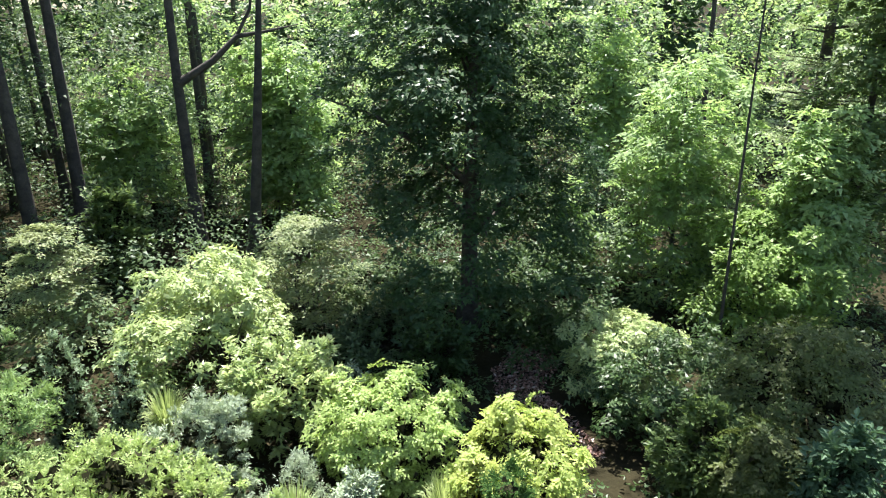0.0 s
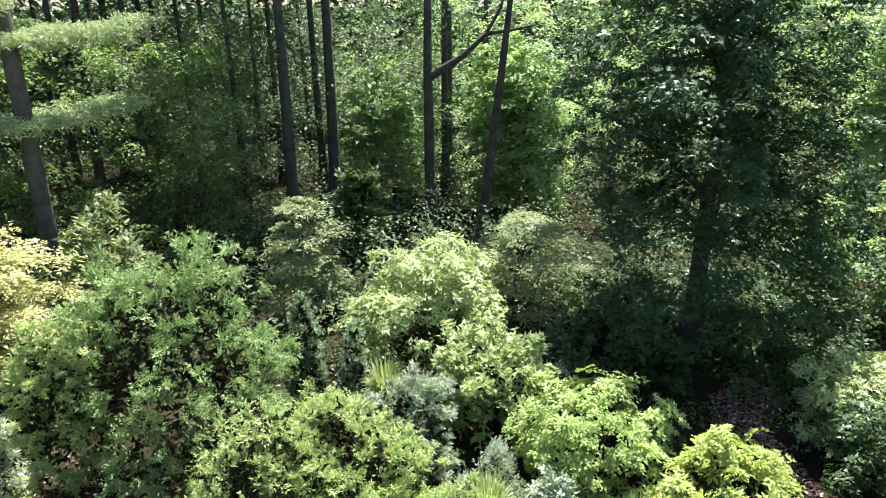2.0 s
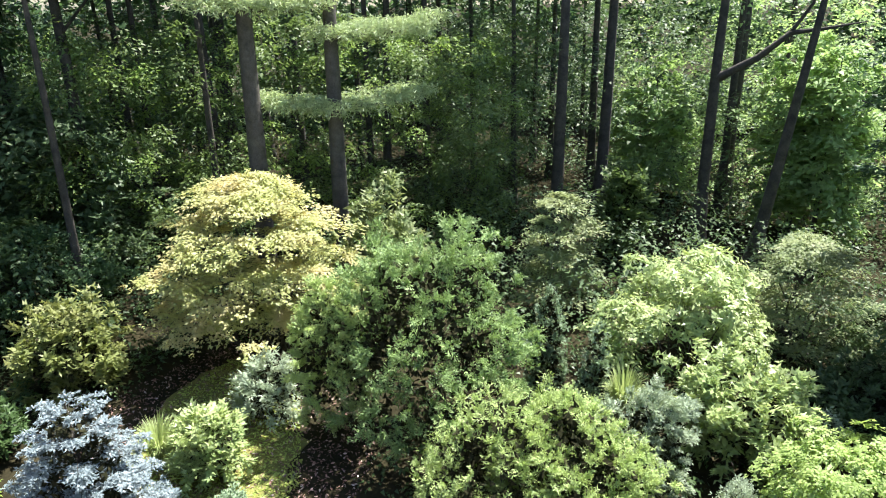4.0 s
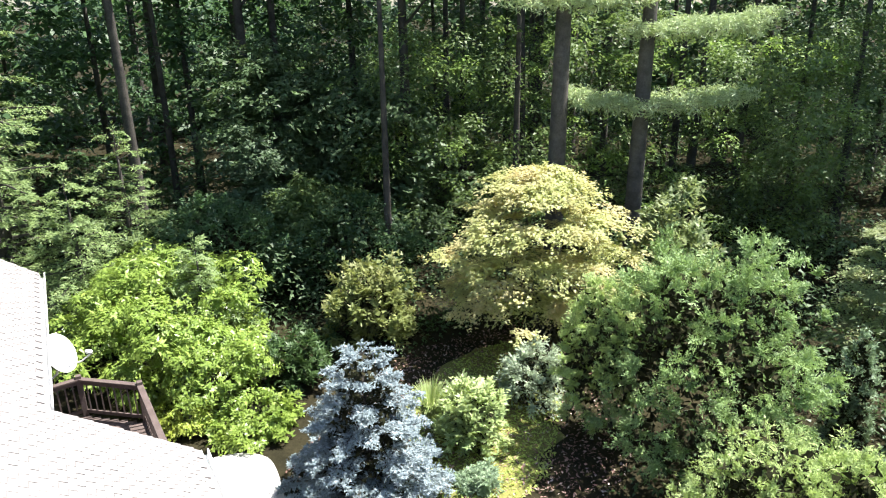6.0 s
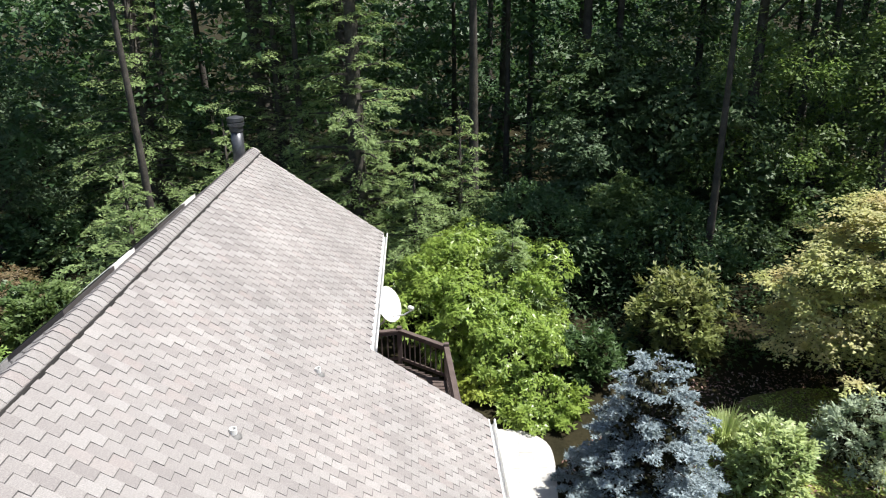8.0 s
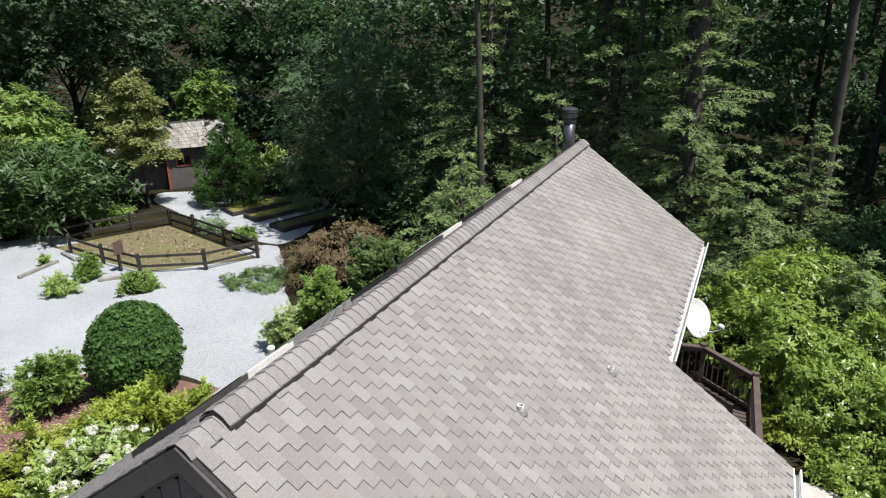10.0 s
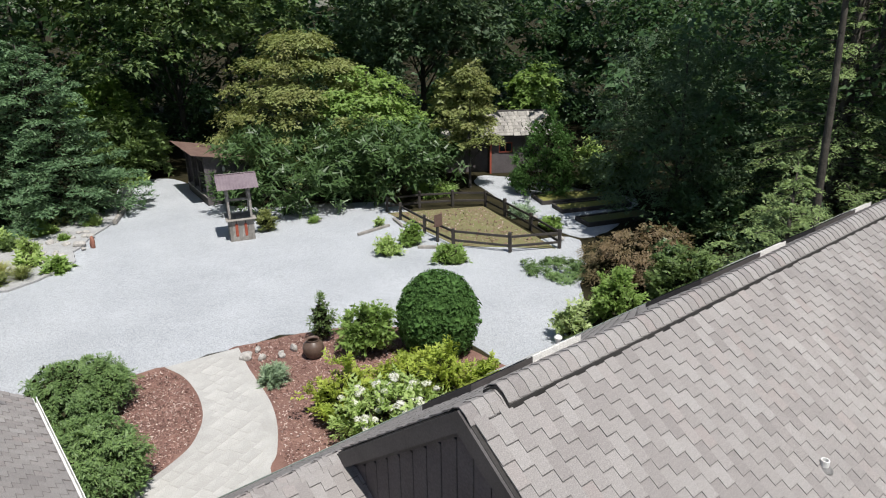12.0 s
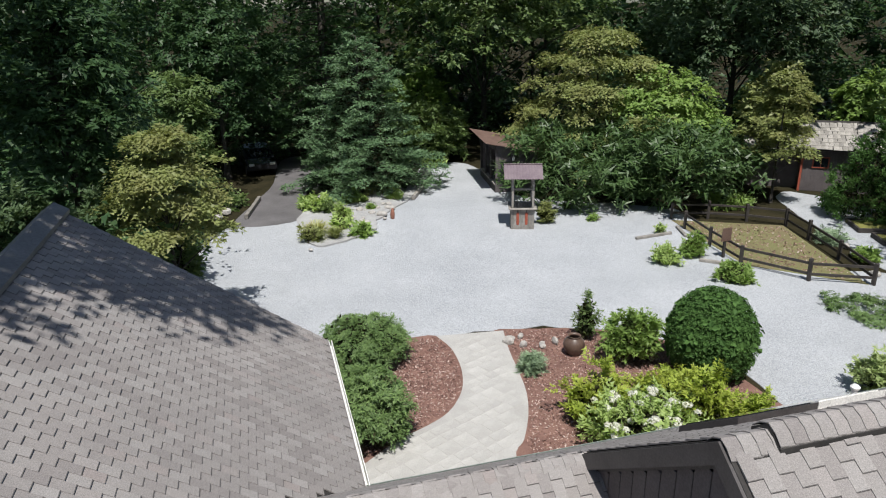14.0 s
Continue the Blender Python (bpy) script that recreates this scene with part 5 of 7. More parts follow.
# raised beds
for (x0, y0, x1, y1, w) in ((-25.7, -24.2, -29.6, -22.3, 1.5), (-25.1, -22.2, -28.6, -20.7, 1.1), (-24.3, -20.0, -27.6, -18.8, 1.1)):
    bed = thing("raised_bed", x0, y0, 0, "dark timber raised bed of short grass", "raised bed", "raised beds", turn=math.degrees(math.atan2(y1 - y0, x1 - x0)))
    L = math.dist((x0, y0), (x1, y1))
    for a in ((0, 0, L, 0.10), (0, -w, L, -w + 0.10), (0, -w + 0.101, 0.10, -0.001), (L - 0.10, -w + 0.101, L, -0.001)):
        part("timber", boxed(a[0], a[1], 0, a[2], a[3], 0.22, 0.008), BLACKWOOD, bed)
    part("soil", boxed(0.10, -w + 0.10, 0.01, L - 0.10, 0.0, 0.16), GRASS_DRY if y0 > -21 else MOSS, bed, "patchy short grass")

# shed among the trees
SHED_TURN = 326.0     # local y points to the court; the lit wall runs towards local -x
shed = thing("garden_shed", -27.82, -29.68, 0, "dark garden shed with red trim and shake roof", "shed", turn=SHED_TURN)
part("wall", boxed(-3.6, -3.2, 0, 0.0, -0.02, 2.35), SIDING, shed, "dark plank wall")
part("wall", boxed(0.02, -3.2, 0, 2.6, -0.6, 2.2), SIDING, shed, "dark recessed wall")
part("corner_post", boxed(-0.08, -0.01, 0, 0.03, 0.05, 2.35), RED, shed, "faded red corner post")
part("window_frame", boxed(-1.32, 0.0, 1.28, -0.52, 0.05, 1.88), RED, shed, "red window frame")
part("pane", boxed(-0.90, 0.051, 1.34, -0.58, 0.058, 1.82), GLASS, shed)
part("pane", boxed(-1.26, 0.051, 1.34, -0.94, 0.058, 1.82), GLASS, shed)
for i in range(22):
    x = -0.24 - i * 0.155
    part("plank", boxed(x, -0.02, 0.02, x + 0.147, 0.0, 1.2 if -1.4 < x < -0.45 else 2.3), SIDING, shed)
plate = part("roof", prisms([(0.45, 2.30), (0.45, 2.36), (-1.6, 3.55), (-3.6, 2.36), (-3.6, 2.30), (-1.6, 3.47)], "x", -3.9, 0.4), FELT, shed)
plate_b = part("roof", prisms([(0.1, 2.16), (0.1, 2.22), (-1.7, 3.2), (-3.5, 2.22), (-3.5, 2.16), (-1.7, 3.12)], "x", 0.41, 2.9), FELT, shed)
me = bpy.data.meshes.new("shake")
me.from_pydata([(-0.1, 0, 0.03), (0.1, 0, 0.03), (0.1, 0.42, 0.012), (-0.1, 0.42, 0.012), (-0.1, 0, 0), (0.1, 0, 0), (0.1, 0.42, 0), (-0.1, 0.42, 0)], [], [(0, 1, 2, 3), (4, 5, 1, 0), (5, 6, 2, 1), (7, 4, 0, 3), (6, 7, 3, 2)])
me.materials.append(SHAKE)
rng_s = np.random.default_rng(3)
for par, x0, x1, ye, ze, yr, zr in ((plate, -3.9, 0.4, 0.45, 2.36, -1.6, 3.55), (plate_b, 0.41, 2.9, 0.1, 2.22, -1.7, 3.2)):
    d = Vector((0, yr - ye, zr - ze)); n = int(d.length / 0.3); d.normalize()
    side = Vector((-1, 0, 0)) if Vector((-1, 0, 0)).cross(d).z > 0 else Vector((1, 0, 0))
    q = Matrix((side, d, side.cross(d))).transposed().to_4x4()
    for r in range(n):
        x = x0 + 0.1
        while x < x1 - 0.05:
            w = rng_s.uniform(0.7, 1.25)
            o = new("shake", me); o.parent = par
            q.translation = Vector((x, ye, ze)) + d * (r * 0.3 - 0.06 + rng_s.uniform(-0.03, 0.03)) + Vector((0, 0.01, 0.015))
            o.matrix_basis = q @ Matrix.Diagonal((w, 1, 1, 1)) @ Matrix.Rotation(rng_s.uniform(-0.03, 0.03), 4, "Z")
            x += 0.21 * w

# ---- pots, stones, edging ----
CLAY = surface("brown_glazed_clay", (0.085, 0.055, 0.042), (0.140, 0.095, 0.075), 3.0, 0.4)
pot = thing("clay_pot", -8.32, -16.35, 0.05, "brown glazed clay pot standing on mulch", "pot")
part("body", lathed([(0.17, 0.0), (0.22, 0.05), (0.30, 0.22), (0.315, 0.33), (0.28, 0.45), (0.18, 0.53), (0.165, 0.55), (0.20, 0.59), (0.19, 0.60), (0.145, 0.555), (0.15, 0.52), (0.25, 0.42), (0.24, 0.20), (0.0, 0.12)], 32), CLAY, pot, smooth=True)
STONE = surface("pale_field_stone", (0.300, 0.280, 0.260), (0.500, 0.480, 0.450), 4.0, 0.85, depth=0.01, fine_scale=25.0)
RED_STONE = surface("red_brick_figure", (0.230, 0.090, 0.060), (0.300, 0.140, 0.100), 4.0, 0.8)


def stone(x, y, z, sx, sy, sz, seed, mat=STONE, label="pale rounded field stone", group="garden stones"):
    bm = bmesh.new()
    bmesh.ops.create_icosphere(bm, subdivisions=2, radius=1.0)
    for v in bm.verts:
        k = 1 + 0.28 * noise.noise(v.co * 1.3 + Vector((seed * 3.7, seed, 0)))
        v.co = Vector((v.co.x * sx * k, v.co.y * sy * k, v.co.z * sz * k))
    ob = part("stone", bm, mat)
    ob.matrix_world = pose(x, y, z + sz * 0.55, 0, 0, seed * 47)
    return tagged(ob, label, "stone", group)


rng_t = np.random.default_rng(21)
for i in range(6):
    stone(rng_t.uniform(-8.4, -6.7), rng_t.uniform(-18.1, -16.6), 0.05, *rng_t.uniform(0.06, 0.16, 3), i)
stone(-6.78, -17.66, 0.05, 0.22, 0.15, 0.10, 31)
for i, (x, y, s) in enumerate(((-2.5, -38.2, 0.5), (-2.9, -37.4, 0.3), (-5.5, -31.8, 0.28), (-5.1, -32.3, 0.2), (-4.6, -33.0, 0.22), (-6.2, -33.6, 0.18), (-3.0, -30.0, 0.16), (-3.8, -32.6, 0.14), (-9.6, -39.6, 0.45), (-10.4, -41.6, 0.5), (1.9, -34.6, 0.3), (2.2, -33.6, 0.28), (1.6, -35.8, 0.35), (-15.2, -28.1, 0.13), (-22.6, -20.6, 0.22), (-23.0, -21.4, 0.18), (-21.6, -18.6, 0.2))):
    stone(x, y, 0.06, s, s * 0.8, s * 0.6, 40 + i)
for i in range(26):
    a = rng_t.uniform(0, 1)
    s = rng_t.uniform(0.08, 0.22)
    stone(-1.8 - 4.0 * a + rng_t.normal(0, 0.5), -29.0 - 4.0 * a + rng_t.normal(0, 0.9), 0.08, s, s * 0.8, s * 0.6, 130 + i)
stone(-5.93, -31.31, 0.08, 0.14, 0.12, 0.30, 90, RED_STONE, "small upright red stone ornament", "")
for a, b in (((-7.6, -34.2), (-9.6, -38.3)), ((0.9, -33.4), (0.2, -36.8))):
    t = thing("edging_timber", 0, 0, 0, "weathered square timber edging the gravel", "timber", "edging timbers")
    beam((*a, 0.15), (*b, 0.15), 0.18, 0.22, GREYWOOD, t, "log")

# car in the shade of the drive
PAINT = surface("dark_car_paint", (0.020, 0.022, 0.026), (0.030, 0.032, 0.036), 1.0, 0.25)
RUBBER = surface("tyre_rubber", (0.015, 0.015, 0.015), (0.025, 0.025, 0.025), 3.0, 0.9)
car = thing("car", 0.15, -44.5, 0.03, "dark parked car in deep shade", "car", turn=8)
bm = bmesh.new()
prism(bm, [(-2.1, 0.35), (2.1, 0.35), (2.15, 0.75), (1.2, 0.95), (0.45, 1.42), (-1.3, 1.45), (-2.0, 0.98), (-2.15, 0.7)], "x", -0.88, 0.88)
bmesh.ops.bevel(bm, geom=bm.edges[:], offset=0.06, segments=2, affect="EDGES")
body = part("body", bm, PAINT, car, smooth=False)
part("windscreen", prisms([(1.16, 0.99), (1.20, 0.99), (0.51, 1.42), (0.47, 1.42)], "x", -0.70, 0.70), GLASS, car)
for sx in (-1, 1):
    for y in (-1.35, 1.35):
        m = Matrix.Translation((sx * 0.80, y, 0.33)) @ Matrix.Rotation(math.pi / 2, 4, "Y")
        w = part("wheel", lathed([(0.20, -0.10), (0.31, -0.10), (0.33, -0.06), (0.33, 0.06), (0.31, 0.10), (0.20, 0.10)], 20, m), RUBBER, car)
        part("rim", lathed([(0.20, -0.08), (0.17, -0.095), (0.05, -0.10)], 16, m), LEAD, w)
    part("headlight", boxed(sx * 0.62 - 0.16, 2.06, 0.66, sx * 0.62 + 0.16, 2.17, 0.80, 0.02), WHITE, car)

# flagstones of the path and the patio, mulch chips
ring = [np.array(p) for p in PATH_L + PATH_R[::-1]]
me_s = {}
for w, h in ((0.46, 0.30), (0.30, 0.30), (0.46, 0.46)):
    bm = bmesh.new(); box(bm, -w / 2, -h / 2, 0, w / 2, h / 2, 0.016, 0.005)
    mm = bpy.data.meshes.new("paving_stone"); bm.to_mesh(mm); bm.free(); mm.materials.append(CONCRETE); me_s[(w, h, 0)] = mm
    mm = mm.copy(); mm.materials.clear(); mm.materials.append(TERRACE); me_s[(w, h, 1)] = mm


def flag_field(parent, ring, z, x0, y0, x1, y1, turn, kind=0):
    """Courses of flagstones that lie wholly inside an outline."""
    rng = np.random.default_rng(8)
    c, s = math.cos(radians(turn)), math.sin(radians(turn))
    y, row = y0, 0
    while y < y1:
        x = x0 + (row % 3) * 0.21
        h = 0.30 if row % 3 else 0.46
        while x < x1:
            w, hh = ((0.46, h) if h == 0.46 or rng.uniform() < 0.6 else (0.30, 0.30))
            X, Y = x + w / 2, y + hh / 2
            pts = [(c * (X + a) - s * (Y + b), s * (X + a) + c * (Y + b)) for a in (-w / 2, w / 2) for b in (-hh / 2, hh / 2)]
            if all(inside(p, ring) for p in pts):
                o = new("paving_stone", me_s[(w, hh, kind)]); o.parent = parent
                o.matrix_basis = pose(c * X - s * Y, s * X + c * Y, z + rng.uniform(-0.003, 0.002), 0, 0, turn)
            x += w + 0.012
        y += h + 0.012
        row += 1


flag_field(front_path, ring, 0.036, -14, -26, 10, 2, 24)
flag_field(bpy.data.objects["patio"], [np.array(p) for p in PATIO], 0.032, -18, -4, 2, 8, -6, 1)


def chips(label, ring, z, count, size, mat, seed, name="mulch_chips"):
    rng = np.random.default_rng(seed)
    R = np.array(ring)
    lo, hi = R.min(0), R.max(0)
    P = rng.uniform(lo, hi, (count * 2, 2))
    P = np.array([p for p in P if inside(p, ring)])[:count]
    p = np.column_stack([P, np.full(len(P), z)])
    d = rng.normal(0, 1, p.shape) * np.array([1, 1, 0.35])
    n = unit(np.array([[0, 0, 1.0]]) + rng.normal(0, 0.45, p.shape))
    s = rng.uniform(0.6, 1.5, len(p))
    v, f = blades(p, d, n, size * s, size * 0.42 * s, 0.1)
    return tagged(link_mesh(name, v, f, mat), label, "mulch", kind="stuff")


CHIP, _nt, _b = material("bark_chip")
_nt.links.new(ramp(_nt, piece_random(_nt), [(0.0, (0.090, 0.050, 0.042)), (0.5, (0.240, 0.130, 0.105)), (0.8, (0.360, 0.230, 0.195)), (1.0, (0.540, 0.450, 0.400))]), _b.inputs["Base Color"])
_b.inputs["Roughness"].default_value = 0.9
chips("red-brown bark chips strewn over the bed", [(-6.95, -18.3), (-6.65, -17.0), (-6.48, -15.8), (-6.3, -14.8), (-5.9, -13.7), (-5.4, -12.7), (-4.9, -10.5), (-12, -10.5), (-12, -12.4), (-11.0, -16.6), (-9.4, -17.65), (-8.0, -18.1)], 0.042, 19000, 0.07, CHIP, 5)
chips("red-brown bark chips beside the junipers", [(-4.7, -18.55), (-4.9, -17.7), (-4.87, -16.66), (-4.66, -15.74), (-4.38, -15.12), (-3.88, -14.5), (-3.28, -14.1), (-2.55, -13.77), (-1.72, -13.2), (-0.8, -17.0), (-2.4, -18.6)], 0.042, 13000, 0.07, CHIP, 6)
chips("brown fallen leaves strewn over lawn and soil", [(-16.5, 12.5), (-16.5, 8.0), (-13.0, 3.2), (-8.4, 3.0), (-7.6, 7.0), (-10.0, 11.5)], 0.036, 7000, 0.08, CHIP, 8, "leaf_litter")
LAWN_BLADE = GREEN["gold"]
chips("short yellow-green moss and grass tufts", [(-15.6, 11.0), (-15.2, 8.8), (-13.4, 6.2), (-11.4, 4.0), (-9.4, 3.4), (-8.8, 5.4), (-9.8, 8.2), (-12.3, 10.6)], 0.036, 9000, 0.09, LAWN_BLADE, 9, "grass_blades")
chips("red-brown fallen leaves on the woodland path", LITTER_PATH, 0.036, 3000, 0.11, CHIP, 10, "leaf_litter")
chips("leaf litter strewn on the plot", [(-20.7, -18.2), (-18.0, -21.0), (-18.5, -26.8), (-22.5, -24.6)], 0.035, 2500, 0.10, CHIP, 7, "leaf_litter")


# ---- planting ----

# slope garden below the camera
shrub("golden-leaved maple shrub in full sun", "shrub", 2.62, 10.68, 0.05, 2.94, 1.45, 101, "gold", leaf=0.065, wide=0.62, c=0.3, up=0.9, loose=0.25, most=30000, gaps=-0.35, cover=1.7, far=True)
shrub("lime-green maple shrub beside the golden one", "shrub", 0.16, 12.50, 0.05, 2.61, 1.72, 102, "lime", leaf=0.065, wide=0.62, c=0.3, up=0.9, loose=0.25, most=30000, gaps=-0.35, cover=1.7, far=True)
shrub("large-leaved shrub with pale sunlit foliage", "shrub", -2.12, 14.34, 0.05, 2.59, 1.78, 103, "pale", leaf=0.13, wide=0.5, most=14000)
shrub("small dense dark-green dwarf conifer", "shrub", 1.94, 8.79, 0.05, 2.96, 0.62, 104, "box", leaf=0.06, wide=0.35, c=0.2, plume=0.6, most=12000)
shrub("white-variegated low shrub at the wood edge", "shrub", -0.50, 10.19, 0.05, 2.12, 0.58, 105, "silver")
shrub("feathery silver-green juniper at the wood edge", "juniper", -3.64, 11.96, 0.05, 2.80, 1.10, 106, "silver", leaf=0.052, wide=0.36, plume=0.45, most=36000, c=0.22, loose=0.3, far=True)
shrub("soft yellow-green false cypress", "cypress", -4.20, 10.17, 0.05, 2.75, 1.51, 107, "cypress", leaf=0.052, wide=0.36, plume=0.45, most=38000, c=0.22, loose=0.3, far=True)
shrub("pale-leaved rhododendron on the bank", "rhododendron", -4.46, 17.44, 0.05, 3.63, 2.13, 108, "pale", leaf=0.11, wide=0.40, c=0.4, up=0.6, loose=0.32, droop=-0.1, bunch=8, most=17000, leathery=True, far=True)
shrub("layered dogwood in half shade", "dogwood", -2.12, 20.39, 0.05, 3.63, 2.60, 109, "dogwood", leaf=0.085, wide=0.5, c=0.5, tier=True, fill=0.9, up=1.0, loose=0.22, most=16000, far=True)
shrub("layered dogwood with pale branch tips", "dogwood", -9.04, 18.96, 0.05, 4.18, 1.83, 110, "dogwood", leaf=0.085, wide=0.5, c=0.5, tier=True, fill=0.9, up=1.0, loose=0.22, most=16000, far=True)
shrub("sunlit leathery rhododendron at the wood edge", "rhododendron", 6.32, 15.24, 0.05, 2.19, 1.43, 111, "pale", leaf=0.11, wide=0.40, c=0.4, up=0.6, loose=0.32, droop=-0.1, bunch=8, most=17000, leathery=True, far=True)
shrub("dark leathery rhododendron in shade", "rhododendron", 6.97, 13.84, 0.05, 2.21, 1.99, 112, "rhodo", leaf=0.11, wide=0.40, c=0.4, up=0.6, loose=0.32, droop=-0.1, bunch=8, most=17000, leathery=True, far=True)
shrub("mid-green shrub at the foot of the rhododendrons", "shrub", 6.35, 10.77, 0.05, 2.62, 1.16, 113, "mid", leaf=0.13)
shrub("spreading olive-green laceleaf maple", "maple", 8.86, 11.48, 0.05, 3.96, 2.00, 114, "olive", leaf=0.065, wide=0.62, c=0.3, up=0.9, loose=0.25, most=30000, gaps=-0.35, cover=1.7, far=True)
shrub("olive-brown low maple at the wood edge", "maple", 6.63, 9.40, 0.05, 2.93, 0.98, 115, "olive", leaf=0.065, wide=0.62, c=0.3, up=0.9, loose=0.25, most=30000, gaps=-0.35, cover=1.7, far=True)
shrub("blue-green broad-leaved shrub at the wood edge", "shrub", 7.58, 8.65, 0.05, 3.49, 1.06, 116, "blue", leaf=0.16)
shrub("dark understorey shrub by the big trunk", "shrub", 0.18, 18.50, 0.05, 1.06, 1.89, 117, "deep", leaf=0.14)
shrub("dark understorey shrub behind the path", "shrub", 6.51, 21.01, 0.05, 0.32, 2.57, 118, "deep", leaf=0.14, far=True)
shrub("bare twiggy shrub beside the big tree", "shrub", -0.67, 15.49, 0.05, 1.28, 0.44, 119, "silver", cover=0.4)
shrub("twiggy grey-brown low shrub among the junipers", "shrub", -1.68, 11.17, 0.05, 1.7, 0.75, 272, "silver", leaf=0.05, wide=0.3, c=0.25, plume=0.5, most=9000)
shrub("low bright shrub at the foot of the golden maple", "shrub", 3.88, 8.78, 0.05, 1.35, 0.8, 273, "pale", leaf=0.08, c=0.3, most=9000)
shrub("soft green low cypress among the junipers", "cypress", -1.98, 9.80, 0.05, 1.9, 0.9, 274, "cypress", leaf=0.055, wide=0.36, c=0.22, plume=0.45, most=16000)
tuft("arching ornamental grass at the wood edge", "grass", -1.62, 10.07, 0.00, 2.20, 0.62, 120, "straw", count=520, width=0.03)
tuft("arching ornamental grass at the wood edge", "grass", 1.08, 10.34, 0.00, 1.98, 0.49, 121, "straw", count=520, width=0.03)
tuft("arching ornamental grass at the wood edge", "grass", -4.89, 14.18, 0.00, 1.94, 0.59, 122, "straw", count=520, width=0.03)

# juniper bank
shrub("large dense green arborvitae bush", "arborvitae", -8.29, 11.28, 0.05, 5.55, 2.52, 123, "arbor", leaf=0.058, wide=0.36, plume=0.45, most=74000, c=0.32, loose=0.3, far=True)
shrub("soft yellow-green false cypress", "cypress", -5.48, 9.30, 0.05, 3.69, 1.68, 124, "cypress", leaf=0.052, wide=0.36, plume=0.45, most=38000, c=0.22, loose=0.3, far=True, full=2.0)
shrub("soft yellow-green false cypress", "cypress", -4.43, 10.07, 0.05, 2.93, 1.71, 125, "cypress", leaf=0.052, wide=0.36, plume=0.45, most=38000, c=0.22, loose=0.3, far=True)
shrub("bright-tipped false cypress at the wood edge", "cypress", -10.49, 10.01, 0.05, 4.29, 0.93, 126, "cypress", leaf=0.052, wide=0.36, plume=0.45, most=38000, c=0.22, loose=0.3, far=True)
shrub("narrow blue-green upright juniper", "juniper", -5.75, 14.39, 0.05, 2.77, 0.45, 127, "juniper", leaf=0.047, wide=0.45, plume=0.9, most=13500, c=0.13, loose=0.3, full=2.5, far=True)
shrub("narrow grey-green upright juniper", "juniper", -7.29, 14.80, 0.05, 3.21, 0.56, 128, "juniper", leaf=0.047, wide=0.45, plume=0.9, most=13500, c=0.14, loose=0.3, full=2.5, far=True)
shrub("yellowing dogwood tree with layered foliage", "dogwood", -14.96, 11.71, 0.9, 5.46, 3.5, 129, "tan", leaf=0.085, wide=0.6, c=0.62, tier=True, fill=1.7, loose=0.28, most=56000, cover=1.1, droop=0.25, far=True)
shrub("fresh green viburnum in part sun", "viburnum", -13.12, 15.09, 0.05, 4.66, 1.59, 130, "dogwood", leaf=0.16, far=True)
shrub("silver-leaved fine-twigged shrub at the wood edge", "shrub", -12.26, 9.49, 0.05, 1.90, 1.10, 131, "silver", leaf=0.09, wide=0.3)
shrub("pale bright shrub beside the lawn", "shrub", -11.71, 7.31, 0.05, 1.80, 1.15, 132, "pale", leaf=0.11, most=11000)
tuft("tall grassy clump at the wood edge", "grass", -12.80, 6.81, 0.00, 1.55, 0.63, 133, "straw", count=420, width=0.03)
shrub("low blue-green juniper at the wood edge", "juniper", -10.33, 6.67, 0.05, 0.40, 0.65, 134, "juniper", leaf=0.12, wide=0.25)
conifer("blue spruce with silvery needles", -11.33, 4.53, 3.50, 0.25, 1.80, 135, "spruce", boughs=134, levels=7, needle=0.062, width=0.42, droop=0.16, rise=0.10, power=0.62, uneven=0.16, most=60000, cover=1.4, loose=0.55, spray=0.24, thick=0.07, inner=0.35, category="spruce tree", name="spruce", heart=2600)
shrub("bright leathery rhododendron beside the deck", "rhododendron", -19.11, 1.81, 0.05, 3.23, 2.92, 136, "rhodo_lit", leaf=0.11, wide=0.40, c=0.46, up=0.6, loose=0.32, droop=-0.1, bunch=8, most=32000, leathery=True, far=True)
shrub("olive-green viburnum at the wood edge", "viburnum", -17.49, 7.42, 0.05, 2.88, 1.60, 137, "olive_light", leaf=0.13)
shrub("shrub with glossy mid-green leaves", "shrub", -16.33, 4.73, 0.05, 1.69, 1.13, 138, "rhodo", leaf=0.15, wide=0.35)
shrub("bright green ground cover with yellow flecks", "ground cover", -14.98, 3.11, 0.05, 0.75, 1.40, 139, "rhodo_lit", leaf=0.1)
shrub("dark shrub at the wood edge", "shrub", -22.40, 8.63, 0.05, 3.50, 3.05, 140, "maple", leaf=0.11, most=16000, far=True)
shrub("dark green shrub below the hemlocks", "shrub", -22.64, 4.05, 0.05, 4.12, 2.91, 141, "maple", leaf=0.11, most=16000, far=True)

# trees
broadleaf("large dark-green maple with a black trunk", 2.94, 19.78, 13.50, 0.28, 4.47, 142, "shade", girth=0.3, leaf=0.12, c=0.65, most=84000, far=True)
broadleaf("sunlit young beech at the wood edge", 10.38, 21.64, 8.23, 0.00, 2.60, 143, "beech", girth=0.09, leaf=0.2, wide=0.45, most=15300, far=True)
broadleaf("shaded tree with pale leaf clusters", 11.7, 18.1, 4.79, 0.00, 2.91, 144, "bright", girth=0.1, leaf=0.12, most=22000, far=True)
broadleaf("dark green maple at the wood edge", 14.74, 18.94, 12.00, 0.97, 2.54, 145, "mid", girth=0.2, leaf=0.15, most=20400, far=True)
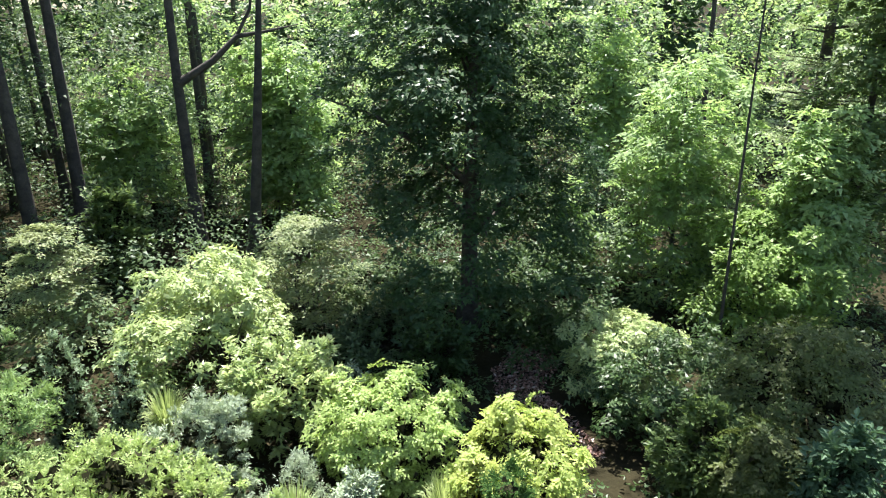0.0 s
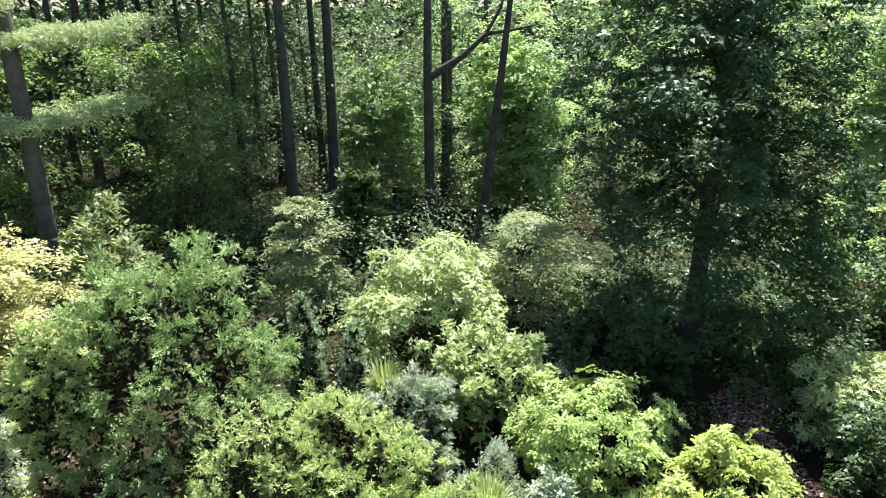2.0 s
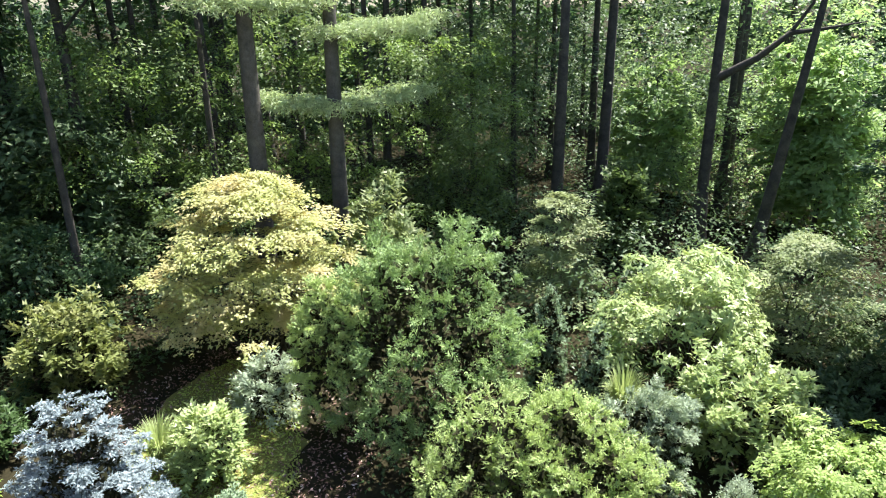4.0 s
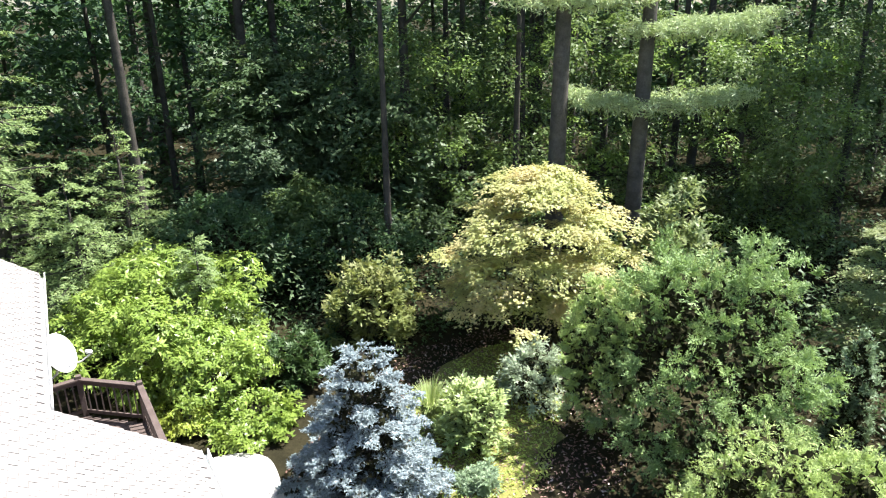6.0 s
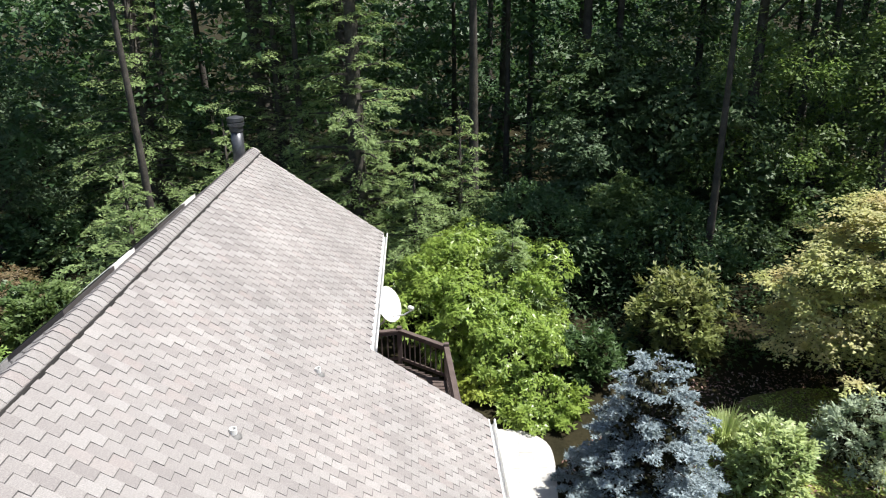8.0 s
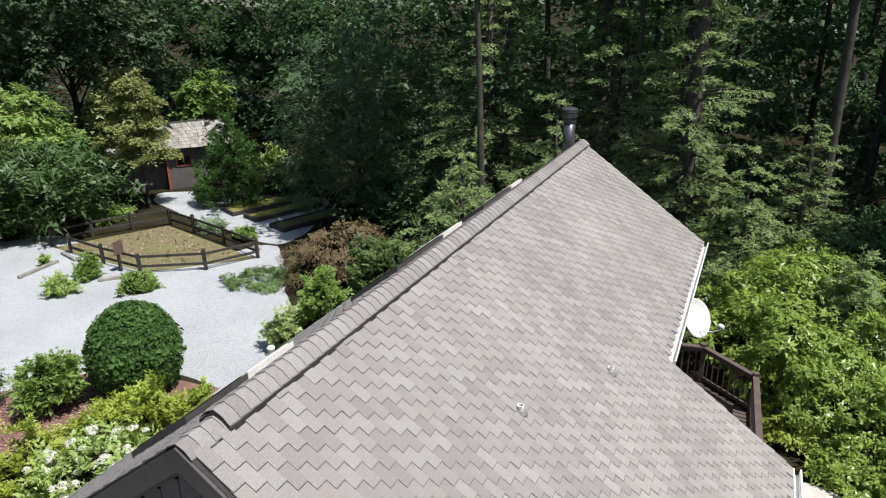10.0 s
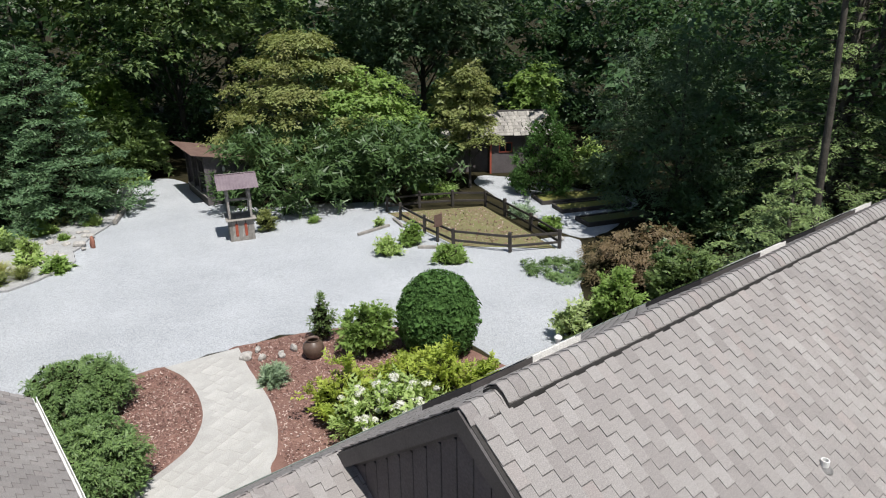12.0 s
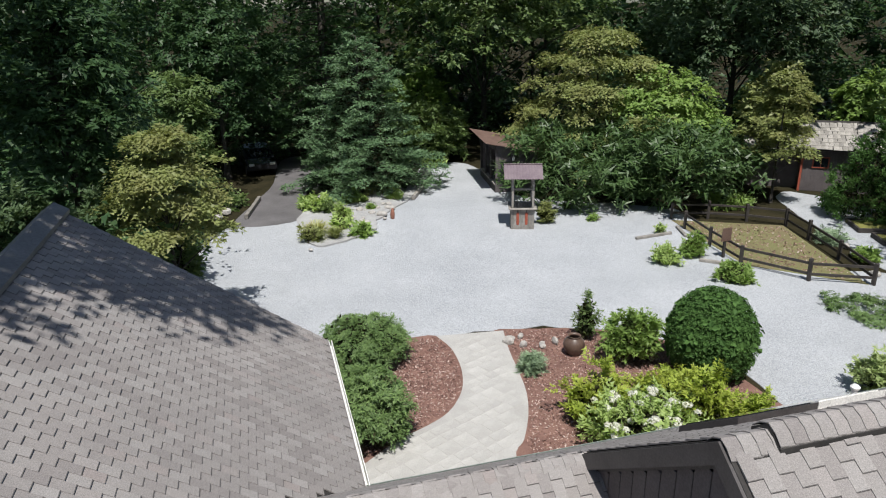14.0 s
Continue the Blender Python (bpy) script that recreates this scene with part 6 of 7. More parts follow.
broadleaf("slim oak sapling in half shade", -23.66, 8.08, 3.44, 0.75, 2.36, 146, "mid", girth=0.08, leaf=0.2, most=11900, far=True)
broadleaf("slim oak in shade", -26.90, 10.83, 7.37, 0.05, 4.38, 147, "deep", girth=0.15, leaf=0.22, most=15300, far=True)
conifer("white pine with soft flat pads", 14.76, 21.40, 14.00, 5.08, 2.17, 148, "pine", boughs=40, levels=8, needle=0.16, width=0.16, droop=0.02, rise=0.06, most=16000, cover=0.9, spray=0.6)
conifer("eastern hemlock with drooping feathery boughs", -23.42, -1.92, 16.00, 0.60, 2.61, 149, "hemlock", boughs=150, needle=0.10, width=0.34, droop=0.34, rise=0.20, power=0.8, uneven=0.5, most=52000, spray=0.40, cover=0.75)
conifer("eastern hemlock with drooping feathery boughs", -21.23, -5.76, 6.88, 0.60, 2.08, 150, "hemlock", boughs=80, needle=0.10, width=0.34, droop=0.34, rise=0.20, power=0.8, uneven=0.5, most=26000, spray=0.40, cover=0.75)
conifer("eastern hemlock with drooping feathery boughs", -18.87, -8.02, 5.74, 0.60, 2.54, 151, "hemlock", boughs=80, needle=0.10, width=0.34, droop=0.34, rise=0.20, power=0.8, uneven=0.5, most=26000, spray=0.40, cover=0.75)
conifer("eastern hemlock with drooping feathery boughs", -23.94, 1.65, 6.32, 0.60, 2.60, 152, "hemlock", boughs=80, needle=0.10, width=0.34, droop=0.34, rise=0.20, power=0.8, uneven=0.5, most=26000, spray=0.40, cover=0.75)
conifer("eastern hemlock with drooping feathery boughs", -18.59, 2.79, 3.90, 0.60, 1.62, 153, "hemlock", boughs=80, needle=0.10, width=0.34, droop=0.34, rise=0.20, power=0.8, uneven=0.5, most=26000, spray=0.40, cover=0.75)
conifer("eastern hemlock with drooping feathery boughs", -28.50, -5.37, 12.50, 0.60, 4.53, 154, "hemlock", boughs=150, needle=0.10, width=0.34, droop=0.34, rise=0.20, power=0.8, uneven=0.5, most=52000, spray=0.40, cover=0.75)
conifer("eastern hemlock with drooping feathery boughs", -28.05, -10.63, 12.50, 0.60, 4.45, 155, "hemlock", boughs=150, needle=0.10, width=0.34, droop=0.34, rise=0.20, power=0.8, uneven=0.5, most=52000, spray=0.40, cover=0.75)
conifer("eastern hemlock with drooping feathery boughs", -22.00, 0.00, 5.26, 0.60, 1.97, 156, "hemlock", boughs=80, needle=0.10, width=0.34, droop=0.34, rise=0.20, power=0.8, uneven=0.5, most=26000, spray=0.40, cover=0.75)

# Added hemlocks with crowns out of view that shade the wood below.
for x, y, q in ((-31.0, -6.5, 622), (-33.5, -3.0, 623)):
    conifer("tall hemlock added to shade the wood, crown unseen", x, y, 21.0, 11.0, 4.6, q, "shade", boughs=70, needle=0.24, width=0.4, droop=0.3, most=7000, spray=0.85, cover=1.0, group="tall hemlocks")

# beds and trees round the court
shrub("clipped rounded boxwood near the gravel court", "boxwood", -11.39, -14.32, 0.05, 2.45, 1.13, 157, "box", leaf=0.045, wide=0.5, clipped=True, cover=5, loose=0.8, up=0.2, most=40000, far=True, gaps=-9, low=-0.8)
shrub("leafy rounded shrub near the gravel court", "shrub", -9.66, -15.54, 0.05, 1.74, 1.09, 158, "bright", leaf=0.12)
shrub("leggy rose bush near the gravel court", "rose", -9.07, -17.15, 0.05, 1.70, 0.51, 159, "mid", leaf=0.09, cover=0.5)
shrub("white-flowering hydrangea mass near the gravel court", "hydrangea", -7.86, -11.58, 0.05, 1.50, 1.59, 160, "lime", leaf=0.1, wide=0.55, flowers=80)
shrub("golden-tipped spirea near the gravel court", "spirea", -9.62, -11.89, 0.05, 1.77, 0.79, 161, "spirea", leaf=0.09)
shrub("lime-green spirea near the gravel court", "spirea", -10.04, -10.88, 0.05, 1.82, 0.63, 162, "spirea", leaf=0.09)
shrub("spreading dark yew mound beside the path", "yew", -2.35, -17.75, 0.05, 1.42, 1.42, 163, "yew", leaf=0.06, wide=0.42, c=0.30, tilt=0.35, fill=1.5, cover=1.5, most=34000, gaps=-2, far=True, bumps=0.06)
shrub("taller dark yew mound beside the eave", "yew", -1.80, -14.0, 0.05, 1.92, 1.22, 164, "yew", leaf=0.06, wide=0.42, c=0.30, tilt=0.35, fill=1.5, cover=1.5, most=34000, gaps=-2, far=True, bumps=0.06)
shrub("low grey-green lavender near the gravel court", "lavender", -6.74, -15.82, 0.05, 0.64, 0.58, 165, "juniper", leaf=0.12, wide=0.2)
shrub("white-variegated rounded shrub near the gravel court", "shrub", -14.94, -12.22, 0.05, 1.37, 0.80, 166, "pale", leaf=0.1)
shrub("bright green rounded shrub", "shrub", -16.65, -11.96, 0.05, 2.04, 1.03, 167, "bright", leaf=0.12, far=True)
shrub("green mounded shrub near the gravel court", "shrub", -18.98, -11.13, 0.05, 2.42, 1.22, 168, "mid", leaf=0.14, far=True)
shrub("bronze laceleaf maple mound", "maple", -20.34, -13.65, 0.05, 2.00, 2.09, 169, "redmaple", leaf=0.065, wide=0.5, c=0.3, up=0.9, loose=0.25, most=20000, gaps=-0.35, cover=1.7, far=True)
shrub("low green mounded shrub by the fence", "shrub", -16.44, -19.88, 0.05, 0.73, 0.99, 170, "bright", leaf=0.12, far=True)
shrub("bright green rounded shrub by the fence", "shrub", -16.54, -22.60, 0.05, 0.94, 0.70, 171, "bright", leaf=0.12, far=True)
shrub("low grassy clump by the fence", "shrub", -15.03, -22.19, 0.05, 0.71, 0.70, 172, "lime", leaf=0.12, far=True)
conifer("dense blue-green spruce by the drive", -5.55, -37.7, 8.4, 0.2, 4.2, 173, "fir", boughs=150, levels=0, needle=0.16, width=0.36, droop=0.10, rise=0.10, power=0.72, uneven=0.3, most=50000, cover=1.3, spray=0.7, thick=0.06, loose=0.4, heart=2600, name="pine_tree", category="spruce tree")
broadleaf("olive-green dogwood over the kiosk", -18.7, -35.6, 8.4, 1.2, 5.8, 174, "olive_light", girth=0.12, leaf=0.14, c=0.85, most=40000, far=True, tier=True, fill=1.3)
broadleaf("bright green small tree", -21.60, -33.07, 6.84, 0.00, 3.46, 175, "bright", girth=0.1, leaf=0.2, most=11900, far=True)
shrub("dark rhododendron thicket near the gravel court", "rhododendron", -16.37, -32.62, 0.05, 3.68, 3.83, 176, "rhodo", leaf=0.22, wide=0.24, bunch=9, most=9000, far=True, leathery=True)
shrub("dark rhododendron thicket near the gravel court", "rhododendron", -20.36, -30.66, 0.05, 4.13, 3.87, 177, "rhodo", leaf=0.18, wide=0.28, most=9000, far=True, leathery=True)
broadleaf("grey-green tree beyond the shed", -27.44, -31.80, 6.76, 1.08, 2.25, 178, "olive_light", girth=0.12, leaf=0.22, most=7200, far=True)
shrub("dense conical arborvitae beside the shed path", "arborvitae", -27.03, -24.53, 0.20, 5.0, 2.0, 179, "box", leaf=0.09, wide=0.5, c=0.45, plume=0.3, most=26000, full=1.5, fill=1.8, cover=1.6, name="conifer", far=True)
broadleaf("olive-brown small tree beside the shed", -24.82, -28.11, 6.6, 2.2, 2.0, 617, "olive_light", girth=0.08, leaf=0.14, most=11000, c=0.6, far=True, tier=True)
broadleaf("bright green tree behind the shed", -32.60, -31.02, 6.20, 0.93, 2.36, 180, "bright", girth=0.12, leaf=0.26, most=6000, far=True)
broadleaf("big grey-green birch near the gravel court", -28.11, -17.29, 9.00, 0.00, 4.74, 181, "birch", girth=0.16, leaf=0.12, wide=0.45, most=37400, far=True)
broadleaf("olive-yellow dogwood beyond the garage", 2.75, -20.6, 6.6, 3.3, 2.35, 182, "olive_light", girth=0.1, leaf=0.10, c=0.6, most=26000, far=True, tier=True, fill=1.3)
broadleaf("dark maple beyond the garage", 5.65, -23.33, 11.56, 3.01, 2.85, 183, "shade", girth=0.2, leaf=0.17, most=20400, far=True)
broadleaf("dark maple arching over the drive", 1.9, -42.6, 11.0, 3.0, 4.0, 616, "shade", girth=0.16, leaf=0.22, most=12000, far=True, cover=1.6)
broadleaf("dark small tree by the drive", 3.6, -36.40, 7.50, 1.05, 2.2, 184, "mid", girth=0.12, leaf=0.22, most=11900, far=True)
broadleaf("large tree over the rhododendrons", -28.74, -37.19, 13.87, 4.22, 6.36, 185, "birch", girth=0.25, leaf=0.28, most=15000, far=True)
broadleaf("tall leafy tree behind the court", -15.95, -47.39, 15.56, 5.80, 8.33, 186, "mid", girth=0.25, leaf=0.3, most=16000, far=True)
conifer("tall dark hemlock behind the court", -4.68, -45.76, 18.00, 1.00, 5.00, 187, "shade", boughs=120, needle=0.22, width=0.4, droop=0.3, most=16000, spray=0.8)

# tall trunks at the wood edge
broadleaf("straight dark oak trunk with a high crown", -12.67, 26.08, 22.0, 13.0, 2.0, 188, "deep", girth=0.25, leaf=0.3, most=1500, c=0.8, cover=0.5, far=True)
oak = broadleaf("dark oak trunk forking below its crown", -7.32, 28.58, 22.0, 16.0, 1.3, 189, "deep", girth=0.27, leaf=0.3, most=1500, c=0.8, cover=0.5, far=True)
fork = tubes([[((0.1, 0, 6.9), 0.19), ((0.6, 0, 7.2), 0.15), ((1.45, 0.05, 7.7), 0.13), ((2.45, 0.1, 8.6), 0.10), ((3.5, 0.2, 8.75), 0.06), ((4.8, 0.3, 9.0), 0.02)], [((2.4, 0.1, 8.55), 0.08), ((3.0, 0.3, 9.6), 0.06), ((3.3, 0.2, 11.0), 0.03)]], 8)
link_mesh("limb", *fork, BARK, oak, smooth=True)
broadleaf("slim oak trunk with a high crown", -7.88, 34.10, 22.0, 13.0, 2.0, 190, "deep", girth=0.23, leaf=0.3, most=1500, c=0.8, cover=0.5, far=True)
broadleaf("leaning dark trunk with a high crown", -4.77, 26.58, 16.0, 12.0, 1.5, 191, "deep", girth=0.25, leaf=0.3, most=1500, c=0.8, cover=0.5, far=True, lean=(1.6, 0.5))
broadleaf("slim dark trunk with a high crown", -21.95, 24.64, 22.0, 13.0, 2.0, 192, "deep", girth=0.19, leaf=0.3, most=1500, c=0.8, cover=0.5, far=True)
broadleaf("slim dark trunk with a high crown", -20.42, 27.18, 22.0, 13.0, 2.0, 193, "deep", girth=0.22, leaf=0.3, most=1500, c=0.8, cover=0.5, far=True)
broadleaf("dark trunk with a high crown", -12.24, 25.18, 22.0, 14.0, 1.5, 194, "deep", girth=0.30, leaf=0.3, most=1500, c=0.8, cover=0.5, far=True)
broadleaf("slim dark trunk with a high crown", -28.60, 16.46, 22.0, 10.5, 3.5, 195, "deep", girth=0.19, leaf=0.3, most=1500, c=0.8, cover=0.5, far=True, wide=0.8)
broadleaf("dark trunk behind the yellowing dogwood", -26.84, 13.41, 22.0, 10.5, 3.5, 196, "deep", girth=0.30, leaf=0.3, most=1500, c=0.8, cover=0.5, far=True, wide=0.8)
broadleaf("dark trunk with a high crown", -30.08, 7.51, 22.0, 10.5, 3.5, 197, "deep", girth=0.31, leaf=0.3, most=1500, c=0.8, cover=0.5, far=True, wide=0.8)
broadleaf("dark trunk with a high crown", -32.62, 9.60, 22.0, 10.5, 3.5, 198, "deep", girth=0.25, leaf=0.3, most=1500, c=0.8, cover=0.5, far=True, wide=0.8)
broadleaf("slim pale trunk with a high crown", -35.49, 6.07, 22.0, 10.5, 3.5, 199, "deep", girth=0.19, leaf=0.3, most=1500, c=0.8, cover=0.5, far=True, wide=0.8)
broadleaf("slim dark trunk with a high crown", -29.53, 20.59, 22.0, 10.5, 3.5, 200, "deep", girth=0.21, leaf=0.3, most=1500, c=0.8, cover=0.5, far=True, wide=0.8)
broadleaf("slim dark trunk with a high crown", -30.70, 9.04, 22.0, 10.5, 3.5, 201, "deep", girth=0.24, leaf=0.3, most=1500, c=0.8, cover=0.5, far=True, wide=0.8)
broadleaf("slim dark trunk with a high crown", -6.68, 39.44, 22.0, 13.0, 2.0, 202, "deep", girth=0.20, leaf=0.3, most=1500, c=0.8, cover=0.5, far=True)
broadleaf("slim pale trunk with a high crown", -8.19, 36.08, 22.0, 13.0, 2.0, 203, "deep", girth=0.31, leaf=0.3, most=1500, c=0.8, cover=0.5, far=True)
pad_pine("white pine with grey bark and flat needle pads", -16.12, 16.40, 20.0, 204, [(8.95, -50.0, 3.39, 0.7), (8.97, 135.0, 0.41, 0.4), (6.77, -49.0, 3.02, 1.0), (6.76, 137.0, 2.22, 0.8)], girth=0.29)
pad_pine("white pine with a thick bare trunk", -17.48, 14.17, 20.0, 205, [(9.87, 143.0, 1.47, 0.8), (9.77, -42.0, 2.32, 0.5)], girth=0.32)

# planting round the court
shrub("bright green hosta clump", "hosta", -2.57, -34.13, 0.05, 0.77, 1.01, 206, "lime", leaf=0.2, wide=0.6, most=1500)
shrub("bright green hosta clump", "hosta", -3.39, -30.56, 0.05, 0.68, 0.68, 207, "lime", leaf=0.2, wide=0.6, most=1500)
shrub("bright green hosta clump", "hosta", -4.12, -29.34, 0.05, 0.65, 0.76, 208, "bright", leaf=0.2, wide=0.6, most=1500)
shrub("yellow-green moss phlox mat", "ground cover", -1.85, -29.10, 0.05, 0.86, 0.74, 209, "olive_light", leaf=0.1, wide=0.3, most=3000, flat=0.3)
shrub("grey-green ground cover on the island", "ground cover", -5.62, -36.81, 0.05, 0.63, 1.73, 210, "olive_light", leaf=0.12, wide=0.3, most=3000, flat=0.3)
tuft("reddish sedge clump on the island", "sedge", -2.15, -29.7, 0.05, 0.85, 0.75, 260, "tan", count=420, width=0.03, name="sedge")
tuft("reddish sedge clump on the island", "sedge", -2.9, -29.1, 0.05, 0.65, 0.55, 261, "olive_light", count=300, width=0.03, name="sedge")
shrub("upright lime fern on the island", "fern", -3.48, -31.2, 0.08, 1.05, 0.5, 262, "lime", leaf=0.12, wide=0.3, most=2500, plume=1.2, c=0.25)
shrub("dark green hosta on the island", "hosta", -3.1, -33.4, 0.08, 0.60, 0.65, 263, "mid", leaf=0.18, wide=0.55, most=1500)
shrub("small green hosta on the island", "hosta", -4.9, -34.7, 0.08, 0.50, 0.45, 264, "lime", leaf=0.16, wide=0.55, most=900)
shrub("creeping green cover under the spruce", "ground cover", -7.2, -37.3, 0.08, 0.45, 1.2, 265, "mid", leaf=0.10, wide=0.4, most=5000)
shrub("small green weeds on the island", "weeds", -5.2, -33.2, 0.08, 0.35, 0.35, 266, "bright", leaf=0.10, wide=0.4, most=700)
shrub("low green plants on the island", "ground cover", -4.54, -34.84, 0.05, 0.58, 0.89, 211, "bright", leaf=0.14, wide=0.4, most=2000)
shrub("low green plants on the island", "ground cover", -6.79, -34.77, 0.05, 0.46, 0.60, 212, "lime", leaf=0.14, wide=0.4, most=1500)
shrub("leafy green plants edging the island", "ground cover", -2.18, -34.49, 0.05, 0.71, 0.80, 213, "bright", leaf=0.16, wide=0.4, most=2000)
tuft("clump of bright daylily leaves", "daylily", 3.05, -31.02, 0.00, 1.46, 0.75, 214, "lime", count=200, width=0.05, name='daylily')
shrub("rounded green shrub by the drive", "shrub", 1.72, -35.85, 0.05, 0.91, 0.96, 215, "mid", leaf=0.16, most=4000)
shrub("daisy clump beside the well", "daisy", -12.68, -28.46, 0.05, 1.14, 0.58, 216, "olive_light", leaf=0.1, wide=0.3, most=3500)
shrub("low weeds in the gravel", "weeds", -14.87, -28.11, 0.05, 0.35, 0.41, 217, "bright", leaf=0.1, wide=0.3, most=700)
shrub("mat of green creeping juniper", "ground cover", -18.84, -16.26, 0.05, 0.34, 1.30, 218, "yew", leaf=0.07, wide=0.4, most=9000, c=0.2, flat=0.3)
shrub("mat of grey-green creeping juniper", "ground cover", -22.99, -22.31, 0.05, 0.65, 0.89, 219, "juniper", leaf=0.12, wide=0.25, most=4000, flat=0.3)
shrub("glossy green hosta by the fence", "hosta", -22.56, -20.03, 0.05, 0.61, 0.60, 220, "bright", leaf=0.22, wide=0.5, most=1200)
shrub("bright green fern bank", "fern", -22.59, -28.26, 0.05, 0.67, 1.38, 221, "bright", leaf=0.3, wide=0.25, most=3000, droop=0.3)
shrub("small bright green shrub", "shrub", -16.81, -25.36, 0.05, 0.52, 0.26, 222, "lime", leaf=0.1, most=800)
shrub("yellow-green shrub beyond the kiosk", "shrub", -10.60, -41.67, 0.05, 0.98, 1.09, 223, "lime", leaf=0.22, most=3000, far=True)
shrub("yellow-green small tree beyond the drive", "tree", -12.29, -44.33, 0.05, 3.30, 1.54, 224, "lime", leaf=0.28, most=4000, far=True)
shrub("dark shrub crowding the garage", "shrub", 6.63, -20.98, 0.05, 5.17, 1.36, 225, "deep", leaf=0.16, most=9000, far=True)
shrub("dark shrub crowding the garage", "shrub", 4.86, -21.46, 0.05, 4.91, 1.59, 226, "deep", leaf=0.16, most=9000, far=True)
shrub("dark shrub crowding the garage", "shrub", 3.28, -23.27, 0.05, 3.97, 1.21, 227, "mid", leaf=0.16, most=9000, far=True)
shrub("dark shrub crowding the garage", "shrub", 3.44, -31.81, 0.05, 3.02, 1.28, 228, "deep", leaf=0.16, most=9000, far=True)
shrub("dark shrub crowding the garage", "shrub", 4.98, -29.58, 0.05, 5.89, 2.54, 229, "deep", leaf=0.16, most=9000, far=True)
shrub("dark green shrub behind the pine", "shrub", -10.46, -43.77, 0.05, 3.98, 3.20, 230, "mid", leaf=0.28, most=5000, far=True)
shrub("bright leafy shrub at the wood edge", "shrub", -10.75, -45.75, 0.05, 5.83, 2.40, 231, "bright", leaf=0.28, most=5000, far=True)
shrub("green shrub beyond the raised beds", "shrub", -30.48, -24.33, 0.05, 2.55, 0.94, 232, "lime", leaf=0.2, most=3000, far=True)
shrub("dark shrub beyond the raised beds", "shrub", -30.52, -22.63, 0.05, 1.91, 2.11, 233, "mid", leaf=0.2, most=5000, far=True)
shrub("dark shrub beyond the raised beds", "shrub", -27.46, -14.38, 0.05, 2.56, 2.81, 234, "maple", leaf=0.2, most=7000, far=True)
shrub("green shrub by the bronze maple", "shrub", -20.04, -12.28, 0.05, 2.05, 1.03, 235, "rhodo", leaf=0.14, most=6000, far=True)
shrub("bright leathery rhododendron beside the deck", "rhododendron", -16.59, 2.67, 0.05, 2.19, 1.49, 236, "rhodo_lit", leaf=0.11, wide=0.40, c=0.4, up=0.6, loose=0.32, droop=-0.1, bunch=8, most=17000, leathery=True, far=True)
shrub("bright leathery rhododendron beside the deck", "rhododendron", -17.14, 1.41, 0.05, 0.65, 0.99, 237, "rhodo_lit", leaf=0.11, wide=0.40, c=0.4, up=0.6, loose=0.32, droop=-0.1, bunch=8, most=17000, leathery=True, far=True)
shrub("yellow-flecked shrub at the patio edge", "shrub", -15.40, 2.51, 0.05, 0.68, 0.83, 238, "lime", leaf=0.1, most=5000)
shrub("yellow-green ground cover spilling to the patio", "ground cover", -14.74, 2.84, 0.05, 0.62, 1.0, 270, "rhodo_lit", leaf=0.08, c=0.3, most=9000)
shrub("yellow-leaved low shrub below the deck", "shrub", -15.76, 1.57, 0.05, 0.85, 0.9, 271, "spirea", leaf=0.08, c=0.3, most=8000)
broadleaf("sunlit light-green beech at the wood edge", -4.49, 32.69, 8.51, 0.00, 2.28, 239, "beech", girth=0.1, leaf=0.22, most=10200, far=True)
broadleaf("sunlit light-green beech at the wood edge", -11.43, 34.14, 7.05, 0.00, 2.74, 240, "beech", girth=0.1, leaf=0.24, most=10200, far=True)
broadleaf("sunlit light-green beech at the wood edge", -3.30, 30.82, 8.48, 0.00, 2.22, 241, "beech", girth=0.1, leaf=0.22, most=10200, far=True)
broadleaf("sunlit pale-green beech at the wood edge", 11.58, 31.97, 9.29, 0.00, 2.06, 242, "beech", girth=0.1, leaf=0.22, most=8500, far=True)
shrub("green sapling between the trunks", "shrub", -9.49, 25.28, 0.05, 4.42, 1.38, 243, "mid", leaf=0.18, most=5000, far=True)
shrub("dark laurel under the big maple", "shrub", 1.57, 16.93, 0.05, 1.72, 1.19, 244, "rhodo", leaf=0.13, most=6000)
shrub("dark laurel under the big maple", "shrub", 5.13, 18.81, 0.05, 0.60, 1.52, 245, "rhodo", leaf=0.14, most=6000)
shrub("shaded laurel behind the big maple", "shrub", 0.68, 22.49, 0.05, 0.90, 2.66, 246, "deep", leaf=0.16, most=8000, far=True)
shrub("shaded laurel behind the big maple", "shrub", 5.43, 23.38, 0.05, 0.51, 2.80, 247, "deep", leaf=0.16, most=8000, far=True)
shrub("lime-green spirea among the hydrangeas", "spirea", -7.51, -13.22, 0.05, 1.35, 1.10, 248, "spirea", leaf=0.09)
shrub("lime-green spirea among the hydrangeas", "spirea", -9.18, -12.86, 0.05, 1.55, 0.97, 249, "spirea", leaf=0.09)
broadleaf("sunlit pale-green beech at the wood edge", 12.87, 17.84, 7.06, 1.42, 1.88, 250, "beech", girth=0.08, leaf=0.16, most=11900, far=True)
broadleaf("sunlit pale-green beech at the wood edge", 7.44, 23.87, 3.34, 0.00, 1.39, 251, "beech", girth=0.06, leaf=0.16, most=5950, far=True)
broadleaf("oak sapling with sunlit leaf clusters", -23.28, 7.63, 3.89, 0.98, 1.91, 252, "mid", girth=0.06, leaf=0.13, most=11900, c=0.4, far=True)
broadleaf("oak sapling with sunlit leaf clusters", -25.24, 6.23, 5.76, 1.85, 1.73, 253, "birch", girth=0.06, leaf=0.14, most=10200, c=0.45, far=True)
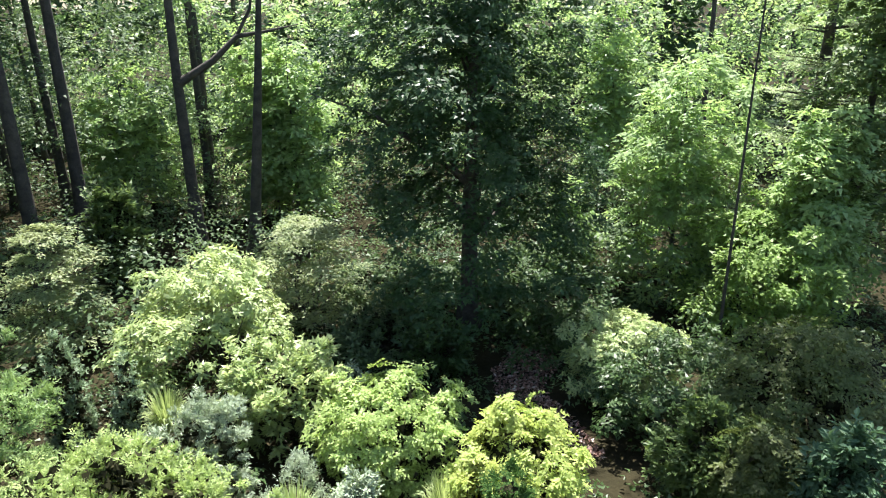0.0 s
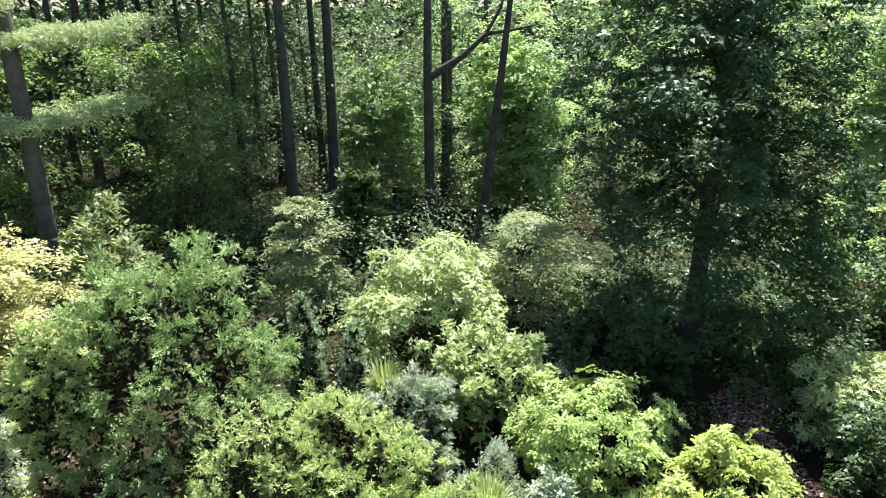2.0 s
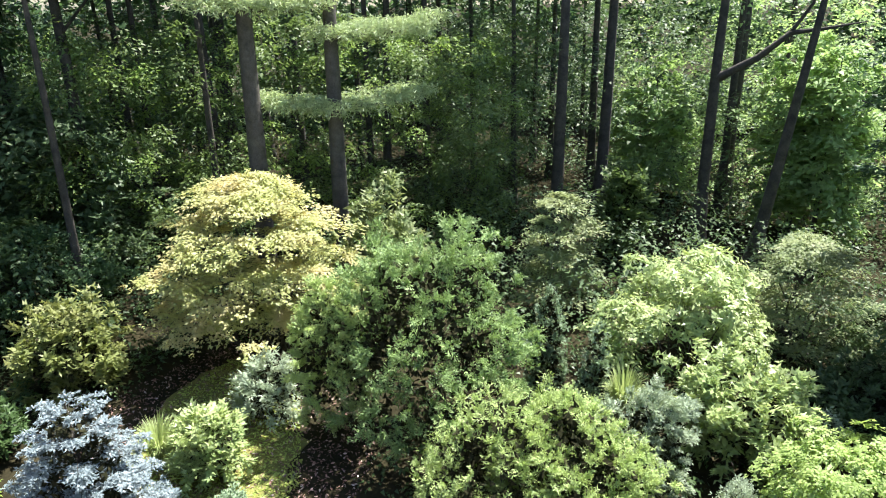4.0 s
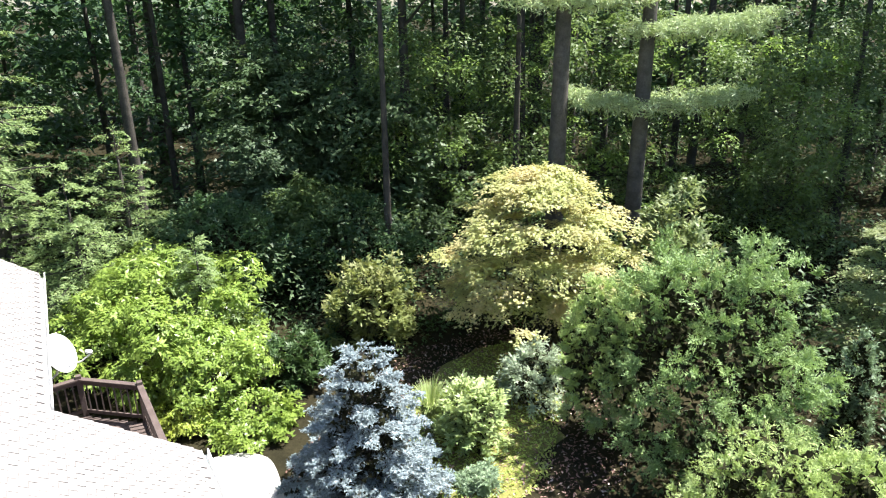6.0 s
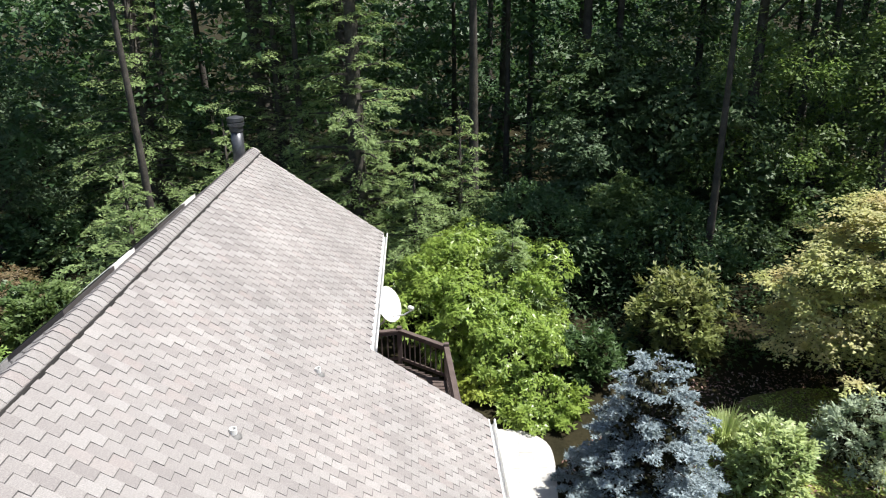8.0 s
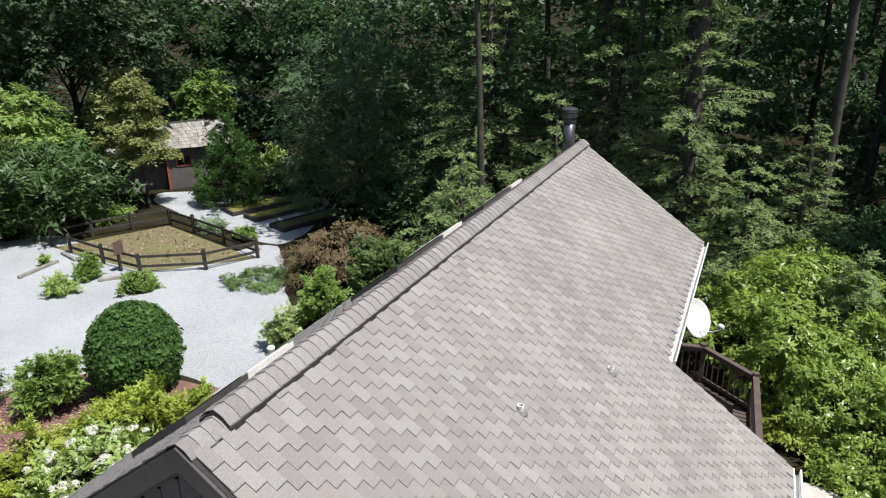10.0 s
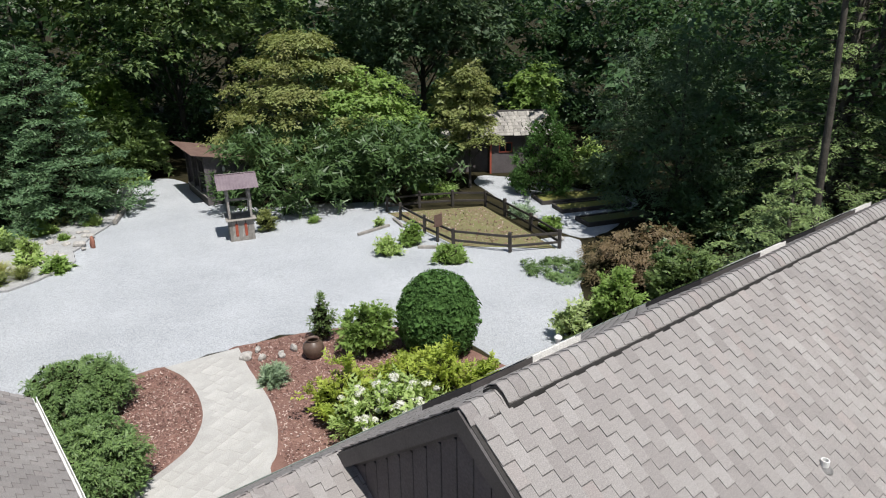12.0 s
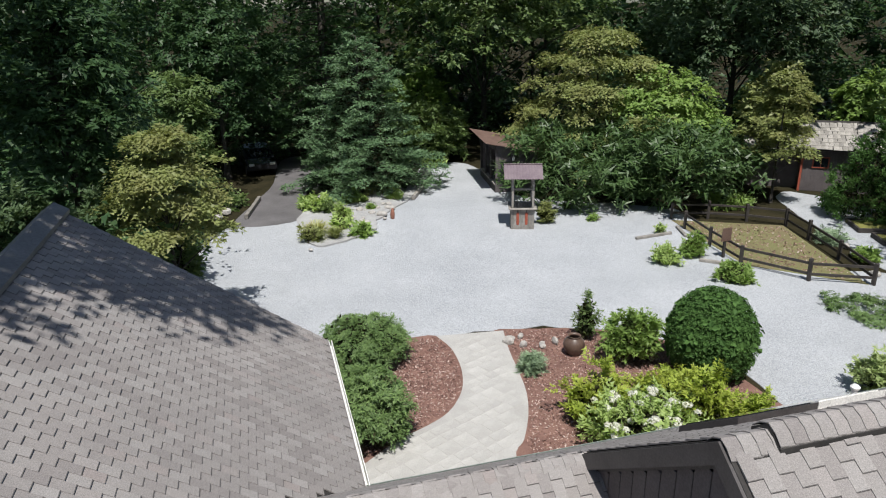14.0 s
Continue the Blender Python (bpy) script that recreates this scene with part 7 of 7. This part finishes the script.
broadleaf("leafy young oak hiding the trunks", -26.93, 7.66, 8.89, 3.22, 3.27, 254, "deep", girth=0.1, leaf=0.16, most=15300, c=0.6, far=True)


# ---- the woods ----
def woods(label, az0, az1, r0, r1, z0, z1, clumps, per, leaf, mat, seed, wide=0.6, size=(1.0, 2.2), flat=0.5, clear=(), near=False):
    """A belt of undergrowth and boughs that nobody could count: clumps of leaves strewn over a sector, but for clear rounds (x, y, r)."""
    rng = np.random.default_rng(seed)
    a = np.radians(rng.uniform(az0, az1, clumps))
    rr = np.sqrt(rng.uniform(r0 * r0, r1 * r1, clumps))
    zz = z0 + (z1 - z0) * rng.uniform(0, 1, clumps)
    sz = rng.uniform(size[0], size[1], clumps)
    c = np.stack([-np.sin(a) * rr, np.cos(a) * rr, zz], axis=1)
    ok = np.ones(clumps, bool)
    for x, y, r in clear:
        ok &= np.hypot(c[:, 0] - x, c[:, 1] - y) > r + sz
    c, sz = c[ok], sz[ok]
    m = 6
    k = np.repeat(np.arange(len(c)), m)
    phi = np.tile(np.arange(m) * 2 * math.pi / m, len(c)) + rng.normal(0, 0.4, len(k))
    A = np.stack([np.cos(phi), np.sin(phi), np.zeros(len(k))], axis=1)
    N = unit(np.array([[0, 0, 1.0]]) + A * 0.35 + rng.normal(0, 0.2, A.shape))
    L = sz[k] * rng.uniform(0.7, 1.3, len(k))
    C = c[k] + np.column_stack([np.zeros((len(k), 2)), rng.uniform(-0.6, 0.6, len(k)) * flat * sz[k]])
    C[:, 2] = np.maximum(C[:, 2], 0.1)
    v, f = fans(rng, C, A, N, L, L * 0.45, max(3, per // m), leaf, wide, 0.28, 0.35, 0.8, 0.15, 0.07, not near)
    return tagged(link_mesh("woodland", v, f, GREEN[mat]), label, "woods", kind="stuff")


OPEN = [(-12, 6, 4.0), (-13, 10, 3.0), (-10, -4, 9.5), (-4, -5, 7)]
# The beech and bright belts carry sunlight in their lighter leaf colour.
woods("light green leaves toned as sunlit, deep in the wood", -46, 16, 32, 52, 0, 11, 500, 150, 0.20, "beech", 1)
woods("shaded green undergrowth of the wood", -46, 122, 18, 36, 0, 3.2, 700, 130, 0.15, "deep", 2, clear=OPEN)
woods("dark undergrowth beyond the garage", 186, 222, 15, 50, 0, 4.5, 420, 90, 0.26, "shade", 8)
woods("dark green boughs of the wood", 30, 72, 32, 54, 0, 12, 380, 100, 0.22, "deep", 3)
woods("mid-green boughs of the wood", 12, 36, 32, 54, 0, 12, 330, 110, 0.20, "deep", 13)
woods("light leaves toned as sunlit between the oaks", 4, 22, 34, 50, 0, 10, 70, 110, 0.18, "beech", 16)
woods("dark boughs of the hemlock wood", 66, 128, 28, 54, 0, 13, 560, 100, 0.30, "shade", 9)
woods("leafy boughs hanging in the wood", 28, 68, 24, 33, 1.5, 9.5, 210, 210, 0.14, "mid", 12, flat=0.4, size=(0.7, 1.5))
# Sun flecks between the trunks, painted by a brighter leaf tone.
woods("light leaves toned as sun flecks among the trunks", 30, 66, 26, 40, 1.0, 9.0, 260, 160, 0.13, "bright", 14, flat=0.35, size=(0.6, 1.3))
woods("low green undergrowth between the shrubs", -42, 96, 9, 26, 0, 0.9, 620, 90, 0.11, "rhodo", 6, size=(0.5, 1.0), clear=OPEN)
woods("dark boughs behind the court", 112, 216, 45, 62, 0, 14, 700, 110, 0.30, "shade", 4, size=(0.8, 1.7))
woods("dark boughs beyond the drive", 172, 218, 44, 60, 0, 13, 320, 110, 0.32, "shade", 15, size=(1.0, 2.0))
# Leaves above the view, added to keep sun and sky off the wood.
woods("unseen canopy added high up to shade the wood", 92, 218, 38, 62, 12.5, 17, 300, 66, 0.60, "shade", 17, size=(2.0, 3.6))
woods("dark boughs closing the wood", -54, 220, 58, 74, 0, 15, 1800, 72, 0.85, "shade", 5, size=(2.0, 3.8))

rng_w = np.random.default_rng(77)
bases = []
for i, (mat, top, low, r) in enumerate((("deep", 22, 12, 2.8), ("mid", 20, 10.5, 2.5), ("deep", 24, 13, 3.0), ("hemlock", 21, 11.0, 2.4))):
    a = radians((-40, 14, 60, 100)[i])
    bases.append(broadleaf("tall woodland tree with a bare dark trunk", -math.sin(a) * 54, math.cos(a) * 54, top, low, r, 500 + i, mat, girth=(0.24, 0.17, 0.30, 0.20)[i], leaf=0.40, most=1500, c=1.0, cover=0.9, far=True, group="woodland trees", lean=((0.6, 0.2), (-0.5, 0.1), (0.2, -0.4), (0, 0))[i]))
spots = []
while len(spots) < 60:
    a, rr = rng_w.uniform(-50, 214), math.sqrt(rng_w.uniform(31 ** 2, 68 ** 2))
    if 120 < a < 196 and rr < 50 or -4 < a < 30:
        continue
    p = np.array([-math.sin(radians(a)) * rr, math.cos(radians(a)) * rr])
    if all(np.linalg.norm(p - q) > 3.4 for q in spots):
        spots.append(p)
        copy_thing(bases[len(spots) % 4], pose(p[0], p[1], 0, 0, 0, rng_w.uniform(0, 360)))

while len(spots) < 72:
    a, rr = rng_w.uniform(82, 114), math.sqrt(rng_w.uniform(25 ** 2, 46 ** 2))
    p = np.array([-math.sin(radians(a)) * rr, math.cos(radians(a)) * rr])
    if all(np.linalg.norm(p - q) > 3.0 for q in spots):
        spots.append(p)
        copy_thing(bases[len(spots) % 4], pose(p[0], p[1], 0, 0, 0, rng_w.uniform(0, 360)))

while len(spots) < 92:
    a, rr = rng_w.uniform(22, 62), math.sqrt(rng_w.uniform(31 ** 2, 52 ** 2))
    p = np.array([-math.sin(radians(a)) * rr, math.cos(radians(a)) * rr])
    if all(np.linalg.norm(p - q) > 3.0 for q in spots):
        spots.append(p)
        copy_thing(bases[len(spots) % 4], pose(p[0], p[1], 0, 0, 0, rng_w.uniform(0, 360)))

# high boughs over the garage
broadleaf("tall tree leaning over the garage", 9.5, -6.0, 21.0, 14.0, 3.5, 611, "deep", girth=0.32, leaf=0.22, most=9000, c=0.8, lean=(-6.0, -1.4), cover=1.3)
broadleaf("tall tree beyond the garage", 12.5, -20.0, 21.0, 12.5, 4.6, 612, "deep", girth=0.28, leaf=0.22, most=6000, c=0.8, lean=(-3.5, 1.5))
# Three added trees whose thin crowns, above the view, shade the shrubs below.
broadleaf("slim maple added for shade, its high crown unseen", 9.6, 16.5, 17.0, 11.5, 3.8, 613, "deep", girth=0.05, leaf=0.22, cover=0.18, most=3000, c=0.8, far=True)
broadleaf("tall oak added to shade the wood edge, crown unseen", -20.3, 14.6, 18.0, 12.5, 3.4, 614, "deep", girth=0.16, leaf=0.24, cover=0.18, most=3000, c=0.8, far=True)
broadleaf("tall oak added to shade the wood edge, crown unseen", -21.3, 9.8, 18.0, 12.5, 3.2, 615, "deep", girth=0.16, leaf=0.24, cover=0.18, most=3000, c=0.8, far=True)


# ---- shingles ----
cosb = 1 / math.hypot(1, TAN)
shingled(roof_back, (FAR_X + 0.02, RIDGE_Y, RIDGE_Z), (1, 0, 0), (0, 1, -TAN), 94, 27,
         lambda p: p.x < NEAR_X + 0.02 and (p.y < EAVE1_Y + 0.03 or (p.x > NOTCH_X and p.y < EAVE2_Y + 0.03)) and p.y > RIDGE_Y + 0.2,
         lambda p: p.x > -6.6 and p.y < -2.0, 5)
shingled(roof_front, (FAR_X + 0.02, RIDGE_Y, RIDGE_Z), (1, 0, 0), (0, -1, -TAN_F), 94, 22,
         lambda p: p.x < NEAR_X + 0.02 and p.y > FRONT_Y - 0.03 and p.y < RIDGE_Y - 0.2, lambda p: p.x > -5.0, 6)
shingled(roof_link, (NEAR_X + 0.02, LOW_Y, LOW_Z), (1, 0, 0), (0, -1, -TAN_F), 30, 11,
         lambda p: p.y > FRONT_Y - 0.03 and p.z > gar_z(p.x) - 0.02 and p.y < LOW_Y - 0.15, lambda p: False, 7)
shingled(roof_link, (NEAR_X - 0.22, LOW_Y, LOW_Z), (1, 0, 0), (0, 1, -TAN), 34, 11,
         lambda p: p.y < -4.25 and p.z > gar_z(p.x) - 0.02 and p.y > LOW_Y + 0.15, lambda p: p.x > NEAR_X + 0.1, 8)
shingled(roof_gw, (G_X, G_FAR + 0.02, G_Z), (0, 1, 0), (-1, 0, -G_TAN), 94, 24,
         lambda p: p.x > G_EAVE - 0.03 and p.x < G_X - 0.15 and (p.z > max(front_z(p.y), 0) - 0.02 if p.y < LOW_Y else p.z > LOW_Z - TAN * (p.y - LOW_Y) - 0.02),
         lambda p: p.y > -9.5 and p.y < -5.5, 9)
